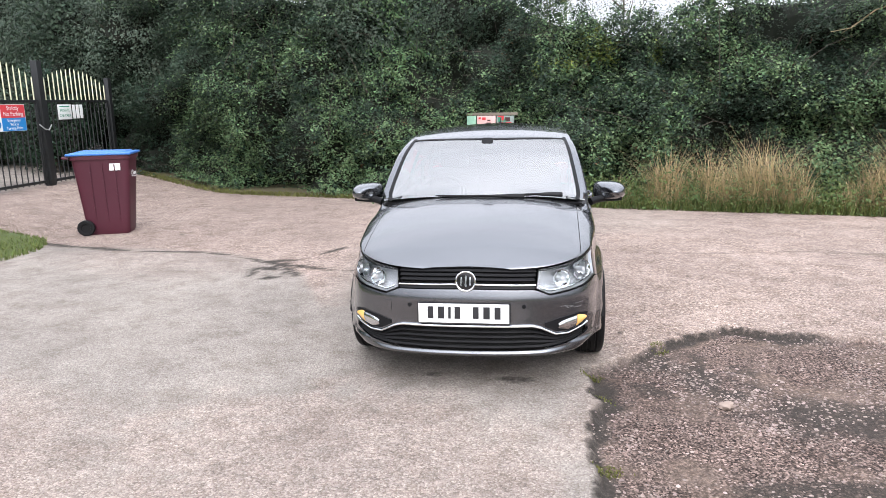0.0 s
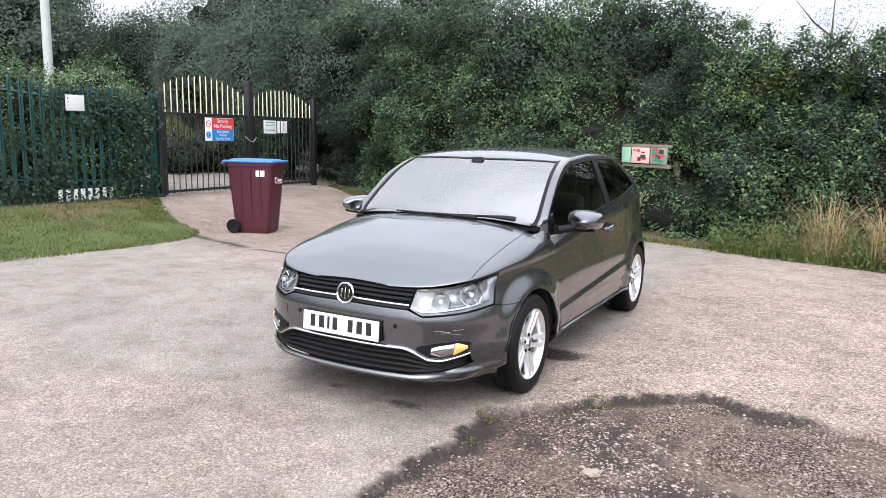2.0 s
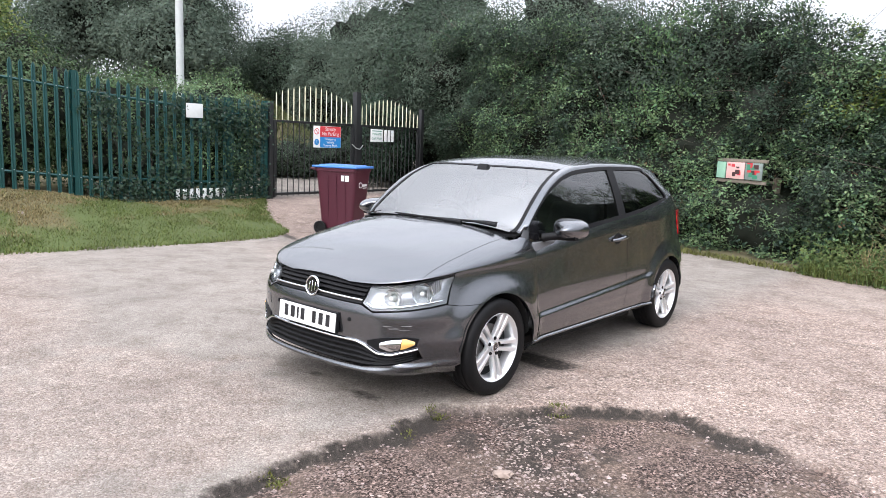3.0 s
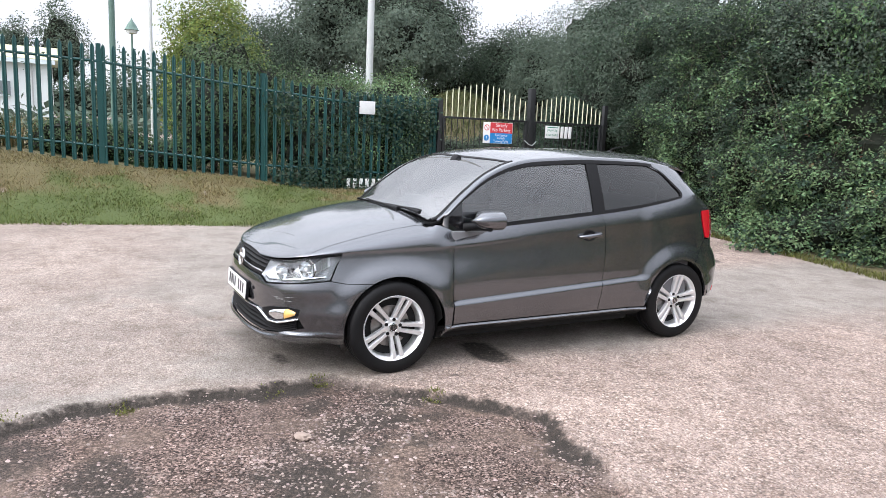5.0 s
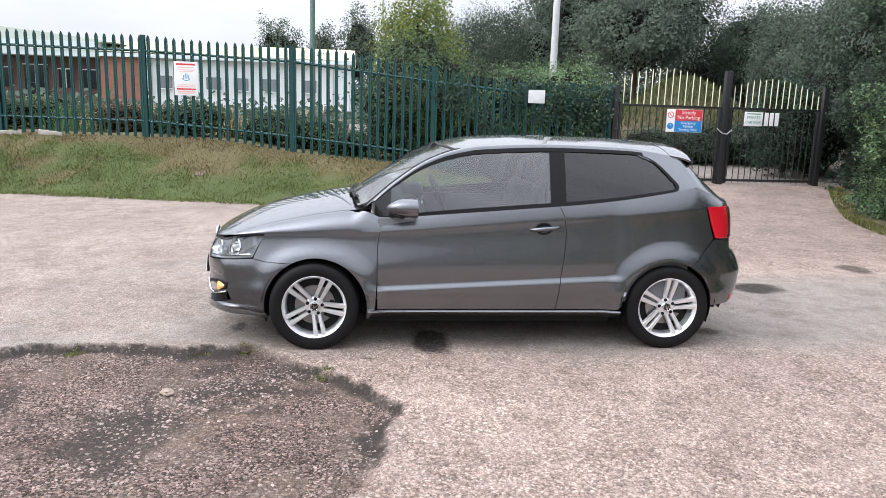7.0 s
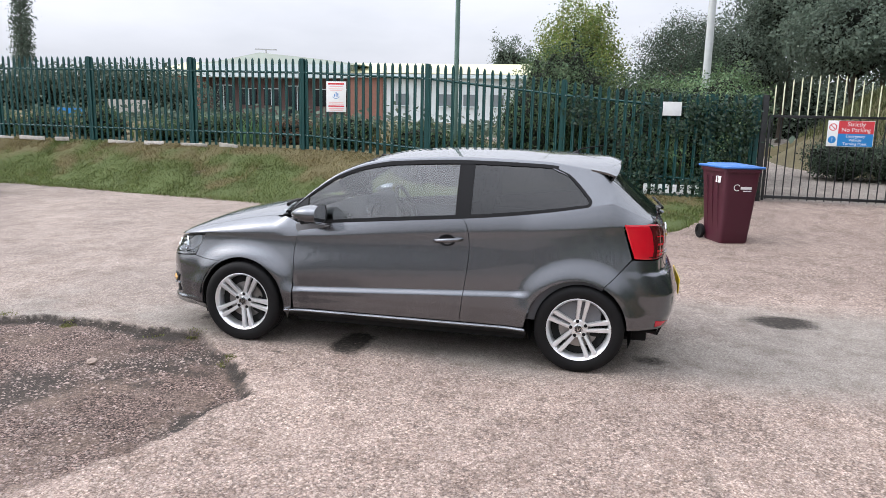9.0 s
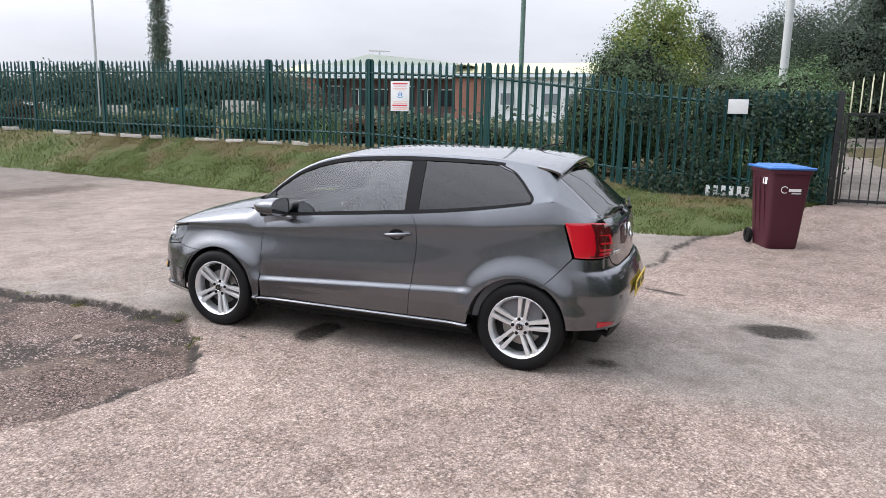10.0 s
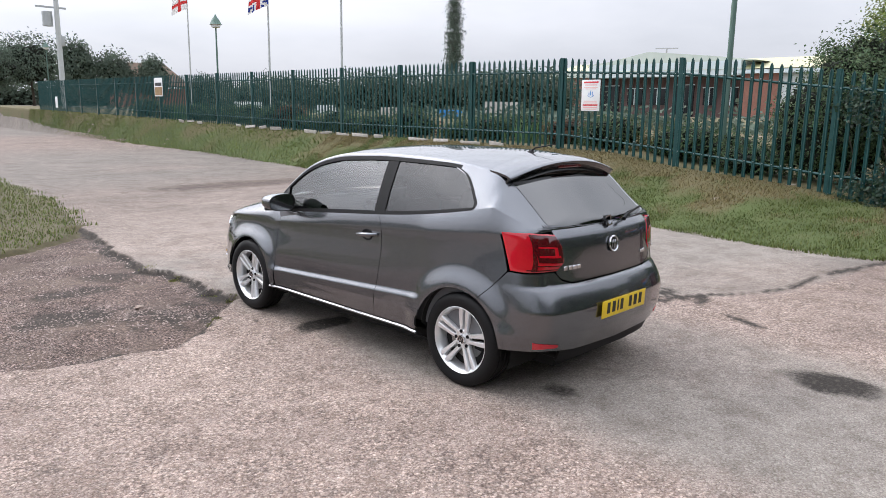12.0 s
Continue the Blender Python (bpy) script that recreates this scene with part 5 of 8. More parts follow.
def spoiler_pt(s, t):
    x = (2 * s - 1) * 0.588
    k = t * (len(prof) - 1)
    i = min(len(prof) - 2, int(k))
    y, dz = (prof[i][j] + (k - i) * (prof[i + 1][j] - prof[i][j]) for j in (0, 1))
    base = upper(min(y, 1.26), 2 + (1 - abs(x) / RAIL_X(1.25)) if abs(x) < RAIL_X(1.25) else 2.0).z
    return Vector((x, y - 0.06 * (x / 0.575) ** 4 * t, base + dz - 0.10 * max(0, min(y, 1.49) - 1.26) * (1 + 0.6 * (x / 0.575) ** 2)))


spoiler = panel("roof_spoiler", lambda s, t: spoiler_pt(s, t * 0.6), 50, 14, PAINT, hatch, gap=0.001)
panel("spoiler_underside", lambda s, t: spoiler_pt(s, 0.6 + 0.4 * t), 50, 6, GLOSS_BLACK, hatch, gap=0.0)
box("brake_lamp", (0.26, 0.008, 0.018), (0, 1.447, 1.368), DARK_RED, spoiler, bevel=0.003)
tube("antenna_mast", [(0.0, 1.13, 1.45), (0.0, 1.16, 1.474), (0.0, 1.33, 1.505)], [0.009, 0.005, 0.003], BLACK, car)
lathe("antenna_base", [(0.0, 0.030), (0.014, 0.026), (0.024, 0.012), (0.026, 0.0005)], BLACK, car, axis="z", sides=20).location = (0, 1.125, 1.432)
# rear wiper, front wipers
wp = tube("rear_wiper", [(-0.15, 1.785, 1.040), (-0.20, 1.772, 1.060), (-0.42, 1.735, 1.092)], [0.014, 0.009, 0.006], BLACK, hatch)
tube("wiper_blade", [(-0.24, 1.758, 1.074), (-0.46, 1.728, 1.090)], 0.006, BLACK, wp)
for x0, x1, x2 in ((-0.30, 0.00, 0.62), (0.03, 0.30, 0.66)):
    pts = []
    for k in range(9):
        x = x1 - 0.32 * (1 if x1 < 0.1 else 0.75) + k / 8 * (0.62 if x1 < 0.1 else 0.50)
        y = -1.015 + 0.075 * (x / 0.66) ** 2 + 0.012 * k / 8
        pts.append((x, y, ROOF_Z(y) - (ROOF_Z(y) - RAIL_Z(-0.9)) * min(1, abs(x) / 0.742) ** 2.3 * 0.6 + 0.008))
    blade = tube("wiper_blade", pts, [0.004] + [0.008] * 7 + [0.004], BLACK, car)
    tube("wiper_arm", [(p[0], p[1] - 0.004 - 0.003 * q, p[2] + 0.006 - 0.005 * q) for q, p in enumerate(pts[4:])], [0.005, 0.008, 0.010, 0.012, 0.014], BLACK, blade)

# handles, mirrors
for sd in (1, -1):
    hx = body(0.32, 0.85).x
    h = tube("door_handle", [(sd * (hx + 0.004), 0.225, 0.846), (sd * (hx + 0.034), 0.25, 0.850), (sd * (hx + 0.040), 0.32, 0.857), (sd * (hx + 0.034), 0.395, 0.864), (sd * (hx + 0.004), 0.42, 0.866)], [0.010, 0.014, 0.0155, 0.014, 0.010], PAINT, car, sides=12)
    cup = lathe("handle_cup", [(-0.004, 0.0005), (0.0, 0.030), (0.004, 0.044), (0.002, 0.048)], BLACK, h, axis="x", sides=28)
    cup.matrix_basis = Matrix.Translation((sd * (hx + 0.0005), 0.315, 0.853)) @ Matrix.Diagonal((sd, 1.25, 0.85, 1))
    # mirror: a hollowed cap on a black foot
    verts, faces, rows, cols = [], [], 14, 28
    for i in range(rows + 1):
        v = i / rows
        for j in range(cols):
            a = 2 * math.pi * j / cols
            k = math.sin(math.pi / 2 * min(1, v * 1.25)) ** 0.42
            x = 0.115 * math.copysign(abs(math.cos(a)) ** 0.7, math.cos(a)) * k
            z = 0.066 * math.copysign(abs(math.sin(a)) ** 0.65, math.sin(a)) * k * (1 - 0.12 * math.cos(a))
            verts.append((sd * (0.905 + x), -0.735 + 0.17 * v ** 1.15 - 0.035 * math.cos(a) * (1 - v), 1.0 + z))
    for i in range(rows):
        for j in range(cols):
            f = (i * cols + j, i * cols + (j + 1) % cols, (i + 1) * cols + (j + 1) % cols, (i + 1) * cols + j)
            faces.append(f if sd > 0 else f[::-1])
    faces.append(tuple(range(cols)))
    mir = mesh_part("door_mirror", verts, faces, PAINT, car, "grey door mirror on a black foot")
    ring = [Vector(verts[rows * cols + j]) for j in range(cols)]
    mid = sum(ring, Vector()) / cols
    mesh_part("mirror_glass", [mid + Vector((0, -0.006, 0))] + [mid + (p - mid) * 0.94 + Vector((0, -0.004, 0)) for p in ring], [(0, 1 + j, 1 + (j + 1) % cols) for j in range(cols)], CHROME, mir)
    mesh_part("mirror_rim", [p for p in ring] + [mid + (p - mid) * 0.93 + Vector((0, -0.004, 0)) for p in ring], [(j, (j + 1) % cols, cols + (j + 1) % cols, cols + j) for j in range(cols)], BLACK, mir)
    tube("mirror_foot", [(sd * 0.765, -0.72, 0.935), (sd * 0.80, -0.70, 0.945), (sd * 0.86, -0.67, 0.955), (sd * 0.92, -0.66, 0.965)], [0.030, 0.026, 0.026, 0.03], BLACK, mir, sides=12)
    tube("mirror_underside", [(sd * 0.82, -0.665, 0.945), (sd * 0.99, -0.665, 0.955)], [0.022, 0.02], BLACK, mir, sides=12)

# wheels
tyre_profile = [(-0.088, 0.212), (-0.095, 0.235), (-0.098, 0.262), (-0.090, 0.288), (-0.078, 0.298), (-0.072, 0.3005),
                (-0.05, 0.302), (-0.046, 0.295), (-0.040, 0.295), (-0.036, 0.302), (-0.012, 0.3025), (-0.008, 0.295), (0.008, 0.295), (0.012, 0.3025),
                (0.036, 0.302), (0.040, 0.295), (0.046, 0.295), (0.05, 0.302), (0.072, 0.3005), (0.078, 0.298), (0.090, 0.288), (0.098, 0.262), (0.095, 0.235), (0.088, 0.212)]
rim_profile = [(-0.085, 0.205), (-0.085, 0.216), (-0.07, 0.205), (-0.05, 0.190), (0.05, 0.192), (0.068, 0.200), (0.078, 0.2175), (0.088, 0.2185), (0.090, 0.213), (0.083, 0.206), (0.066, 0.196)]


def spoke_mesh():
    """One tapered spoke along +z with rounded shoulders, at the outer face of the rim."""
    bm = bmesh.new()
    rings = []
    for k in range(9):
        t = k / 8
        r = 0.045 + 0.160 * t
        hw = 0.0118 + 0.0058 * t ** 1.4
        off = 0.0185 + 0.0095 * t
        x = 0.058 + 0.020 * math.sin(1.2 * t) + 0.006 * t
        prof = [(-hw, -0.030), (-hw, -0.006), (-hw * 0.72, 0.0), (hw * 0.72, 0.0), (hw, -0.006), (hw, -0.030)]
        rings.append([bm.verts.new((x + dx, off + dy, r)) for dy, dx in prof])
    for a, b in zip(rings, rings[1:]):
        for i in range(5):
            bm.faces.new((a[i], a[i + 1], b[i + 1], b[i]))
    return bm


def make_wheel(y, sd, turn, steer=0.0):
    w = lathe("wheel", rim_profile, ALLOY, car, "five twin-spoke silver alloy wheel", sides=64)
    lathe("tyre", tyre_profile, RUBBER, w, "black road tyre", sides=72)
    for k in range(5):
        for side in (1, -1):
            bm = spoke_mesh()
            if side < 0:
                for v in bm.verts:
                    v.co.y = -v.co.y
            s = part("spoke", bm, ALLOY, w)
            s.matrix_basis = Matrix.Rotation(radians(72 * k), 4, "X")
    lathe("hub", [(0.035, 0.066), (0.056, 0.062), (0.060, 0.055), (0.058, 0.034), (0.068, 0.031), (0.070, 0.0005)], ALLOY, w, sides=36)
    cap = lathe("hub_cap", [(0.069, 0.031), (0.075, 0.029), (0.076, 0.024), (0.074, 0.022), (0.075, 0.0005)], CHROME, w, sides=32)
    lathe("disc", [(0.0755, 0.022), (0.0765, 0.0005)], GLOSS_BLACK, cap, sides=24)
    for sx, sa in ((-0.006, 25), (0.006, -25)):
        box("bar", (0.002, 0.004, 0.026), (0.0775, sx, 0), CHROME, cap, rot=(sa, 0, 0))
    for k in range(5):
        a = radians(72 * k + 36)
        b = lathe("wheel_bolt", [(0.050, 0.0125), (0.062, 0.0120), (0.066, 0.010), (0.062, 0.007), (0.062, 0.0005)], BLACK, w, sides=10)
        b.location = (0, 0.052 * math.cos(a), 0.052 * math.sin(a))
    lathe("brake_disc", [(0.014, 0.05), (0.014, 0.135), (-0.004, 0.135), (-0.004, 0.05)], STEEL, w, sides=40)
    box("brake_caliper", (0.06, 0.07, 0.12), (0.0, 0.115, 0.02), UNDER, w, bevel=0.01)
    # near-black shield set close behind the spokes, standing for the shade there
    lathe("brake_shield_shade", [(0.004, 0.02), (0.004, 0.189)], UNDER, w, sides=32)
    w.matrix_basis = Matrix.Translation((sd * 0.728, y, 0.301)) @ Matrix.Rotation(radians(180 if sd < 0 else 0) + steer, 4, "Z") @ Matrix.Rotation(radians(turn), 4, "X")
    return w


for y, sd, turn in ((-1.235, 1, -25), (1.235, 1, -8), (-1.235, -1, 10), (1.235, -1, 30)):
    make_wheel(y, sd, turn)
    # the dark housing round the wheel
    verts, faces = [], []
    for k in range(25):
        a = radians(-20 + 220 * k / 24)
        for x in (0.81 if 0.1 < math.sin(a) else 0.74, 0.44):
            verts.append((sd * x, y + 0.352 * math.cos(a), 0.297 + 0.352 * math.sin(a)))
    faces = [(2 * k, 2 * k + 1, 2 * k + 3, 2 * k + 2) for k in range(24)]
    n = len(verts)
    verts.append((sd * 0.44, y, 0.297))
    faces += [(n, 2 * k + 1, 2 * k + 3) for k in range(24)]
    mesh_part("wheel_housing", verts, faces, UNDER, car)

# underbody and cabin
box("underbody", (1.34, 1.72, 0.09), (0, 0.0, 0.200), UNDER, car, bevel=0.02)
box("underbody", (0.90, 3.5, 0.10), (0, -0.05, 0.200), UNDER, car, bevel=0.02)
box("engine_bay", (1.10, 0.95, 0.42), (0, -1.36, 0.47), UNDER, car, bevel=0.04)
box("boot_tub", (1.10, 0.55, 0.46), (0, 1.46, 0.52), UNDER, car, bevel=0.04)
panel("roof_lining", lambda s, t: upper(-0.24 + s * 1.62, 2.05 + 1.9 * t) + Vector((0, 0, -0.02)), 20, 20, LINER, car, gap=0.0, flange=0.0)
for sd in (1, -1):
    box("door_card", (0.05, 2.2, 0.58), (sd * 0.745, 0.28, 0.62), CABIN, car, bevel=0.02)
dash = bmesh.new()
add_box(dash, (1.40, 0.36, 0.26), (0, -0.66, 0.84), (-6, 0, 0), 0.07, 4)
dash_ob = part("dashboard", dash, CABIN, car)
box("instrument_hood", (0.36, 0.16, 0.10), (-0.36, -0.52, 0.985), CABIN, dash_ob, bevel=0.04, seg=3)
box("centre_screen", (0.20, 0.02, 0.12), (0.0, -0.475, 0.92), GLOSS_BLACK, dash_ob, rot=(-14, 0, 0), bevel=0.006)
for vx in (-0.12, 0.12, 0.56):
    lathe("air_vent", [(0.0, 0.042), (0.012, 0.040), (0.012, 0.034), (0.004, 0.032), (0.004, 0.0005)], CHROME if abs(vx) < 0.2 else BLACK, dash_ob, axis="z", sides=24).matrix_basis = pose(vx, -0.482, 0.93, 78, 0, 180)
wheel_ring = bmesh.new()
add_tube(wheel_ring, [(0.180 * math.cos(2 * math.pi * k / 40), 0.180 * math.sin(2 * math.pi * k / 40), 0) for k in range(41)], 0.016, 10, False)
for a in (90, 0, 180):
    add_box(wheel_ring, (0.15, 0.045, 0.022), (0.09 * math.cos(radians(a - 90 if a == 90 else a)) if a != 90 else 0, -0.09 if a == 90 else 0, -0.01), (0, 0, 90 if a == 90 else 0), 0.008)
add_box(wheel_ring, (0.15, 0.12, 0.05), (0, -0.01, -0.01), (0, 0, 0), 0.02, 3)
sw = part("steering_wheel", wheel_ring, BLACK, car)
sw.matrix_basis = pose(-0.36, -0.30, 0.93, 66, 0, 180)


def seat(x, y, width, back=14, rear_seat=False):
    cush = box("seat", (width, 0.50, 0.17), (x, y, 0.50), CLOTH, car, rot=(5, 0, 0), bevel=0.06, seg=4)
    box("backrest", (width * 0.96, 0.15, 0.62), (x, y + 0.30, 0.79), CLOTH, cush, rot=(-back, 0, 0), bevel=0.06, seg=4, taper=0.86)
    for hx in ([-0.3, 0.3] if rear_seat else [0]):
        box("headrest", (0.25, 0.10, 0.17), (x + hx, y + 0.40 + (0.02 if rear_seat else 0), 1.17 if not rear_seat else 1.13), CLOTH, cush, rot=(-back + 4, 0, 0), bevel=0.04, seg=3)
    return cush


seat(-0.36, 0.02, 0.50)
seat(0.36, 0.02, 0.50)
seat(0, 0.86, 1.18, 18, True)
box("inner_mirror", (0.22, 0.035, 0.06), (0, -0.36, 1.30), BLACK, car, bevel=0.014, seg=3)
box("mirror_mount", (0.09, 0.05, 0.10), (0, -0.40, 1.335), BLACK, car, rot=(-35, 0, 0), bevel=0.015)
for sd in (1, -1):
    tube("seat_belt", [(sd * 0.64, 0.36, 1.16), (sd * 0.655, 0.35, 0.80), (sd * 0.66, 0.34, 0.45)], 0.012, BLACK, car, sides=6)


# ---- fence, gate, signs ----
FENCE_GREEN = mat("green_fence_paint", (0.008, 0.056, 0.053), 0.45, grain=0.15, scale=14, large=0.2, large_scale=0.9, spec=0.4)
GATE_BLACK = mat("black_gate_paint", (0.014, 0.015, 0.016), 0.5, grain=0.3, scale=25)
CREAM = mat("cream_bar_paint", (0.62, 0.62, 0.42), 0.55, grain=0.1, scale=20)
WHITE = mat("white_board", (0.78, 0.79, 0.78), 0.5, grain=0.05, scale=20, large=0.06, large_scale=4)
OFFWHITE = mat("weathered_white", (0.46, 0.43, 0.39), 0.85, grain=0.45, scale=12, bump=0.2)
RED_INK = mat("red_print", (0.62, 0.05, 0.06), 0.45, grain=0.05, scale=30)
PINK = mat("faded_pink_print", (0.78, 0.48, 0.45), 0.5, grain=0.05, scale=30)
BLUE_INK = mat("blue_print", (0.02, 0.22, 0.55), 0.45, grain=0.05, scale=30)
GREEN_INK = mat("green_print", (0.05, 0.25, 0.15), 0.5, grain=0.2, scale=14)
WOOD = mat("weathered_wood", (0.20, 0.17, 0.135), 0.85, grain=0.3, scale=18, bump=0.3)
GALV = mat("galvanised_steel", (0.42, 0.44, 0.44), 0.5, 0.6, grain=0.15, scale=10)


def pale_mesh():
    """A ridged steel pale 1 m high with a pointed head; scaled to its height."""
    cols = [(-0.034, 0.0), (-0.022, 0.016), (0.0, 0.006), (0.022, 0.016), (0.034, 0.0)]
    verts, faces = [], []
    for back in (0.0, -0.004):
        for z, w in ((0.0, 1.0), (0.5, 1.0), (0.955, 1.0), (0.978, 0.75)):
            verts += [(d + back, c * w, z) for c, d in cols]
        verts.append((0.006 + back, 0.0, 1.0))
    for s in (0, 21):
        for r in range(3):
            for c in range(4):
                q = (s + r * 5 + c, s + r * 5 + c + 1, s + (r + 1) * 5 + c + 1, s + (r + 1) * 5 + c)
                faces.append(q if s == 0 else q[::-1])
        for c in range(4):
            q = (s + 15 + c, s + 16 + c, s + 20)
            faces.append(q if s == 0 else q[::-1])
    for r in range(3):
        for c in (0, 4):
            faces.append((r * 5 + c, (r + 1) * 5 + c, 21 + (r + 1) * 5 + c, 21 + r * 5 + c))
    me = bpy.data.meshes.new("pale")
    me.from_pydata(verts, [], faces)
    me.materials.append(FENCE_GREEN)
    return me


fence = thing("palisade_fence", "green steel palisade fence with pointed pales on a bank", "fence", (FENCE_X(0), 0, BASE_Z(0)))
fence_inv = Matrix.Translation(fence.location).inverted()


def in_fence(ob, m):
    ob.parent, ob.matrix_parent_inverse = fence, fence_inv
    ob.matrix_basis = m


posts = [4.02, 3.2, 0.42, -2.39, -5.23] + [-5.23 - 2.80 * k for k in range(1, 15)]
post_bm = bmesh.new()
for dx in (-0.045, 0.045):
    add_box(post_bm, (0.007, 0.075, 1), (dx, 0, 0.5))
add_box(post_bm, (0.09, 0.006, 1), (0, 0, 0.5))
post_me = bpy.data.meshes.new("post")
post_bm.to_mesh(post_me)
post_bm.free()
post_me.materials.append(FENCE_GREEN)
for y in posts:
    h = TOP_Z(y) - BASE_Z(y) + 0.05
    in_fence(new("post", post_me), Matrix.Translation((FENCE_X(y) + 0.012, y, BASE_Z(y) - 0.05)) @ Matrix.Diagonal((1, 1, h, 1)))
pale_me = pale_mesh()
pale_y = 3.93
bolt_bm = bmesh.new()
n_pale = 0
while n_pale < 300:
    z0 = BASE_Z(pale_y) + 0.03
    h = TOP_Z(pale_y) - z0 + 0.01 * nz(0, pale_y, 3)
    if min(abs(pale_y - p) for p in posts) > 0.045:
        in_fence(new("pale", pale_me), Matrix.Translation((FENCE_X(pale_y) + 0.055, pale_y, z0)) @ Matrix.Rotation(radians(0.5 * nz(1, pale_y, 7)), 4, "X") @ Matrix.Diagonal((1, 1, h, 1)))
        if pale_y > -16:
            for zz in (TOP_Z(pale_y) - 0.30, BASE_Z(pale_y) + 0.33):
                add_box(bolt_bm, (0.012, 0.016, 0.016), (FENCE_X(pale_y) + 0.070, pale_y, zz))
        n_pale += 1
    pale_y -= 0.1645
bolts = part("bolt_heads", bolt_bm, GALV, None, "galvanised bolt heads", shade=False)
in_fence(bolts, Matrix())
tagged(bolts, kind="stuff")
for dz, of in ((-0.30, TOP_Z), (0.33, BASE_Z)):
    for y0, y1 in zip(posts, posts[1:]):
        bm = bmesh.new()
        a, b = Vector((FENCE_X(y0) + 0.04, y0, of(y0) + dz)), Vector((FENCE_X(y1) + 0.04, y1, of(y1) + dz))
        add_tube(bm, [a, b], 0.024, 4)
        in_fence(part("rail", bm, FENCE_GREEN), Matrix())

# gate with two arched leaves
gate = thing("double_gate", "black steel double gate with pale arched bar tops", "gate", (-8.87, 6.4, 0.27))
g_inv = Matrix.Translation(gate.location).inverted()


def in_gate(ob, m=None):
    ob.parent, ob.matrix_parent_inverse = gate, g_inv
    if m is not None:
        ob.matrix_basis = m


for y, h, w in ((4.12, 1.95, 0.10), (6.46, 2.30, 0.13), (8.62, 2.05, 0.10)):
    z0 = ground_z(-8.87, y)
    in_gate(box("gate_post", (w, w, h + 0.1), (-8.87, y, z0 + h / 2 - 0.05), GATE_BLACK, bevel=0.006))
for y0, y1, z_edge, z_mid in ((4.20, 6.37, 2.32, 2.60), (6.56, 8.54, 2.20, 2.47)):
    for z, hh in ((1.84, 0.045), (0.36, 0.05)):
        in_gate(box("gate_rail", (0.04, y1 - y0, hh), (-8.87, (y0 + y1) / 2, z), GATE_BLACK, bevel=0.004))
    for y in (y0 + 0.02, y1 - 0.02):
        in_gate(box("gate_stile", (0.045, 0.045, 1.56), (-8.87, y, 1.07), GATE_BLACK, bevel=0.004))
    n = 15
    for k in range(n):
        y = y0 + (k + 0.5) * (y1 - y0) / n
        u = 2 * (k + 0.5) / n - 1
        zt = z_edge + (z_mid - z_edge) * (1 - abs(u + 0.12) ** 1.8)
        in_gate(tube("gate_bar", [(-8.87, y, 0.31), (-8.87, y, 1.84)], 0.0105, GATE_BLACK, sides=6))
        in_gate(tube("bar_top", [(-8.87, y, 1.86), (-8.87, y, zt - 0.05), (-8.87, y, zt)], [0.0115, 0.0115, 0.002], CREAM, sides=6))
in_gate(tube("gate_chain", [(-8.83, 6.30, 1.42), (-8.80, 6.40, 1.33), (-8.79, 6.50, 1.31), (-8.82, 6.62, 1.40)], 0.012, GALV, sides=6))


def writing(text, size, at, turn, material, parent):
    cu = bpy.data.curves.new("writing", "FONT")
    cu.body, cu.size, cu.align_x, cu.align_y, cu.extrude = text, size, "CENTER", "CENTER", 0.001
    cu.materials.append(material)
    ob = new("writing", cu)
    ob.parent = parent
    ob.matrix_basis = pose(*at, *turn)
    return ob


def flat_sign(name, y0, y1, z0, z1, x, material, label, tilt=0.0):
    s = box(name, (0.008, y1 - y0, z1 - z0), (0, 0, 0), material, bevel=0.002)
    s.matrix_basis = pose(x, (y0 + y1) / 2, (z0 + z1) / 2, tilt, 0, 0)
    return tagged(s, label, "sign")


FACE = (90, 0, 90)
s1 = flat_sign("parking_sign", 5.20, 5.965, 1.325, 1.785, -8.835, WHITE, "red, white and blue no parking sign on the gate")
box("red_panel", (0.003, 0.58, 0.225), (0.0045, 0.085, 0.112), RED_INK, s1)
box("blue_panel", (0.003, 0.58, 0.225), (0.0045, 0.085, -0.113), BLUE_INK, s1)
writing("Strictly", 0.105, (0.007, 0.085, 0.165), FACE, WHITE, s1)
writing("No Parking", 0.105, (0.007, 0.085, 0.065), FACE, WHITE, s1)
for k, word in enumerate(("Emergency", "Vehicle", "Turning Point")):
    writing(word, 0.072, (0.007, 0.085, -0.045 - 0.068 * k), FACE, WHITE, s1)
lathe("red_ring", [(0.004, 0.050), (0.007, 0.052), (0.007, 0.064), (0.004, 0.066)], RED_INK, s1, sides=28).location = (0, -0.295, 0.112)
box("red_bar", (0.003, 0.11, 0.014), (0.006, -0.295, 0.112), RED_INK, s1, rot=(-45, 0, 0))
lathe("blue_disc", [(0.004, 0.066), (0.007, 0.064), (0.007, 0.0005)], BLUE_INK, s1, sides=28).location = (0, -0.295, -0.112)
writing("!", 0.10, (0.009, -0.295, -0.112), FACE, WHITE, s1)
s2 = flat_sign("private_sign", 6.87, 7.27, 1.49, 1.775, -8.835, WHITE, "white private car park sign on the gate")
writing("PRIVATE", 0.078, (0.006, 0, 0.03), FACE, GREEN_INK, s2)
writing("CAR PARK", 0.072, (0.006, 0, -0.07), FACE, GREEN_INK, s2)
box("print_bar", (0.002, 0.30, 0.02), (0.005, 0, 0.105), GREEN_INK, s2)
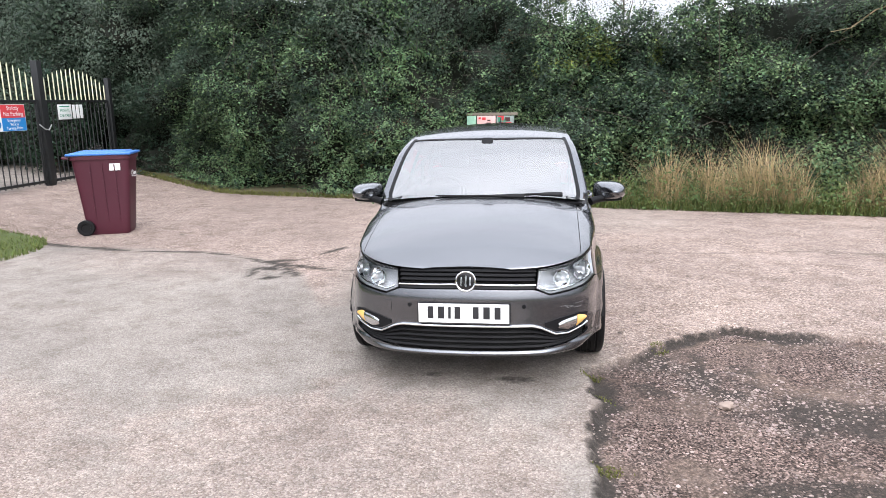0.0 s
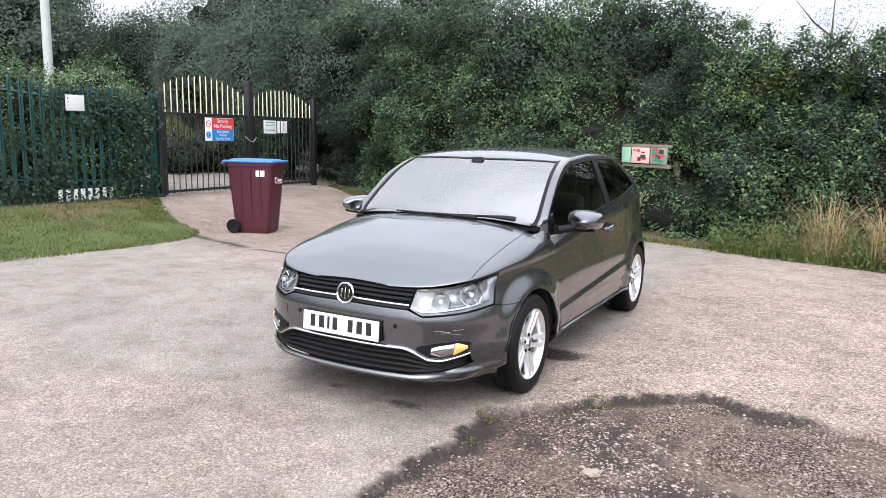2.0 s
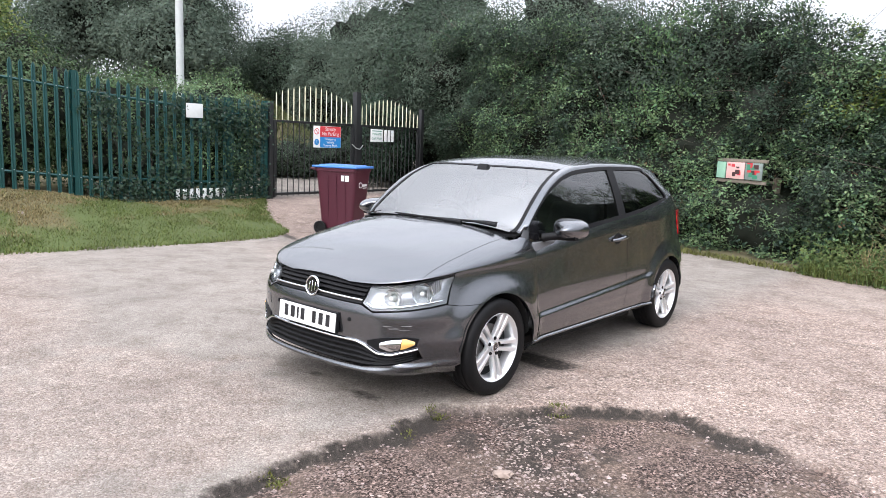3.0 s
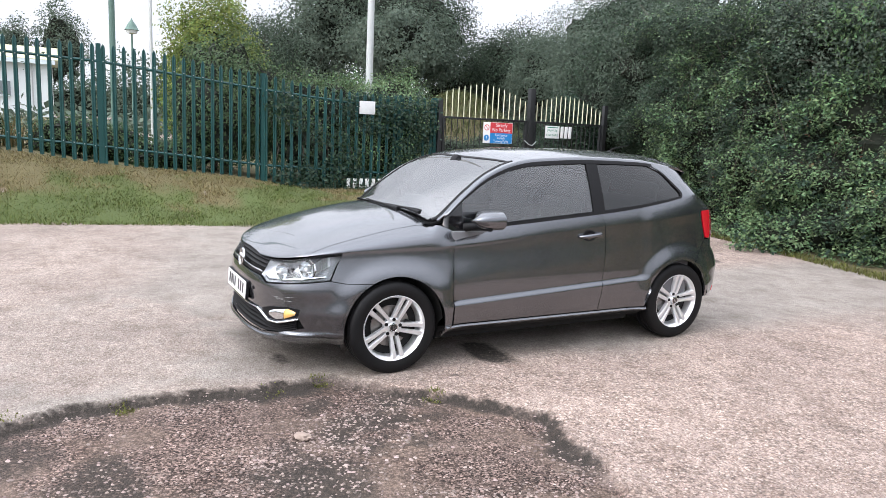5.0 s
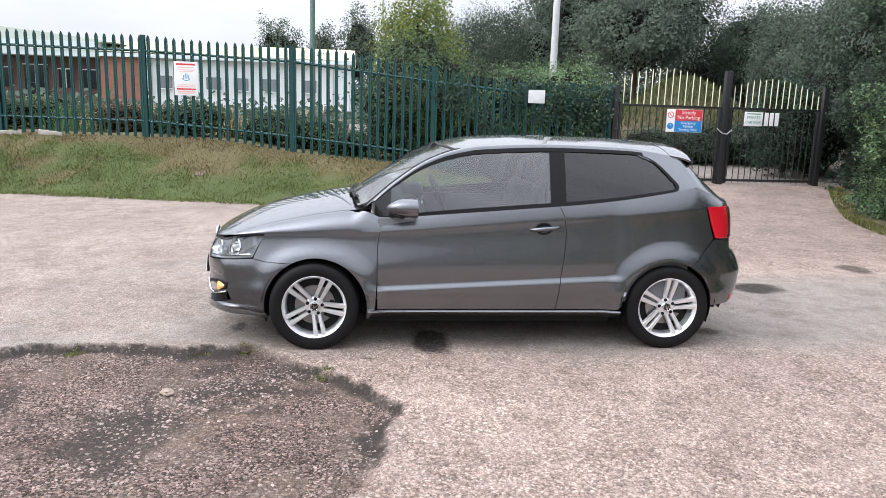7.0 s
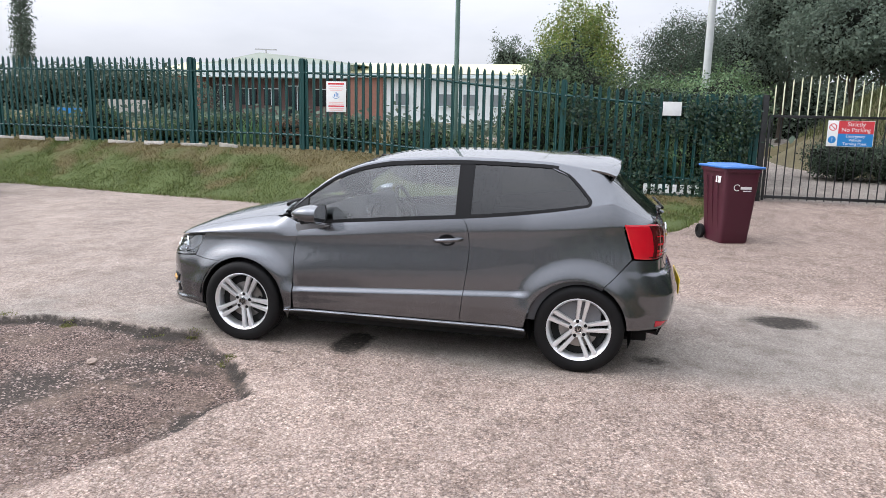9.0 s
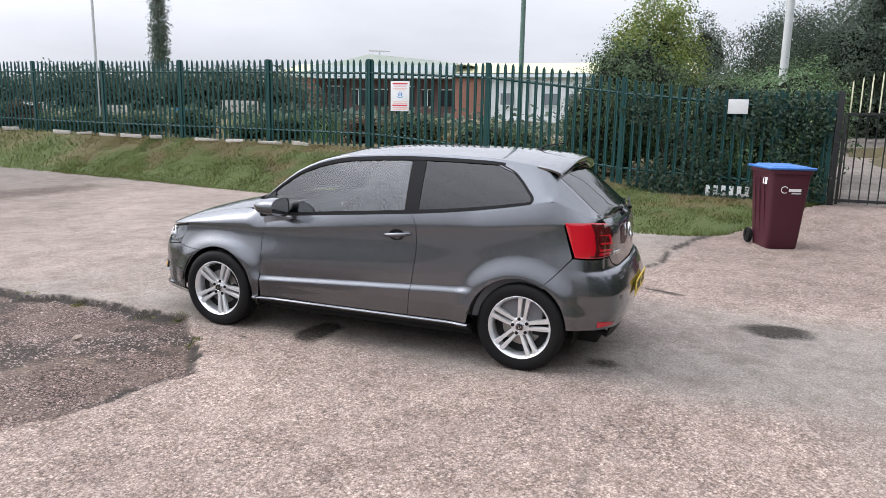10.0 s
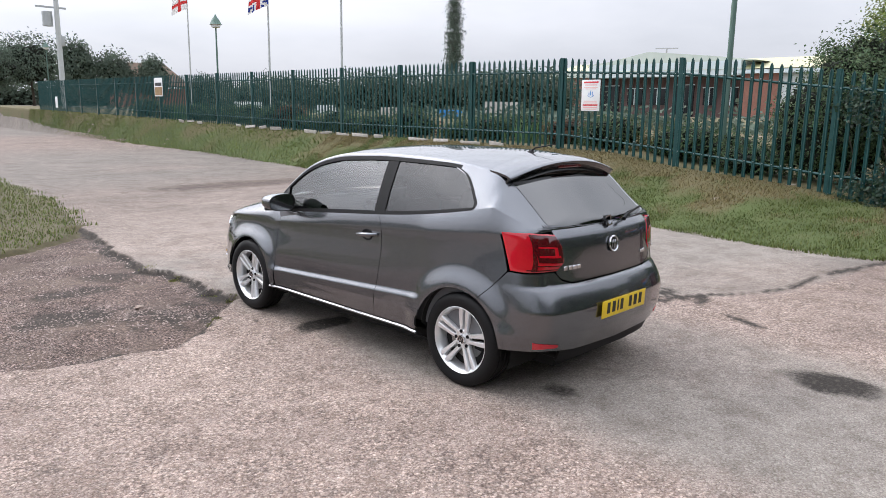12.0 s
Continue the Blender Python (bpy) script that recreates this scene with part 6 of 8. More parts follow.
for k in range(3):
    tagged(flat_sign("white_strip", 7.31 + 0.115 * k, 7.395 + 0.115 * k, 1.50, 1.77, -8.835, WHITE, "plain white plastic strip fixed to the gate"), group="white strips on the gate")
flat_sign("blank_sign", 2.32, 2.66, 1.81, 2.07, FENCE_X(2.5) + 0.085, WHITE, "blank white sign on the green fence")
s3 = flat_sign("notice", -4.64, -4.19, 1.745, 2.39, FENCE_X(-4.4) + 0.085, WHITE, "white notice with faded red print on the fence")
for z, w, h, mt in ((0.27, 0.36, 0.035, RED_INK), (0.215, 0.30, 0.022, PINK), (0.165, 0.34, 0.014, PINK), (0.135, 0.26, 0.014, PINK), (-0.12, 0.32, 0.016, PINK), (-0.155, 0.34, 0.016, PINK), (-0.20, 0.36, 0.03, RED_INK), (-0.25, 0.34, 0.03, PINK), (-0.285, 0.30, 0.014, PINK)):
    box("print_bar", (0.002, w, h), (0.005, 0, z), mt, s3)
for k, h in enumerate((0.06, 0.10, 0.075)):
    box("emblem_bar", (0.002, 0.018, h), (0.005, -0.04 + 0.04 * k, 0.0 + h / 2), BLUE_INK, s3)
tube("emblem_arc", [(0.005, 0.075 * math.cos(radians(a)), 0.02 + 0.055 * math.sin(radians(a))) for a in range(200, 345, 12)], 0.006, BLUE_INK, s3, sides=5)
s4 = flat_sign("picture_sign", -28.0, -27.2, 2.15, 2.95, FENCE_X(-27.5) + 0.085, WHITE, "pale sign with a brown picture panel on the fence")
box("picture_panel", (0.003, 0.70, 0.36), (0.005, 0, -0.18), mat("brown_print", (0.28, 0.17, 0.07), 0.5, grain=0.4, scale=6), s4)
box("dark_panel", (0.003, 0.62, 0.14), (0.005, 0, 0.12), INK, s4)
flat_sign("white_tag", -43.5, -43.1, 1.55, 2.2, FENCE_X(-43) + 0.085, WHITE, "small white sign on the far fence")

# white boards lying along the foot of the fence
for k, (y0, y1, dx) in enumerate(((2.05, 3.15, 0.10), (-6.6, -7.9, 0.14), (-8.6, -10.0, 0.12), (-11.2, -12.1, 0.15), (-13.0, -15.5, 0.13), (-17, -20, 0.13), (-23, -25.5, 0.13))):
  for q in range(1 + int(abs(y1 - y0) / 0.9)):
    ym = y0 + (q + 0.5) * math.copysign(0.9, y1 - y0)
    b = box("edging_board", (0.03, random.uniform(0.35, 0.8), random.uniform(0.06, 0.12)), (FENCE_X(ym) + dx, ym, BASE_Z(ym) + random.uniform(0.0, 0.035)), OFFWHITE, None, rot=(random.uniform(-6, 6), random.uniform(-20, 20), -3 + random.uniform(-6, 6)), bevel=0.008)
    tagged(b, "weathered white edging board at the foot of the fence", "board", "edging boards")
for k in range(8):
    tagged(box("white_picket", (0.02, 0.075, 0.20), (FENCE_X(2.6) + 0.14, 2.10 + 0.135 * k, BASE_Z(2.6) + 0.13), WHITE, bevel=0.008), "short white wooden picket at the fence foot", "picket", "white pickets")

# noticeboard in the hedge
PALE_GREEN = mat("pale_green_print", (0.33, 0.56, 0.42), 0.6, grain=0.15, scale=14)
DARK_PRINT = mat("dark_print", (0.07, 0.03, 0.03), 0.6, grain=0.3, scale=20)
FADED = mat("faded_grey_green_print", (0.22, 0.27, 0.25), 0.6, grain=0.4, scale=14)
nb = thing("noticeboard", "old wooden noticeboard with green and red panels in the hedge", "noticeboard", (-0.53, 7.00, 0))
yaw = math.degrees(math.atan2(-0.27, 0.44))
for x in (-0.22, 0.12):
    box("post", (0.09, 0.09, 1.20), (x, 0.62, 0.58), WOOD, nb, bevel=0.008)
for z in (1.10, 1.43):
    box("rail", (1.12, 0.035, 0.050), (0, 0.0, z), WOOD, nb, bevel=0.005)
for x, w, mt in ((-0.42, 0.20, PALE_GREEN), (-0.09, 0.40, PINK), (0.32, 0.36, FADED)):
    p = box("panel", (w, 0.02, 0.26), (x, -0.03, 1.27), mt, nb, bevel=0.004)
    for k in range(3 if mt == PALE_GREEN else 12):
        box("print_patch", (random.uniform(0.05, 0.13), 0.004 + 0.0004 * k, random.uniform(0.03, 0.09)), (x + random.uniform(-w * 0.36, w * 0.36), -0.043, 1.27 + random.uniform(-0.09, 0.09)), PALE_GREEN if mt == PALE_GREEN else (RED_INK, DARK_PRINT, PINK if mt == PINK else GREEN_INK)[k % 3], p)
for x in (-0.22, 0.12):
    for z in (1.10,):
        box("bracket", (0.04, 0.62, 0.04), (x, 0.31, z), WOOD, nb, bevel=0.004)
nb.rotation_euler = (0, 0, radians(yaw))

# ---- wheeled bin ----
MAROON = mat("maroon_plastic", (0.060, 0.008, 0.019), 0.5, grain=0.12, scale=60, bump=0.04, large=0.12, large_scale=3)
BLUE = mat("blue_plastic", (0.040, 0.155, 0.45), 0.45, grain=0.1, scale=50, large=0.1, large_scale=4)
bin_ = thing("wheeled_bin", "maroon plastic wheeled bin with a blue lid", "bin", (-5.50, 3.10, ground_z(-5.5, 3.1)))
bin_.scale = (1.10, 1.0, 1.06)
verts, faces = [], []
levels = [(0.0, 0.40, 0.47, 0.03), (0.03, 0.42, 0.50, 0.0), (0.25, 0.45, 0.54, 0.0), (0.90, 0.535, 0.655, 0.0), (0.955, 0.545, 0.665, 0.0), (0.957, 0.575, 0.70, 0.0), (1.005, 0.58, 0.71, 0.0), (1.005, 0.52, 0.64, 0.0)]
ns = 32
for z, w, d, _ in levels:
    for k in range(ns):
        a = 2 * math.pi * (k + 0.5) / ns
        c, s = math.cos(a), math.sin(a)
        q = 0.22
        verts.append((d / 2 * math.copysign(abs(c) ** q, c), w / 2 * math.copysign(abs(s) ** q, s), z))
for i in range(len(levels) - 1):
    for k in range(ns):
        faces.append((i * ns + k, i * ns + (k + 1) % ns, (i + 1) * ns + (k + 1) % ns, (i + 1) * ns + k))
faces.append(tuple(reversed(range(ns))))
bb = mesh_part("body", verts, faces, MAROON, bin_)
bb.data.set_sharp_from_angle(angle=radians(35))
bm = bmesh.new()
add_box(bm, (0.74, 0.60, 0.030), (-0.005, 0, 1.022), (0, 0, 0), 0.012, 3)
add_box(bm, (0.62, 0.48, 0.03), (0.0, 0, 1.040), (0, 0.5, 0), 0.014, 3, 0.9)
part("lid", bm, BLUE, bin_, "blue hinged lid")
tube("handle", [(-0.36, -0.22, 0.975), (-0.425, -0.22, 0.985), (-0.425, 0.22, 0.985), (-0.36, 0.22, 0.975)], 0.015, MAROON, bin_)
tube("axle", [(-0.24, -0.27, 0.10), (-0.24, 0.27, 0.10)], 0.012, GALV, bin_)
for sd in (-1, 1):
    wl_ = lathe("wheel", [(-0.025, 0.055), (-0.027, 0.092), (-0.018, 0.10), (0.018, 0.10), (0.027, 0.092), (0.025, 0.055), (0.012, 0.05), (0.012, 0.0005)], RUBBER, bin_, sides=32, axis="x")
    wl_.matrix_basis = pose(-0.24, sd * 0.262, 0.10, 0, 0, 90 * sd)
box("sticker", (0.125, 0.004, 0.085), (0.165, -0.272, 0.86), WHITE, bin_, rot=(-5, 0, 0))
for k in range(3):
    box("moulded_rib", (0.012, 0.012, 0.80), (-0.12 + 0.14 * k, -0.246, 0.50), MAROON, bin_, rot=(5.5, 0, 0), bevel=0.004)
tube("print_arc", [(0.322, -0.075 + 0.045 * math.cos(radians(a)), 0.76 + 0.04 * math.sin(radians(a))) for a in range(30, 330, 20)], 0.005, WHITE, bin_, sides=5)
box("print_bar", (0.004, 0.16, 0.035), (0.320, 0.06, 0.755), WHITE, bin_, rot=(0, 5, 0))
box("print_bar", (0.004, 0.12, 0.012), (0.318, 0.08, 0.715), WHITE, bin_, rot=(0, 5, 0))
bin_.rotation_euler = (0, 0, radians(19))


# ---- hedge, shrubs, trees ----
def leafmat(name, colour, island=0.36, hue=0.035, rough=0.52, trans=0.3, large=0.5):
    return mat(name, colour, rough, island=island, hue=hue, large=large, large_scale=1.2, trans=trans, spec=0.2)


BRAMBLE = leafmat("bramble_leaf", (0.134, 0.204, 0.100), island=0.5, large=0.6)
IVY = leafmat("ivy_leaf", (0.032, 0.060, 0.038), rough=0.35)
THORN = leafmat("hawthorn_leaf", (0.046, 0.070, 0.045), island=0.5, large=0.6)
ASH = leafmat("ash_leaf", (0.098, 0.168, 0.072))
LIME = leafmat("lime_green_leaf", (0.170, 0.215, 0.055))
YEW = leafmat("dark_shrub_leaf", (0.074, 0.114, 0.054))
RUSSET = leafmat("russet_leaf", (0.10, 0.055, 0.030))
FAR_LEAF = leafmat("far_tree_leaf", (0.098, 0.130, 0.096), island=0.22, rough=0.7)
WEED = leafmat("weed_leaf", (0.095, 0.135, 0.045))
BARK = mat("bark", (0.085, 0.070, 0.055), 0.9, grain=0.4, scale=25, bump=0.5)
# stands for deep shade among leaves, painted as a near-black surface
SHADE = mat("leaf_shade_backing", (0.010, 0.013, 0.007), 1.0, grain=0.6, scale=9, bump=0.8)

HEDGE_Y = spl((-11, -9.2, -8.3, -5.1, -2.8, -0.5, 1.2, 3.2, 5.0, 9.0, 14.0, 20.0), (10.6, 9.3, 8.75, 7.25, 6.55, 6.0, 5.9, 5.75, 5.45, 4.6, 3.0, 0.5))
HEDGE_TOP = spl((-11, -8, -5, -3, -1.5, 0.2, 1.4, 2.4, 3.6, 5, 6.2, 7.5, 14, 20), (4.6, 4.6, 4.1, 4.2, 4.3, 3.8, 3.25, 3.1, 3.5, 3.7, 3.2, 1.7, 1.5, 1.5))
HEDGE_LEAN = spl((-11, -6, -3, -1.2, 0.6, 2, 6, 20), (0.16, 0.18, 0.35, 0.72, 0.62, 0.42, 0.35, 0.35))


def hollow(x, z):
    """Dark hollows where few leaves stand."""
    return noise.noise((x * 0.55 + 8, z * 0.7, 11.0)) + 0.45 * noise.noise((x * 1.6, z * 1.9, 12.0))


def hedge_face(x, z):
    """Where the leafy face stands: overlapping bulges with dark creases between them."""
    y = HEDGE_Y(x) + HEDGE_LEAN(x) * z + 0.10 * max(0, z - 2.6) ** 2
    y += 0.34 * noise.noise((x * 0.5, z * 0.6, 1.0))
    y -= 1.5 * abs(noise.noise((x * 0.62 + 3, z * 0.85, 4.0))) ** 0.65 + 0.75 * abs(noise.noise((x * 1.7, z * 2.1, 7.0))) ** 0.65 + 0.12 * abs(noise.noise((x * 5.0, z * 5.5, 9.0)))
    return y + 0.72 + 0.45 * smooth(0.15, 0.6, hollow(x, z)) + 0.25 * math.exp(-z * 3)


hedge = thing("hedge", "tall overgrown hedge of bramble, hawthorn and ivy", "hedge", (0, HEDGE_Y(0) + 0.6, 0))
h_inv = Matrix.Translation(hedge.location).inverted()


def in_hedge(ob):
    ob.parent, ob.matrix_parent_inverse = hedge, h_inv
    return ob


# near-black sheet behind the leaves: the hedge's inner shade put into its colour
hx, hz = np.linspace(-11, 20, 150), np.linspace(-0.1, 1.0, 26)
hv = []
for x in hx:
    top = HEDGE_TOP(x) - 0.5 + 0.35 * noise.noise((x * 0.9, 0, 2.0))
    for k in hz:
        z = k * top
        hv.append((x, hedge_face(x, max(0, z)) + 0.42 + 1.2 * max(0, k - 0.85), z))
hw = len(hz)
in_hedge(mesh_part("leaf_shade_backing", hv, [(i * hw + j, (i + 1) * hw + j, (i + 1) * hw + j + 1, i * hw + j + 1) for i in range(len(hx) - 1) for j in range(hw - 1)], SHADE, None, "near-black sheet painting the shade inside the hedge"))


def sprays(tips, outward, per, length, rng):
    """Leaves along short branch ends that reach outwards and droop."""
    n = len(tips)
    d = unit(outward + rng.normal(size=(n, 3)) * 0.55 + np.array((0, 0, 0.25)))
    ln = (length * rng.uniform(0.5, 1.4, n))[:, None, None]
    t = np.linspace(0, 1, per)[None, :, None]
    c = tips[:, None, :] + d[:, None, :] * ln * (t - 0.45) + np.array((0, 0, -0.30)) * ln * t * t + rng.normal(size=(n, per, 3)) * length * 0.16
    o = np.repeat(unit(outward * 0.55 + np.array((0, 0, 0.75)))[:, None, :], per, axis=1)
    return c.reshape(-1, 3), o.reshape(-1, 3)


def hedge_leaves(name, n, x0, x1, z0, z1, size, material, per, length, rng, gate=None, depth=0.16, wide=0.6):
    c, out = [], []
    while len(c) < n:
        x = rng.uniform(x0, x1)
        top = HEDGE_TOP(x) + 0.5 * noise.noise((x * 1.1, 3.0, 2.0)) + 0.3 * noise.noise((x * 4, 1.0, 2.0))
        z = rng.uniform(z0, min(z1, top))
        if gate and not gate(x, z, rng):
            continue
        if hollow(x, z) > 0.24 and rng.random() < 0.72:
            continue
        y = hedge_face(x, z) + rng.exponential(depth) - 0.08
        if -1.08 < x < -0.02 and 1.08 < z < 1.46 and y < 7.40 - 0.61 * (x + 1.0):
            continue
        c.append((x, y, z))
        gx, gz_ = (hedge_face(x + 0.08, z) - hedge_face(x - 0.08, z)) / 0.16, (hedge_face(x, z + 0.08) - hedge_face(x, z - 0.08)) / 0.16
        out.append((gx, -1.0, gz_ + 0.15))
    c, out = sprays(np.array(c), unit(np.array(out)), per, length, rng)
    c[:, 2] = np.maximum(c[:, 2], 0.02)
    keep = ~((c[:, 0] > -1.06) & (c[:, 0] < -0.12) & (c[:, 2] > 1.12) & (c[:, 2] < 1.42) & (c[:, 1] < 7.34 - 0.61 * (c[:, 0] + 1.0)))
    return in_hedge(bulk(name, *leaf_mesh(c[keep], out[keep], size, rng, wide), material))


rng = np.random.default_rng(11)
low = lambda x, z, r: noise.noise((x * 0.8, z * 1.1, 9.0)) + 0.25 * (1.9 - z) > r.uniform(-0.45, 0.25)
high = lambda x, z, r: noise.noise((x * 0.8, z * 1.1, 9.0)) + 0.25 * (1.9 - z) < r.uniform(-0.25, 0.45)
hedge_leaves("bramble_leaves", 10500, -7.5, 11, 0.02, 4.2, 0.054, BRAMBLE, 11, 0.24, rng, low)
hedge_leaves("hawthorn_leaves", 12500, -10.5, 11, 0.4, 5.6, 0.041, THORN, 13, 0.25, rng, high, wide=0.7)
hedge_leaves("ivy_leaves", 5200, -10.0, 5, 0.02, 4.4, 0.055, IVY, 10, 0.18, rng, None, depth=0.3, wide=0.85)
hedge_leaves("edge_leaves", 900, -10, 6.2, 2.4, 6.0, 0.055, BRAMBLE, 12, 0.40, rng, lambda x, z, r: z > HEDGE_TOP(x) - 0.7)
hedge_leaves("far_end_leaves", 900, 10, 20, 0.02, 4.4, 0.09, BRAMBLE, 9, 0.3, rng)
hedge_leaves("lime_leaves", 240, 0.2, 2.4, 2.2, 3.6, 0.06, LIME, 9, 0.25, rng, lambda x, z, r: noise.noise((x * 1.2, z * 1.2, 3.0)) > 0.05)
hedge_leaves("russet_leaves", 160, -4, 6, 0.4, 3.0, 0.045, RUSSET, 6, 0.15, rng, lambda x, z, r: noise.noise((x * 2.2, z * 2.2, 6.0)) > 0.2)
# drooping sprays of an ash sapling
c, out = [], []
for k in range(110):
    x, z = rng.normal(-2.35, 0.28), rng.uniform(2.1, 4.7)
    y = hedge_face(x, z) - 0.12 - 0.15 * rng.random()
    for q in range(9):
        t = q / 8
        c.append((x + 0.30 * (t - 0.5) + rng.normal(0, 0.02), y - 0.04 * t + rng.normal(0, 0.02), z - 0.22 * t + rng.normal(0, 0.02)))
        out.append((0, -1, 0.3))
in_hedge(bulk("ash_leaves", *leaf_mesh(np.array(c), np.array(out), 0.075, rng, 0.33, 0.8), ASH))
# stems, dead sticks
bm = bmesh.new()
for k in range(260):
    x = rng.uniform(-9, 10)
    z = rng.uniform(0.1, HEDGE_TOP(x) - 0.4)
    y = hedge_face(x, z)
    d = Vector((rng.normal(0, 0.5), -0.25 * rng.random(), rng.normal(0.35, 0.5)))
    p = Vector((x, y + 0.12, z))
    add_tube(bm, [p, p + d * 0.5, p + d + Vector((0, 0, -0.12))], [0.006, 0.004, 0.0015], 4, False)
tagged(in_hedge(part("branchwork", bm, BARK)), "thin bare twigs and stems in the hedge", kind="stuff")
bm = bmesh.new()
add_tube(bm, [(4.9, 6.2, 2.55), (5.25, 5.95, 2.85), (5.7, 5.7, 3.0), (6.0, 5.6, 3.5), (6.05, 5.55, 4.2)], [0.006, 0.008, 0.010, 0.012, 0.014], 6, False)
add_tube(bm, [(5.25, 5.95, 2.85), (4.9, 5.85, 2.6), (4.6, 5.8, 2.55)], [0.012, 0.008, 0.004], 5, False)
in_hedge(part("dead_branch", bm, mat("bare_branch", (0.24, 0.19, 0.11), 0.9, grain=0.3, scale=20), None, "bare pale branch"))

# rough verge of tall dry grass at the hedge foot
VERGE_Y = spl((-9, -8.2, -5.1, -2.8, -0.5, 1.2, 3.15, 5.0, 9, 14), (9.1, 8.5, 6.98, 6.36, 5.78, 5.30, 4.84, 4.42, 3.5, 2.0))
vv = []
vx = np.linspace(-9, 14, 120)
for x in vx:
    e = VERGE_Y(x) + 0.07 * nz(x, 0, 2.2, 8) + 0.04 * nz(x, 0, 7, 8)
    for k in range(7):
        y = e + (1.9 * k / 6)
        vv.append((x, y, -0.02 if k == 0 else ground_z(x, y) + 0.025 + 0.03 * nz(x, y, 3, 3)))
tagged(mesh_part("verge", vv, [(i * 7 + j, (i + 1) * 7 + j, (i + 1) * 7 + j + 1, i * 7 + j + 1) for i in range(len(vx) - 1) for j in range(6)], TURF), "earthy verge along the hedge foot", "verge", kind="structure")


def verge_points(n, x0, x1, d0, d1):
    x = rng.uniform(x0, x1, n)
    return np.column_stack([x, [VERGE_Y(v) + rng.uniform(d0, d1) for v in x]])


def clump(x):
    return 0.42 * smooth(1.4, 2.1, x) + 0.75 * noise.noise((x * 1.0, 0, 3.0)) + 0.45 * noise.noise((x * 2.9, 0, 6.0)) - 0.10


def tall(v):
    return [0.34 + 0.85 * max(0, clump(x)) + 0.25 * noise.noise((x * 3.1, y * 3.1, 8.0)) for x, y in v]


tagged(bulk("verge_grass", *blades(verge_points(20000, 0.9, 11, -0.05, 0.9), ground_z, 0.17, rng, 1.2, 0.006), GRASS), "green grass along the verge", "grass", kind="stuff")
tagged(bulk("verge_litter", *blades(verge_points(5000, -8.5, 1.2, 0.0, 0.35), ground_z, 0.06, rng, 1.2, 0.006), MOSS), "low weeds at the hedge foot", "weeds", kind="stuff")
dry = verge_points(8500, 1.35, 9, 0.12, 0.80)
dry = dry[[clump(x) + 0.25 * noise.noise((x * 3, y * 3, 5.0)) > rng.uniform(-0.15, 0.35) for x, y in dry]]
tagged(bulk("dry_stalks", *blades(dry, ground_z, np.array(tall(dry)), rng, 1.1, 0.0042), PALE_STRAW), "tall dry grass stalks before the hedge", "dry grass", kind="stuff")
dry = verge_points(3000, 1.25, 9, 0.05, 0.6)
tagged(bulk("dry_tussocks", *blades(dry, ground_z, np.array([0.14 + 0.38 * max(0, clump(x) + 0.3 * noise.noise((x * 4, y * 4, 2.0))) for x, y in dry]), rng, 1.6, 0.004), PALE_STRAW), "tussocks of yellowed grass before the hedge", "dry grass", kind="stuff")
wp_ = verge_points(3600, 0.8, 9, 0.05, 0.75)
wz = rng.uniform(0.03, 0.50, len(wp_)) * rng.uniform(0.15, 1, len(wp_))
wc, wo = clumps(np.column_stack([wp_, wz]), np.tile((0, -0.6, 0.6), (len(wp_), 1)), 6, 0.09, rng)
wc[:, 2] = np.maximum(wc[:, 2], 0.03)
tagged(bulk("verge_weeds", *leaf_mesh(wc, wo, 0.055, rng, 0.45), WEED), "green weeds among the dry grass", "weeds", kind="stuff")


def crown(centre, radii, n, per, spread, size, material, name, parent, inv, rng, seed, hollow=0.55, wide=0.6, flat_bottom=0.0):
    """Clumps of leaves in an uneven rounded crown with gaps."""
    c, out = [], []
    while len(c) < n:
        d = rng.normal(size=3)
        d /= np.linalg.norm(d)
        if d[2] < -0.75 + flat_bottom:
            continue
        k = noise.noise((d[0] * 1.7 + seed, d[1] * 1.7, d[2] * 1.7)) * 0.38 + noise.noise((d[0] * 4 + seed, d[1] * 4, d[2] * 4)) * 0.22
        if noise.noise((d[0] * 3 + seed, d[1] * 3 + 5, d[2] * 3)) < -0.32:
            continue
        r = (1 + k) * (hollow + (1 - hollow) * rng.random() ** 0.45)
        c.append((centre[0] + d[0] * radii[0] * r, centre[1] + d[1] * radii[1] * r, centre[2] + d[2] * radii[2] * r))
        out.append(d)
    c, out = clumps(np.array(c), np.array(out), per, spread, rng)
    floor = np.array([ground_z(x, y) for x, y in c[:, :2]]) + 0.02
    c[:, 2] = np.maximum(c[:, 2], floor)
    ob = bulk(name, *leaf_mesh(c, out, size, rng, wide), material)
    ob.parent, ob.matrix_parent_inverse = parent, inv
    return ob


# near-black core with the shade between leaves put into its colour
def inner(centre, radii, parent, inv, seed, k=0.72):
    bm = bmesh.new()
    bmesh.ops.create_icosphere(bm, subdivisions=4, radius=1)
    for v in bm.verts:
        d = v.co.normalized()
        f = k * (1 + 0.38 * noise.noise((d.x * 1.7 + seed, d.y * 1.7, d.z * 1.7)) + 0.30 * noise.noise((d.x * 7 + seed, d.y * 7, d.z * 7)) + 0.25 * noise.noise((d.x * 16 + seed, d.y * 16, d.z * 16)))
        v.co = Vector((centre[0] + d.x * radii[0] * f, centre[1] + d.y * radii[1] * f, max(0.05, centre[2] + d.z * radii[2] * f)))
    ob = part("shade_core", bm, SHADE)
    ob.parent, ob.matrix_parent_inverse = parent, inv


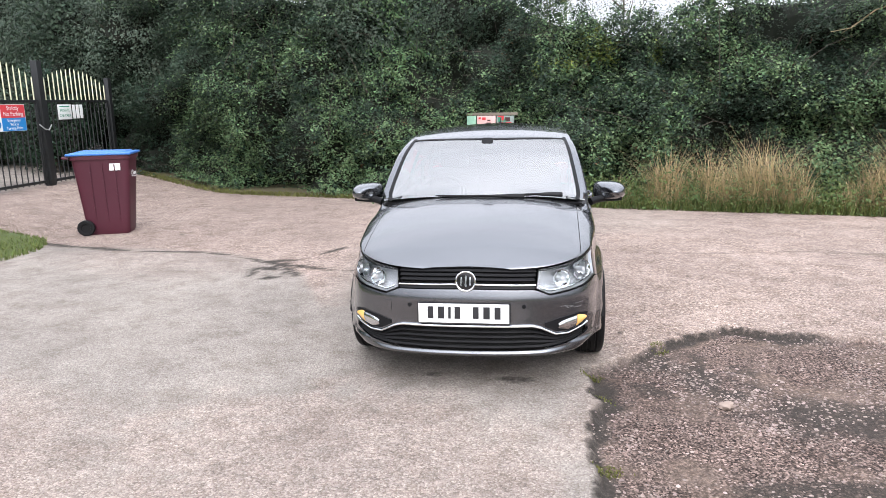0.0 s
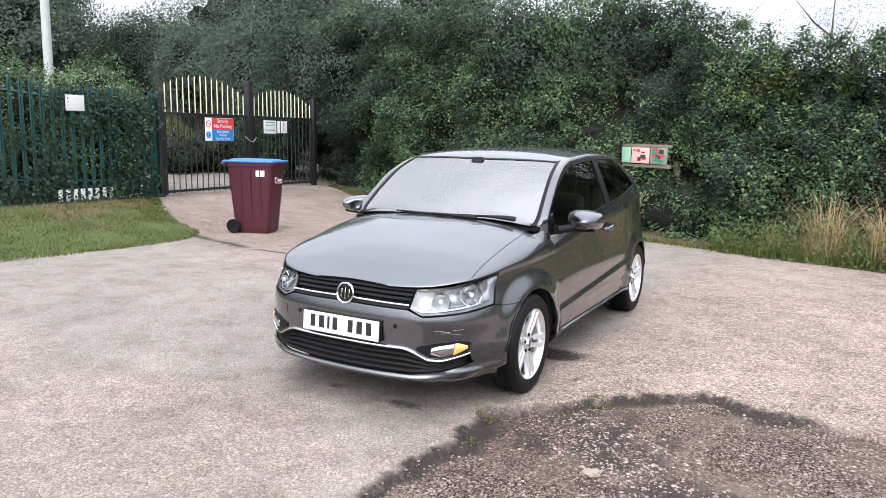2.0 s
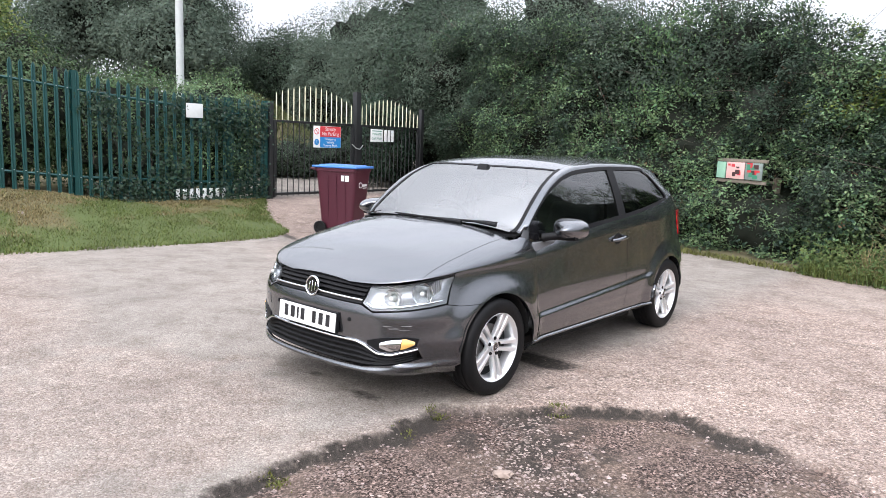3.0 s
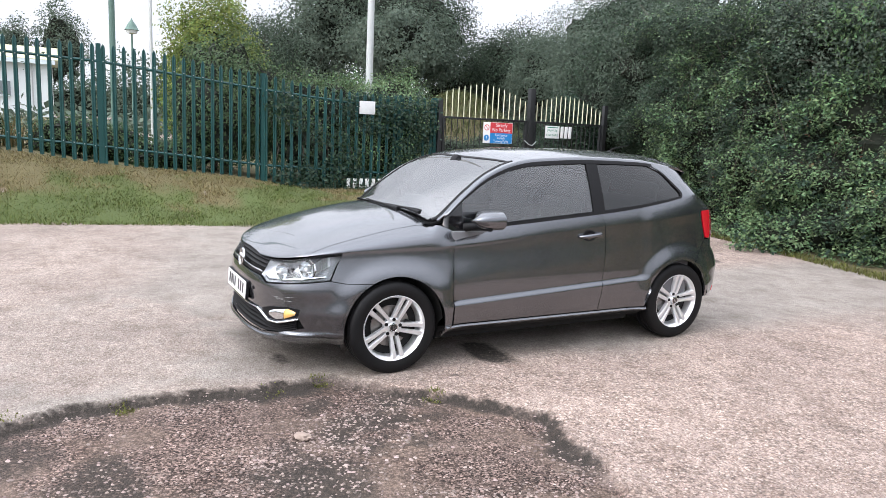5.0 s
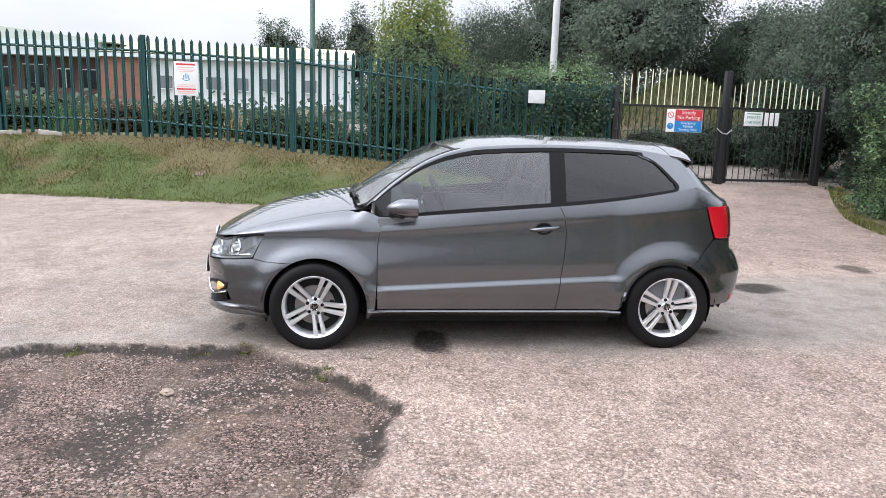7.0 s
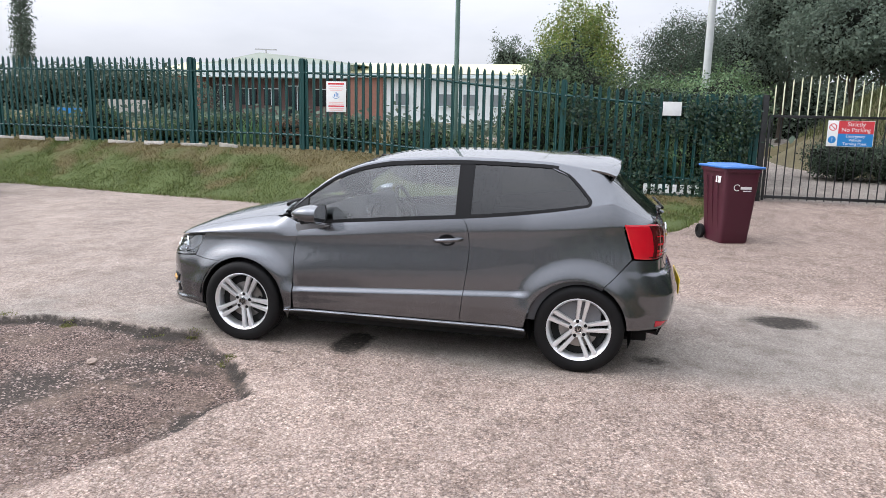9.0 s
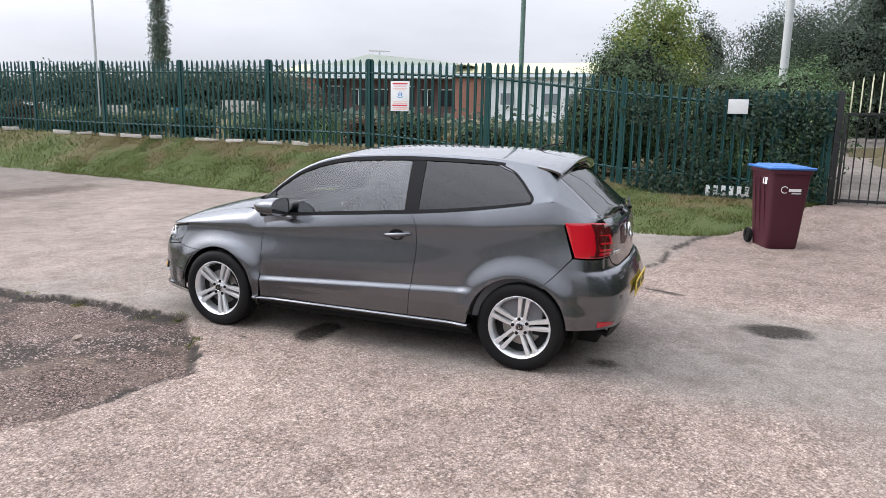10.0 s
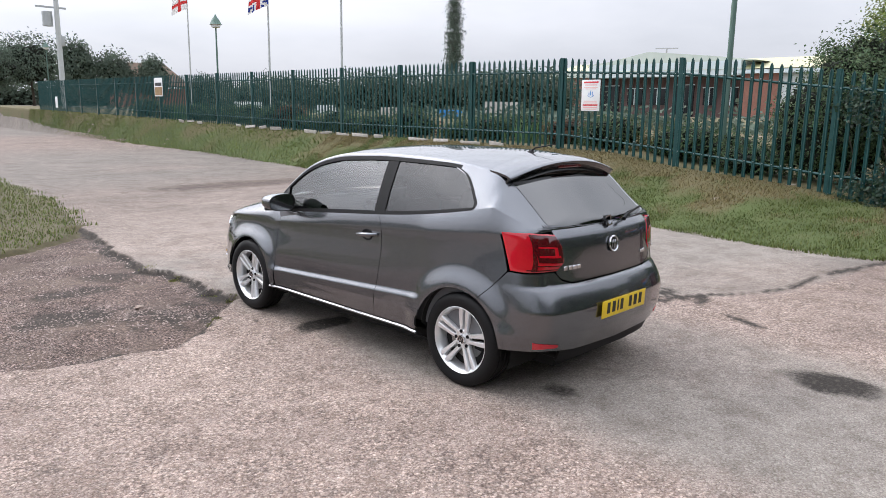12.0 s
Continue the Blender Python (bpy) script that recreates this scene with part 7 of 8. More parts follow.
def shrub(name, at, radii, material, label, n=500, per=9, size=0.06, spread=0.10, seed=0.0, category="shrub", lift=0.9, core=0.72):
    z = ground_z(at[0], at[1])
    t = thing(name, label, category, (at[0], at[1], z))
    inv = Matrix.Translation(t.location).inverted()
    c = (at[0], at[1], z + radii[2] * lift)
    if core:
        inner(c, radii, t, inv, seed, core)
    crown(c, radii, int(n * 1.8), per, spread * 0.8, size, material, "leaves", t, inv, rng, seed)
    bm = bmesh.new()
    for k in range(6):
        a = k * 1.05 + seed
        add_tube(bm, [(at[0], at[1], z - 0.03), (at[0] + 0.3 * radii[0] * math.cos(a), at[1] + 0.3 * radii[1] * math.sin(a), c[2]), (at[0] + 0.75 * radii[0] * math.cos(a), at[1] + 0.75 * radii[1] * math.sin(a), c[2] + 0.5 * radii[2])], [0.03, 0.02, 0.006], 5)
    s = part("branchwork", bm, BARK)
    s.parent, s.matrix_parent_inverse = t, inv
    return t


def tree(name, at, height, radius, material, label, n=420, per=9, size=0.16, spread=0.30, seed=0.0, trunk=0.16, crown_low=0.3, narrow=1.0, core=True):
    z = ground_z(at[0], at[1])
    t = thing(name, label, "tree", (at[0], at[1], z))
    inv = Matrix.Translation(t.location).inverted()
    mid = z + height * (1 + crown_low) / 2
    bm = bmesh.new()
    lean = Vector((0.03 * height * math.cos(seed), 0.03 * height * math.sin(seed), 0))
    base = Vector((at[0], at[1], z - 0.05))
    add_tube(bm, [base, base + Vector((0, 0, height * 0.3)) + lean * 0.4, base + Vector((0, 0, height * 0.62)) + lean, base + Vector((0, 0, height * 0.92)) + lean], [trunk, trunk * 0.75, trunk * 0.4, trunk * 0.08], 8)
    for k in range(9):
        a, f = k * 2.4 + seed, 0.28 + 0.06 * k
        p = base + Vector((0, 0, height * f)) + lean * f
        d = Vector((math.cos(a), math.sin(a), 0.7)) * radius * (0.9 - 0.04 * k)
        add_tube(bm, [p, p + d * 0.5, p + d + Vector((0, 0, 0.1 * radius))], [trunk * 0.32, trunk * 0.2, trunk * 0.05], 5)
    tr_ = part("trunk", bm, BARK)
    tr_.parent, tr_.matrix_parent_inverse = t, inv
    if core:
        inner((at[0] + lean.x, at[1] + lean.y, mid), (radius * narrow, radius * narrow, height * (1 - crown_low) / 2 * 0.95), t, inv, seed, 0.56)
    crown((at[0] + lean.x, at[1] + lean.y, mid), (radius * narrow, radius * narrow, height * (1 - crown_low) / 2 * 0.95), n, per, spread, size, material, "crown", t, inv, rng, seed, 0.35)
    return t


# shrubs behind and over the green fence
shrub("shrub", (-11.4, 0.22), (1.2, 1.18, 1.55), YEW, "large rounded dark green shrub behind the fence", 1100, 10, 0.06, 0.12, 1.3)
shrub("shrub", (-14.3, 0.4), (1.25, 1.15, 2.2), LIME, "yellow-green shrub rising above the fence", 1300, 11, 0.075, 0.13, 7.1, lift=0.95, core=0.52)
shrub("shrub", (-10.6, 2.1), (1.1, 1.2, 1.25), YEW, "dark green shrub pressed against the fence", 800, 10, 0.055, 0.10, 2.7)
shrub("shrub", (-9.75, 3.35), (0.85, 0.95, 1.30), BRAMBLE, "green climbing shrub hanging over the fence", 1000, 11, 0.05, 0.09, 4.4)
shrub("shrub", (-12.8, 3.2), (1.5, 1.8, 1.35), ASH, "light green shrub behind the fence", 700, 9, 0.075, 0.14, 5.2)
shrub("shrub", (-10.35, -0.25), (0.75, 0.8, 1.05), YEW, "dark shrub at the fence", 420, 9, 0.055, 0.10, 9.2)
# ivy climbing through the fence beside the gate
iv_ = thing("fence_ivy", "ivy and bramble growing through the green fence", "climber", (FENCE_X(2), 2, BASE_Z(2)))
iv_inv = Matrix.Translation(iv_.location).inverted()
c = []
while len(c) < 1500:
    y, z = rng.uniform(0.2, 4.0), rng.uniform(0.25, 2.2)
    if noise.noise((y * 1.3, z * 1.3, 2.0)) + 0.22 * (y - 2.2) > rng.uniform(-0.3, 0.3):
        c.append((FENCE_X(y) + rng.normal(0.04, 0.10), y, z))
c, out = clumps(np.array(c), np.tile((1.0, 0, 0.3), (len(c), 1)), 7, 0.07, rng)
c[:, 2] = np.maximum(c[:, 2], 0.32)
c[:, 0] = np.where((abs(c[:, 1] - 2.49) < 0.24) & (abs(c[:, 2] - 1.94) < 0.2), FENCE_X(2.5) - 0.12, c[:, 0])
ob = bulk("foliage", *leaf_mesh(c, out, 0.058, rng, 0.75), IVY)
ob.parent, ob.matrix_parent_inverse = iv_, iv_inv
for k in range(7):
    y = 0.6 + 0.5 * k
    bm = bmesh.new()
    add_tube(bm, [(FENCE_X(y) - 0.06, y, BASE_Z(y) - 0.05), (FENCE_X(y) - 0.05, y + 0.15, BASE_Z(y) + 0.7), (FENCE_X(y) - 0.04, y - 0.1, BASE_Z(y) + 1.5)], [0.014, 0.010, 0.004], 5)
    ob = part("stem", bm, BARK)
    ob.parent, ob.matrix_parent_inverse = iv_, iv_inv
# growth beyond the gate
for q, (x, y, r, h, mt) in enumerate(((-11.2, 9.9, 1.2, 1.4, THORN), (-23.5, 12.4, 1.6, 1.6, YEW), (-10.3, 8.7, 0.7, 1.2, IVY))):
    shrub("shrub", (x, y), (r, r, h), mt, "dense dark shrub beyond the gate", 620, 10, 0.06, 0.12, 20 + q * 1.9)

# grassy mound beyond the gate
MOUND = (-17.6, 9.4, 5.2, 3.6, 2.25)


def mound_z(x, y):
    d = math.hypot((x - MOUND[0]) / MOUND[2], (y - MOUND[1]) / MOUND[3])
    return ground_z(x, y) - 0.05 + MOUND[4] * (1 - smooth(0.0, 1.0, d)) * (1 + 0.12 * nz(x, y, 0.5, 31)) + 0.05 * nz(x, y, 2.0, 32)


mx_, my_ = np.linspace(MOUND[0] - MOUND[2], MOUND[0] + MOUND[2], 40), np.linspace(MOUND[1] - MOUND[3], MOUND[1] + MOUND[3], 32)
tagged(mesh_part("grass_mound", *sheet(mx_, my_, mound_z), TURF), "rough grassy mound beyond the gate", "grass mound", kind="structure")
mp_ = np.column_stack([rng.normal(MOUND[0], 2.2, 16000), rng.normal(MOUND[1], 1.6, 16000)])
mp_ = mp_[[mound_z(x, y) > 1.25 for x, y in mp_]]
mp_ = mp_[np.hypot((mp_[:, 0] - MOUND[0]) / MOUND[2], (mp_[:, 1] - MOUND[1]) / MOUND[3]) < 0.95]
tagged(bulk("mound_grass", *blades(mp_, mound_z, 0.20, rng, 1.2, 0.010), MEADOW), "long olive grass on the mound", "grass", kind="stuff")

# low dark growth along the foot of the mound
for q, (x, y, rr, h) in enumerate(((-13.3, 6.7, 0.75, 0.50), (-13.1, 7.9, 0.85, 0.56), (-13.0, 9.2, 0.9, 0.60), (-12.8, 10.5, 0.9, 0.62))):
    shrub("shrub", (x, y), (rr, rr, h), THORN, "low dark shrub at the foot of the mound", 520, 9, 0.045, 0.09, 70 + q * 1.3)

# planting along the inside of the fence
k = 0
for y in np.arange(-1.2, -34, -0.85):
    x = FENCE_X(y) - 0.8 - 1.3 * rng.random()
    k += 1
    if k % 4:
        shrub("garden_shrub", (x, y), (0.6, 0.75, 0.24 + 0.20 * rng.random()), RUSSET if k % 7 == 0 else YEW, "low dark garden shrub behind the fence", 210, 8, 0.055, 0.09, k * 1.7)
    else:
        n = 90
        p = np.column_stack([rng.normal(x, 0.22, n), rng.normal(y, 0.25, n)])
        tagged(bulk("strap_leaf_plant", *blades(p, ground_z, 0.62, rng, 0.8, 0.014), (GRASS, STRAW, ASH)[k % 3]), "tuft of long strap leaves behind the fence", "garden plant", kind="stuff")

# trees beyond the gate and beside it
TREES = ((-15.0, 13.6, 5.2, 1.9, 0), (-13.2, 15.0, 6.5, 2.4, 1), (-18.5, 13.9, 4.8, 1.8, 0), (-21.5, 14.6, 5.2, 2.1, 1), (-25, 15.5, 5.2, 2.4, 0), (-25.5, 18.2, 5.4, 2.4, 1), (-25, 21.5, 8.4, 3.0, 0), (-24, 10.9, 8, 2.8, 1), 
         (-27, 6.5, 5.2, 2.6, 0), (-16.5, 18, 8.5, 3.2, 1), (-12, 20, 8.5, 3.4, 0), (-11.0, 11.6, 5.4, 2.0, 1), (-8.5, 10.4, 5.0, 1.9, 0), (-6.6, 9.8, 4.6, 1.5, 1), (-3.6, 9.3, 4.9, 1.7, 0), (-1.9, 9.4, 4.9, 1.6, 1))
for q, (x, y, h, r, s) in enumerate(TREES):
    near = math.hypot(x, y) < 15
    tree("tree", (x, y), h, r, THORN if s else FAR_LEAF, "broadleaf tree with a dense dark green crown", 1300 if near else 1900, 16, 0.058 if near else 0.085, 0.11 if near else 0.17, q * 1.3, 0.11, 0.18)
tree("tree", (-21.5, 9.2), 5.3, 2.2, FAR_LEAF, "broadleaf tree with a dense dark green crown", 1500, 16, 0.11, 0.17, 31.0, 0.11, 0.34)
tree("tree", (-27, 8.2), 7.6, 2.6, FAR_LEAF, "broadleaf tree with a dense dark green crown", 1500, 16, 0.12, 0.18, 33.0, 0.12, 0.30)
tree("tree", (2.1, 9.6), 4.5, 1.25, THORN, "thin twiggy tree with sparse leaves behind the hedge", 420, 14, 0.026, 0.12, 41.0, 0.07, 0.3, 1.0, False)
for x, y, h, r, q in ((-22, 3.6, 4.5, 1.7, 51.0), (-30, 4.6, 5.6, 1.9, 53.0), (-40, 5.0, 6.8, 2.2, 57.0)):
    tree("tree", (x, y), h, r, THORN if x > -25 else FAR_LEAF, "airy broadleaf tree with gaps in its crown", 1050, 14, 0.07, 0.14, q, 0.08, 0.2, 1.0, False)
tree("poplar", (-141, -134), 34, 2.2, FAR_LEAF, "tall narrow poplar on the skyline", 800, 9, 0.50, 0.50, 3.0, 0.40, 0.06, 1.0, False)
for q, (x, y, h, r) in enumerate(((-104, -2.0, 15.2, 3.4), (-104, -14.0, 13.2, 3.7), (-104, -7.0, 12.4, 2.2), (-27.5, -101, 9.3, 4.6), (-21, -98, 8.6, 4.6), (-26, -80.6, 7.2, 2.0), (-29.5, -79.5, 6.0, 2.2), (-33, -78, 5.6, 1.5), (-14, -100, 9, 5), (-58, -112, 5.5, 4.5), (-72, -110, 5.5, 4))):
    tree("far_tree", (x, y), h, r, FAR_LEAF, "distant broadleaf tree on the skyline", 520, 12, 0.30, 0.34, q * 2.1, 0.2, 0.15)


def wood_line(name, pts, height, n, size, label):
    """A far belt of trees as one mass of leaf clumps."""
    c = []
    pts = [Vector((*p, 0)) for p in pts]
    seg = [(a, b) for a, b in zip(pts, pts[1:])]
    ln = [(b - a).length for a, b in seg]
    for _ in range(n):
        i = rng.choice(len(seg), p=np.array(ln) / sum(ln))
        a, b = seg[i]
        t = rng.random()
        p = a.lerp(b, t)
        top = height * (0.72 + 0.45 * noise.noise((p.x * 0.06, p.y * 0.06, 1.0)) + 0.25 * noise.noise((p.x * 0.25, p.y * 0.25, 2.0)))
        c.append((p.x + rng.normal(0, 2.0), p.y + rng.normal(0, 2.0), 0.6 + (top - 0.6) * rng.random() ** 0.8))
    # a near-black ribbon paints the shade deep in the belt
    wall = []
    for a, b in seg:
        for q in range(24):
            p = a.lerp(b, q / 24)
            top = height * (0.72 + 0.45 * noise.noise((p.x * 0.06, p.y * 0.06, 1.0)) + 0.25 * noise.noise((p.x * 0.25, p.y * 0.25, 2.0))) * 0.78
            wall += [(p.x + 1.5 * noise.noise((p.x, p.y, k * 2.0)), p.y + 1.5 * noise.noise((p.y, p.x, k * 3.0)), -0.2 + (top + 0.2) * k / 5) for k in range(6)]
    tagged(mesh_part(name + "_inside", wall, [(i * 6 + j, (i + 1) * 6 + j, (i + 1) * 6 + j + 1, i * 6 + j + 1) for i in range(len(wall) // 6 - 1) for j in range(5)], SHADE), "near-black painted shade inside the " + label, "woodland", kind="stuff")
    c, out = clumps(np.array(c), np.tile((0, 0, 0.6), (len(c), 1)), 6, size * 1.2, rng)
    c[:, 2] = np.maximum(c[:, 2], 0.3)
    tagged(bulk(name, *leaf_mesh(c, out, size, rng, 0.8), FAR_LEAF), label, "woodland", kind="stuff")


wood_line("garden_hedge", [(-24, 3), (-27, -8), (-31, -20), (-34, -34), (-27, -50), (-22, -60)], 1.5, 2600, 0.32, "mixed hedge across the far garden")
wood_line("garden_trees", [(-64, -42), (-56, -51), (-48, -60), (-38, -68)], 7.3, 9500, 0.28, "dark trees beyond the garden")
wood_line("far_wood", [(-170, 40), (-190, -60), (-165, -150), (-80, -185), (10, -170)], 9.5, 11000, 0.75, "distant belt of trees on the skyline")
wood_line("gate_wood", [(-36, 2), (-38, 12), (-33, 22), (-22, 27), (-8, 25), (8, 22), (24, 18)], 5.4, 40000, 0.15, "dense woodland beyond the gate and hedge")
# out of view: added so the car's flank has a dark horizon to mirror
wood_line("unseen_wood", [(30, 22), (48, 4), (50, -20), (38, -44), (15, -60)], 4.2, 2600, 0.9, "unseen belt of trees added for reflections in the car")


# ---- poles, flags, far building ----
POLE = mat("pale_pole_paint", (0.50, 0.52, 0.51), 0.6, 0.2, grain=0.12, scale=8)
POLE_GREEN = mat("green_pole_paint", (0.10, 0.17, 0.14), 0.6, grain=0.12, scale=8)


def pole(name, x, y, h, r, material, label):
    z = ground_z(x, y)
    p = thing(name, label, "pole", (x, y, z))
    tube("shaft", [(0, 0, -0.05), (0, 0, h * 0.5), (0, 0, h)], [r, r * 0.9, r * 0.7], material, p, sides=14)
    lathe("foot", [(0.0, r * 1.9), (0.25, r * 1.8), (0.32, r * 1.1)], material, p, sides=14, axis="z")
    return p


pole("lamp_pole", -10.79, 3.27, 8.0, 0.085, POLE, "tall pale steel pole behind the fence")
pole("lamp_pole", -10.64, -2.07, 8.0, 0.058, POLE_GREEN, "slim grey-green steel pole behind the fence")
pole("lamp_pole", -10.93, -14.95, 8.0, 0.04, POLE, "slim pale pole behind the fence")
pole("flag_pole", -19.5, -0.4, 9.0, 0.05, POLE, "slim pale pole beyond the shrubs")


def flag(x, y, h, cross):
    p = pole("flag_pole", x, y, h, 0.05, POLE, "white flagpole with a hanging flag")
    nx_, nz_ = 16, 10
    pt = lambda i, j: ((0.04 + 1.25 * i / nx_) * 0.75, 0.10 * math.sin(i * 0.9 + j * 0.2), h - 0.15 - 0.85 * j / nz_ - 0.45 * (i / nx_) ** 1.3)
    verts = [pt(i, j) for i in range(nx_ + 1) for j in range(nz_ + 1)]
    mats = [mat("white_flag_cloth", (0.78, 0.77, 0.76), 0.9, grain=0.05, scale=10, trans=0.3), mat("red_flag_cloth", (0.60, 0.05, 0.05), 0.9, grain=0.05, scale=10, trans=0.3), mat("blue_flag_cloth", (0.03, 0.05, 0.25), 0.9, grain=0.05, scale=10, trans=0.3)]
    faces = [(i * (nz_ + 1) + j, (i + 1) * (nz_ + 1) + j, (i + 1) * (nz_ + 1) + j + 1, i * (nz_ + 1) + j + 1) for i in range(nx_) for j in range(nz_)]
    f = mesh_part("flag", verts, faces, mats, p)
    idx = []
    for i in range(nx_):
        for j in range(nz_):
            u, v = abs(i - 7.5) / 8, abs(j - 4.5) / 5
            red = u < 0.16 or v < 0.22
            idx.append(1 if red else (0 if cross or abs(u - v) < 0.16 or u < 0.3 or v < 0.4 else 2))
    f.data.polygons.foreach_set("material_index", idx)
    return p


flag(-14.07, -24.1, 5.95, False)
flag(-17.3, -37.8, 7.1, True)

# green lamp standard with a bell shade
for x, y, h in ((-14.03, -28.6, 4.85), (-17.2, -62.5, 5.3), (-29.24, -0.07, 4.6)):
    z = ground_z(x, y)
    lp = thing("lamp_standard", "green lamp standard with a bell-shaped shade", "street lamp", (x, y, z), "lamp standards")
    tube("post", [(0, 0, -0.05), (0, 0, 1.0), (0, 0, h - 0.5)], [0.07, 0.05, 0.035], POLE_GREEN, lp, sides=12)
    lathe("shade", [(h - 0.42, 0.30), (h - 0.40, 0.27), (h - 0.25, 0.20), (h - 0.12, 0.12), (h - 0.05, 0.06), (h, 0.04), (h + 0.08, 0.0005)], POLE_GREEN, lp, sides=24, axis="z")
    lathe("lamp_glass", [(h - 0.42, 0.24), (h - 0.55, 0.20), (h - 0.60, 0.0005)], WHITE, lp, sides=20, axis="z")
# wooden pole with a transformer
tp = thing("utility_pole", "grey utility pole carrying a boxed transformer", "pole", (-15.0, -52.7, 1.0))
tube("shaft", [(0, 0, -0.1), (0, 0, 9.5)], [0.20, 0.16], POLE, tp, sides=12)
tube("transformer", [(0.55, -0.3, 6.2), (0.55, -0.3, 7.2)], 0.34, GALV, tp, sides=14)
box("cross_arm", (2.0, 0.12, 0.12), (0.3, -0.2, 7.5), GALV, tp)
box("junction_box", (0.35, 0.3, 0.7), (-0.2, 0, 5.2), GALV, tp, bevel=0.02)

# long low building beyond the garden
BRICK = mat("red_brick", (0.24, 0.115, 0.085), 0.9, grain=0.25, scale=3, large=0.2, large_scale=0.3)
CLAD = mat("pale_cladding", (0.60, 0.64, 0.64), 0.6, grain=0.06, scale=2, large=0.08, large_scale=0.2)
ROOF_G = mat("pale_yellow_roof", (0.56, 0.54, 0.34), 0.7, grain=0.1, scale=1, large=0.1, large_scale=0.1)
FASCIA = mat("pale_blue_fascia", (0.62, 0.70, 0.72), 0.5, grain=0.05, scale=1)
GREYWIN = mat("grey_window", (0.16, 0.18, 0.19), 0.15, grain=0.2, scale=0.6)
DARKWIN = mat("dark_window", (0.02, 0.022, 0.025), 0.15, grain=0.2, scale=0.6)
bl = thing("community_building", "long low brick and pale-clad building with a pale shallow roof", "building", (-85.0, -59.4, 0.9))
# recess wall: a darker brick with the overhang's shade put into its colour
RECESS = mat("purple_brick_painted_shade", (0.115, 0.070, 0.064), 0.9, grain=0.25, scale=3, large=0.2, large_scale=0.3)
SIDING = mat("pale_green_sheet", (0.56, 0.62, 0.56), 0.6, grain=0.08, scale=2, large=0.1, large_scale=0.3)
L_RECESS, R_RECESS, CLAD_Y, END_Y = 6.0, 27.3, 31.9, 56.3
for y0, y1, x0, mt in ((0, L_RECESS, 0.0, BRICK), (L_RECESS, R_RECESS, -2.2, RECESS), (R_RECESS, CLAD_Y, 0.0, BRICK), (CLAD_Y, END_Y, -0.3, CLAD)):
    box("wall", (12, y1 - y0, 5.7), (x0 - 6, (y0 + y1) / 2, 2.80), mt, bl)
box("fascia", (0.5, L_RECESS + 0.6, 0.7), (0.25, L_RECESS / 2 - 0.3, 5.95), SIDING, bl)
box("fascia", (3.2, R_RECESS - L_RECESS, 1.7), (-1.2, (L_RECESS + R_RECESS) / 2, 6.35), FASCIA, bl)
box("fascia", (0.5, END_Y - R_RECESS + 0.6, 0.45), (0.25, (R_RECESS + END_Y) / 2, 5.85), FASCIA, bl)
verts = [(0.5, -0.6, 6.3), (0.5, END_Y + 0.6, 6.1), (-7, END_Y + 0.6, 7.9), (-7, -0.6, 7.9), (-14, -0.6, 6.3), (-14, END_Y + 0.6, 6.1)]
mesh_part("roof", verts, [(0, 1, 2, 3), (3, 2, 5, 4), (0, 3, 4), (1, 5, 2), (0, 4, 5, 1)], ROOF_G, bl, shade=False)
verts = [(x, y, z) for x in (0.3, -7.0) for y, z in ((L_RECESS - 1, 7.2), (L_RECESS + 3, 7.6), (14.9, 8.7), (R_RECESS - 4, 7.9), (R_RECESS + 2, 7.2))]
mesh_part("gable_roof", verts, [(0, 1, 2, 3, 4), (9, 8, 7, 6, 5), (0, 5, 6, 1), (1, 6, 7, 2), (2, 7, 8, 3), (3, 8, 9, 4), (4, 9, 5, 0)], SIDING, bl, shade=False)
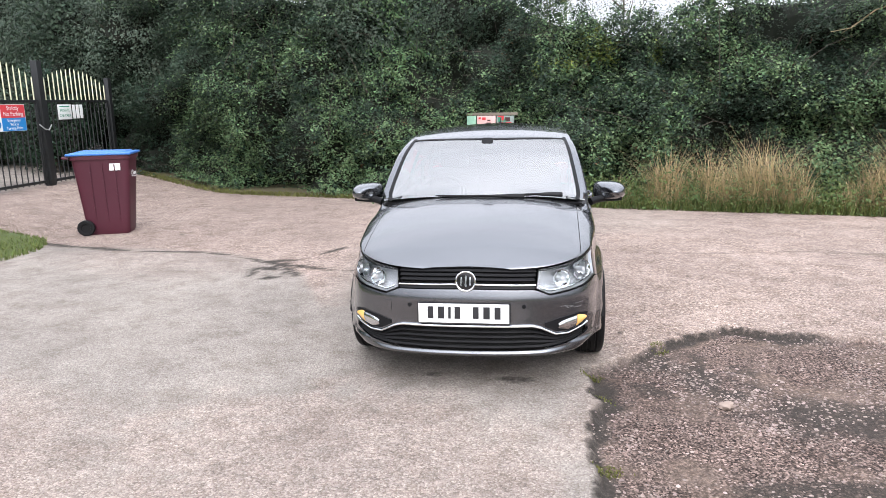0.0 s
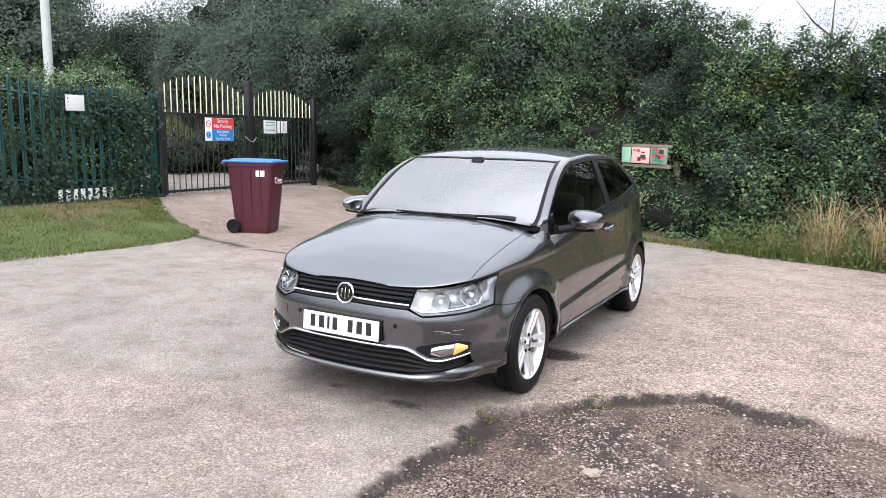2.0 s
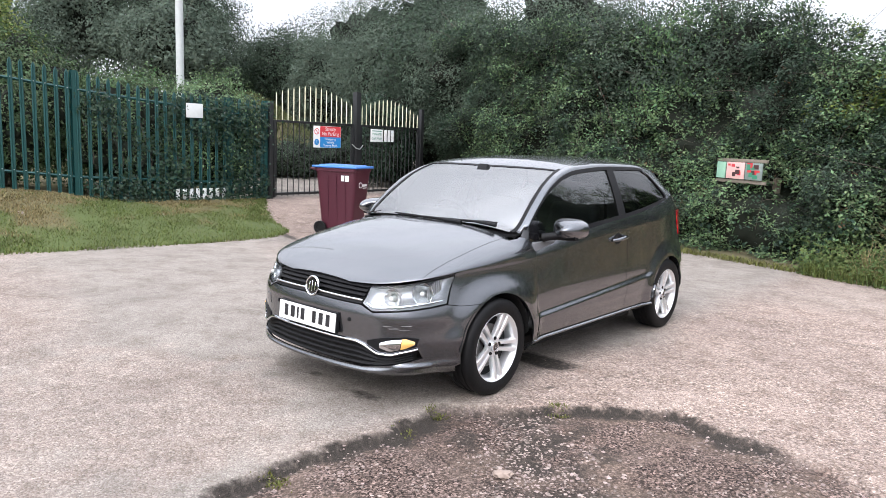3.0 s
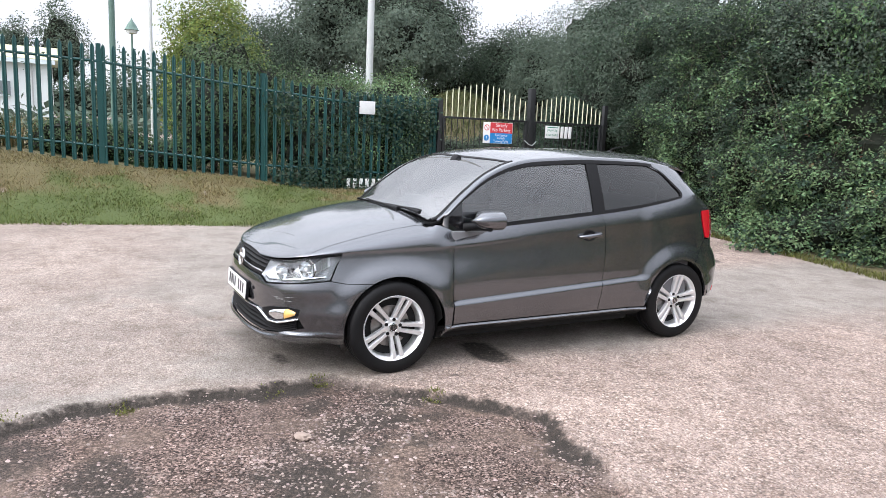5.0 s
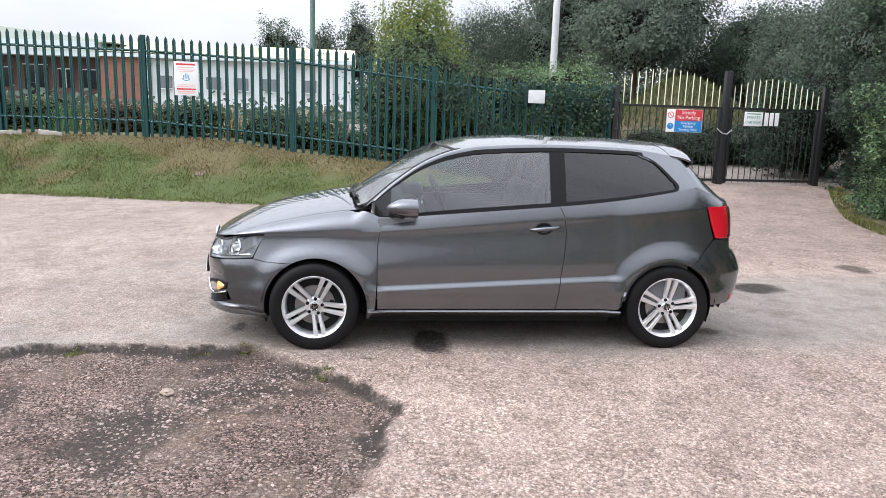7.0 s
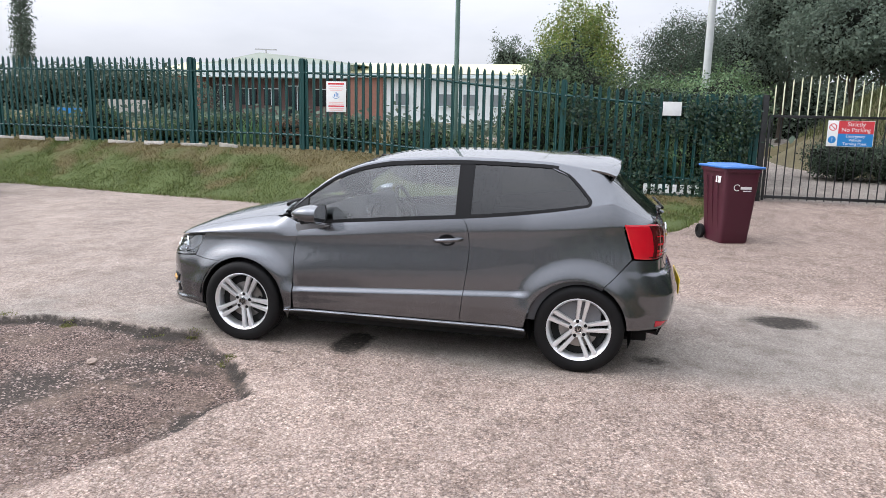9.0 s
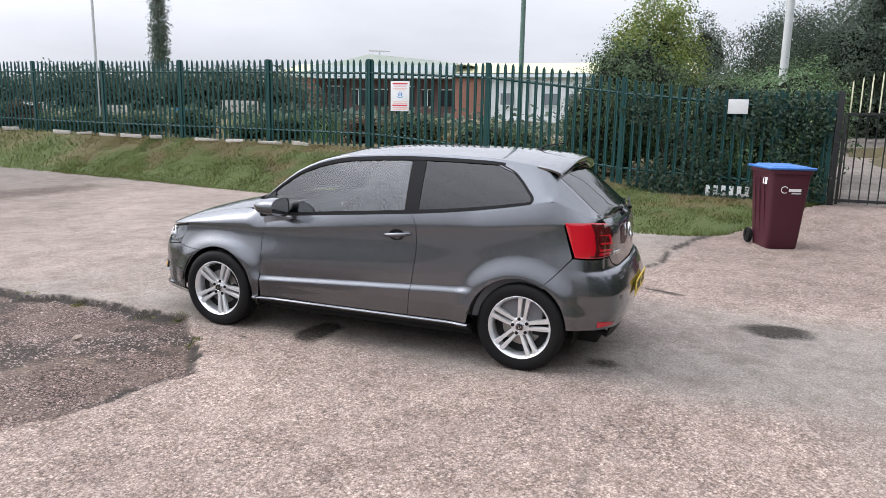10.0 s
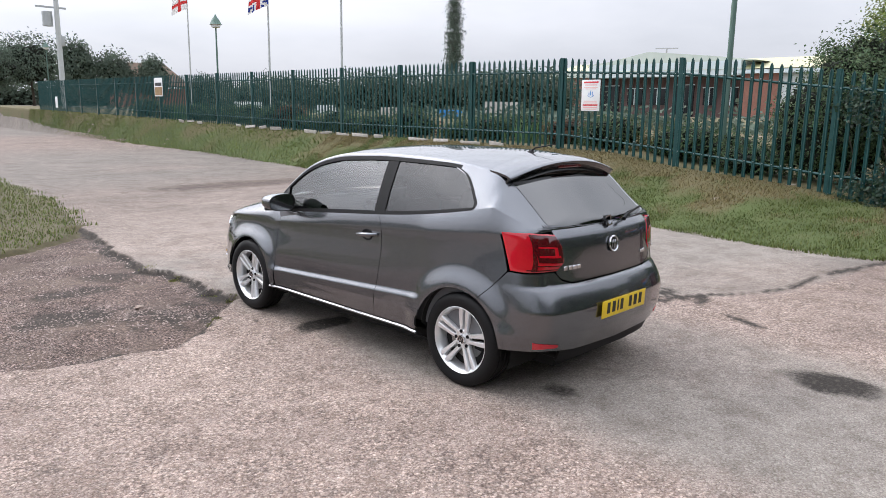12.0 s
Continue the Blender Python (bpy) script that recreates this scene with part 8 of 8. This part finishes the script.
for y, w, h_, z in ((8.2, 2.6, 4.2, 2.4), (12.0, 2.2, 2.2, 3.0), (15.4, 2.2, 2.2, 3.0), (19.2, 2.6, 4.2, 2.4), (22.6, 1.6, 2.2, 3.0), (25.4, 1.6, 2.2, 3.0)):
    w_ = box("window", (0.3, w, h_), (-2.15, y, z), DARKWIN, bl)
    box("window_frame", (0.14, w + 0.2, 0.12), (-1.98, y, z + h_ / 2), FASCIA, w_)
    box("mullion", (0.12, 0.12, h_), (-1.97, y, z), FASCIA, w_)
for y in (34.5, 40.2, 43.4, 46.8, 51.5):
    w_ = box("window", (0.3, 1.7, 1.5), (-0.22, y, 2.9), GREYWIN, bl)
    box("window_frame", (0.12, 1.9, 0.10), (-0.04, y, 2.15), FASCIA, w_)
for y in (33.0, 37.4, 49.0, 54.4):
    box("downpipe", (0.14, 0.14, 5.6), (-0.2, y, 2.8), GALV, bl)
cot = thing("far_cottage", "distant house with a brown tiled roof", "house", (-40.6, -96.4, 0.9))
box("wall", (8, 6, 3.2), (0, 0, 1.6), BRICK, cot)
mesh_part("roof", [(-4.6, -3.6, 3.6), (4.6, -3.6, 3.6), (4.6, 3.6, 3.6), (-4.6, 3.6, 3.6), (-2.6, 0, 6.6), (2.6, 0, 6.6)], [(0, 1, 5, 4), (2, 3, 4, 5), (0, 4, 3), (1, 2, 5)], mat("brown_tiles", (0.17, 0.12, 0.09), 0.9, grain=0.3, scale=2), cot, shade=False)
tl = thing("mast_lamp", "far street lamp with two arms", "street lamp", (-160, -81, 0.9))
tube("shaft", [(0, 0, 0), (0, 0, 16)], 0.18, POLE, tl, sides=10)
box("arm", (0.25, 5.2, 0.25), (0, 0, 16), POLE, tl, rot=(0, 0, 25))
# pale things in the far garden
for k, (x, y, w, h, mt) in enumerate(((-30, -34, 1.5, 0.9, OFFWHITE), (-33, -31, 1.6, 0.8, BLUE_INK), (-36, -29, 2.4, 1.4, OFFWHITE), (-29, -40, 1.6, 1.0, CLAD), (-26, -46, 2.2, 1.2, CLAD))):
    t = box("display_board", (0.08, w, h), (x, y, 0.95 + h / 2), mt, None, rot=(0, 0, 40), bevel=0.02)
    tagged(t, "pale flat board standing in the far garden", "board", "garden boards")
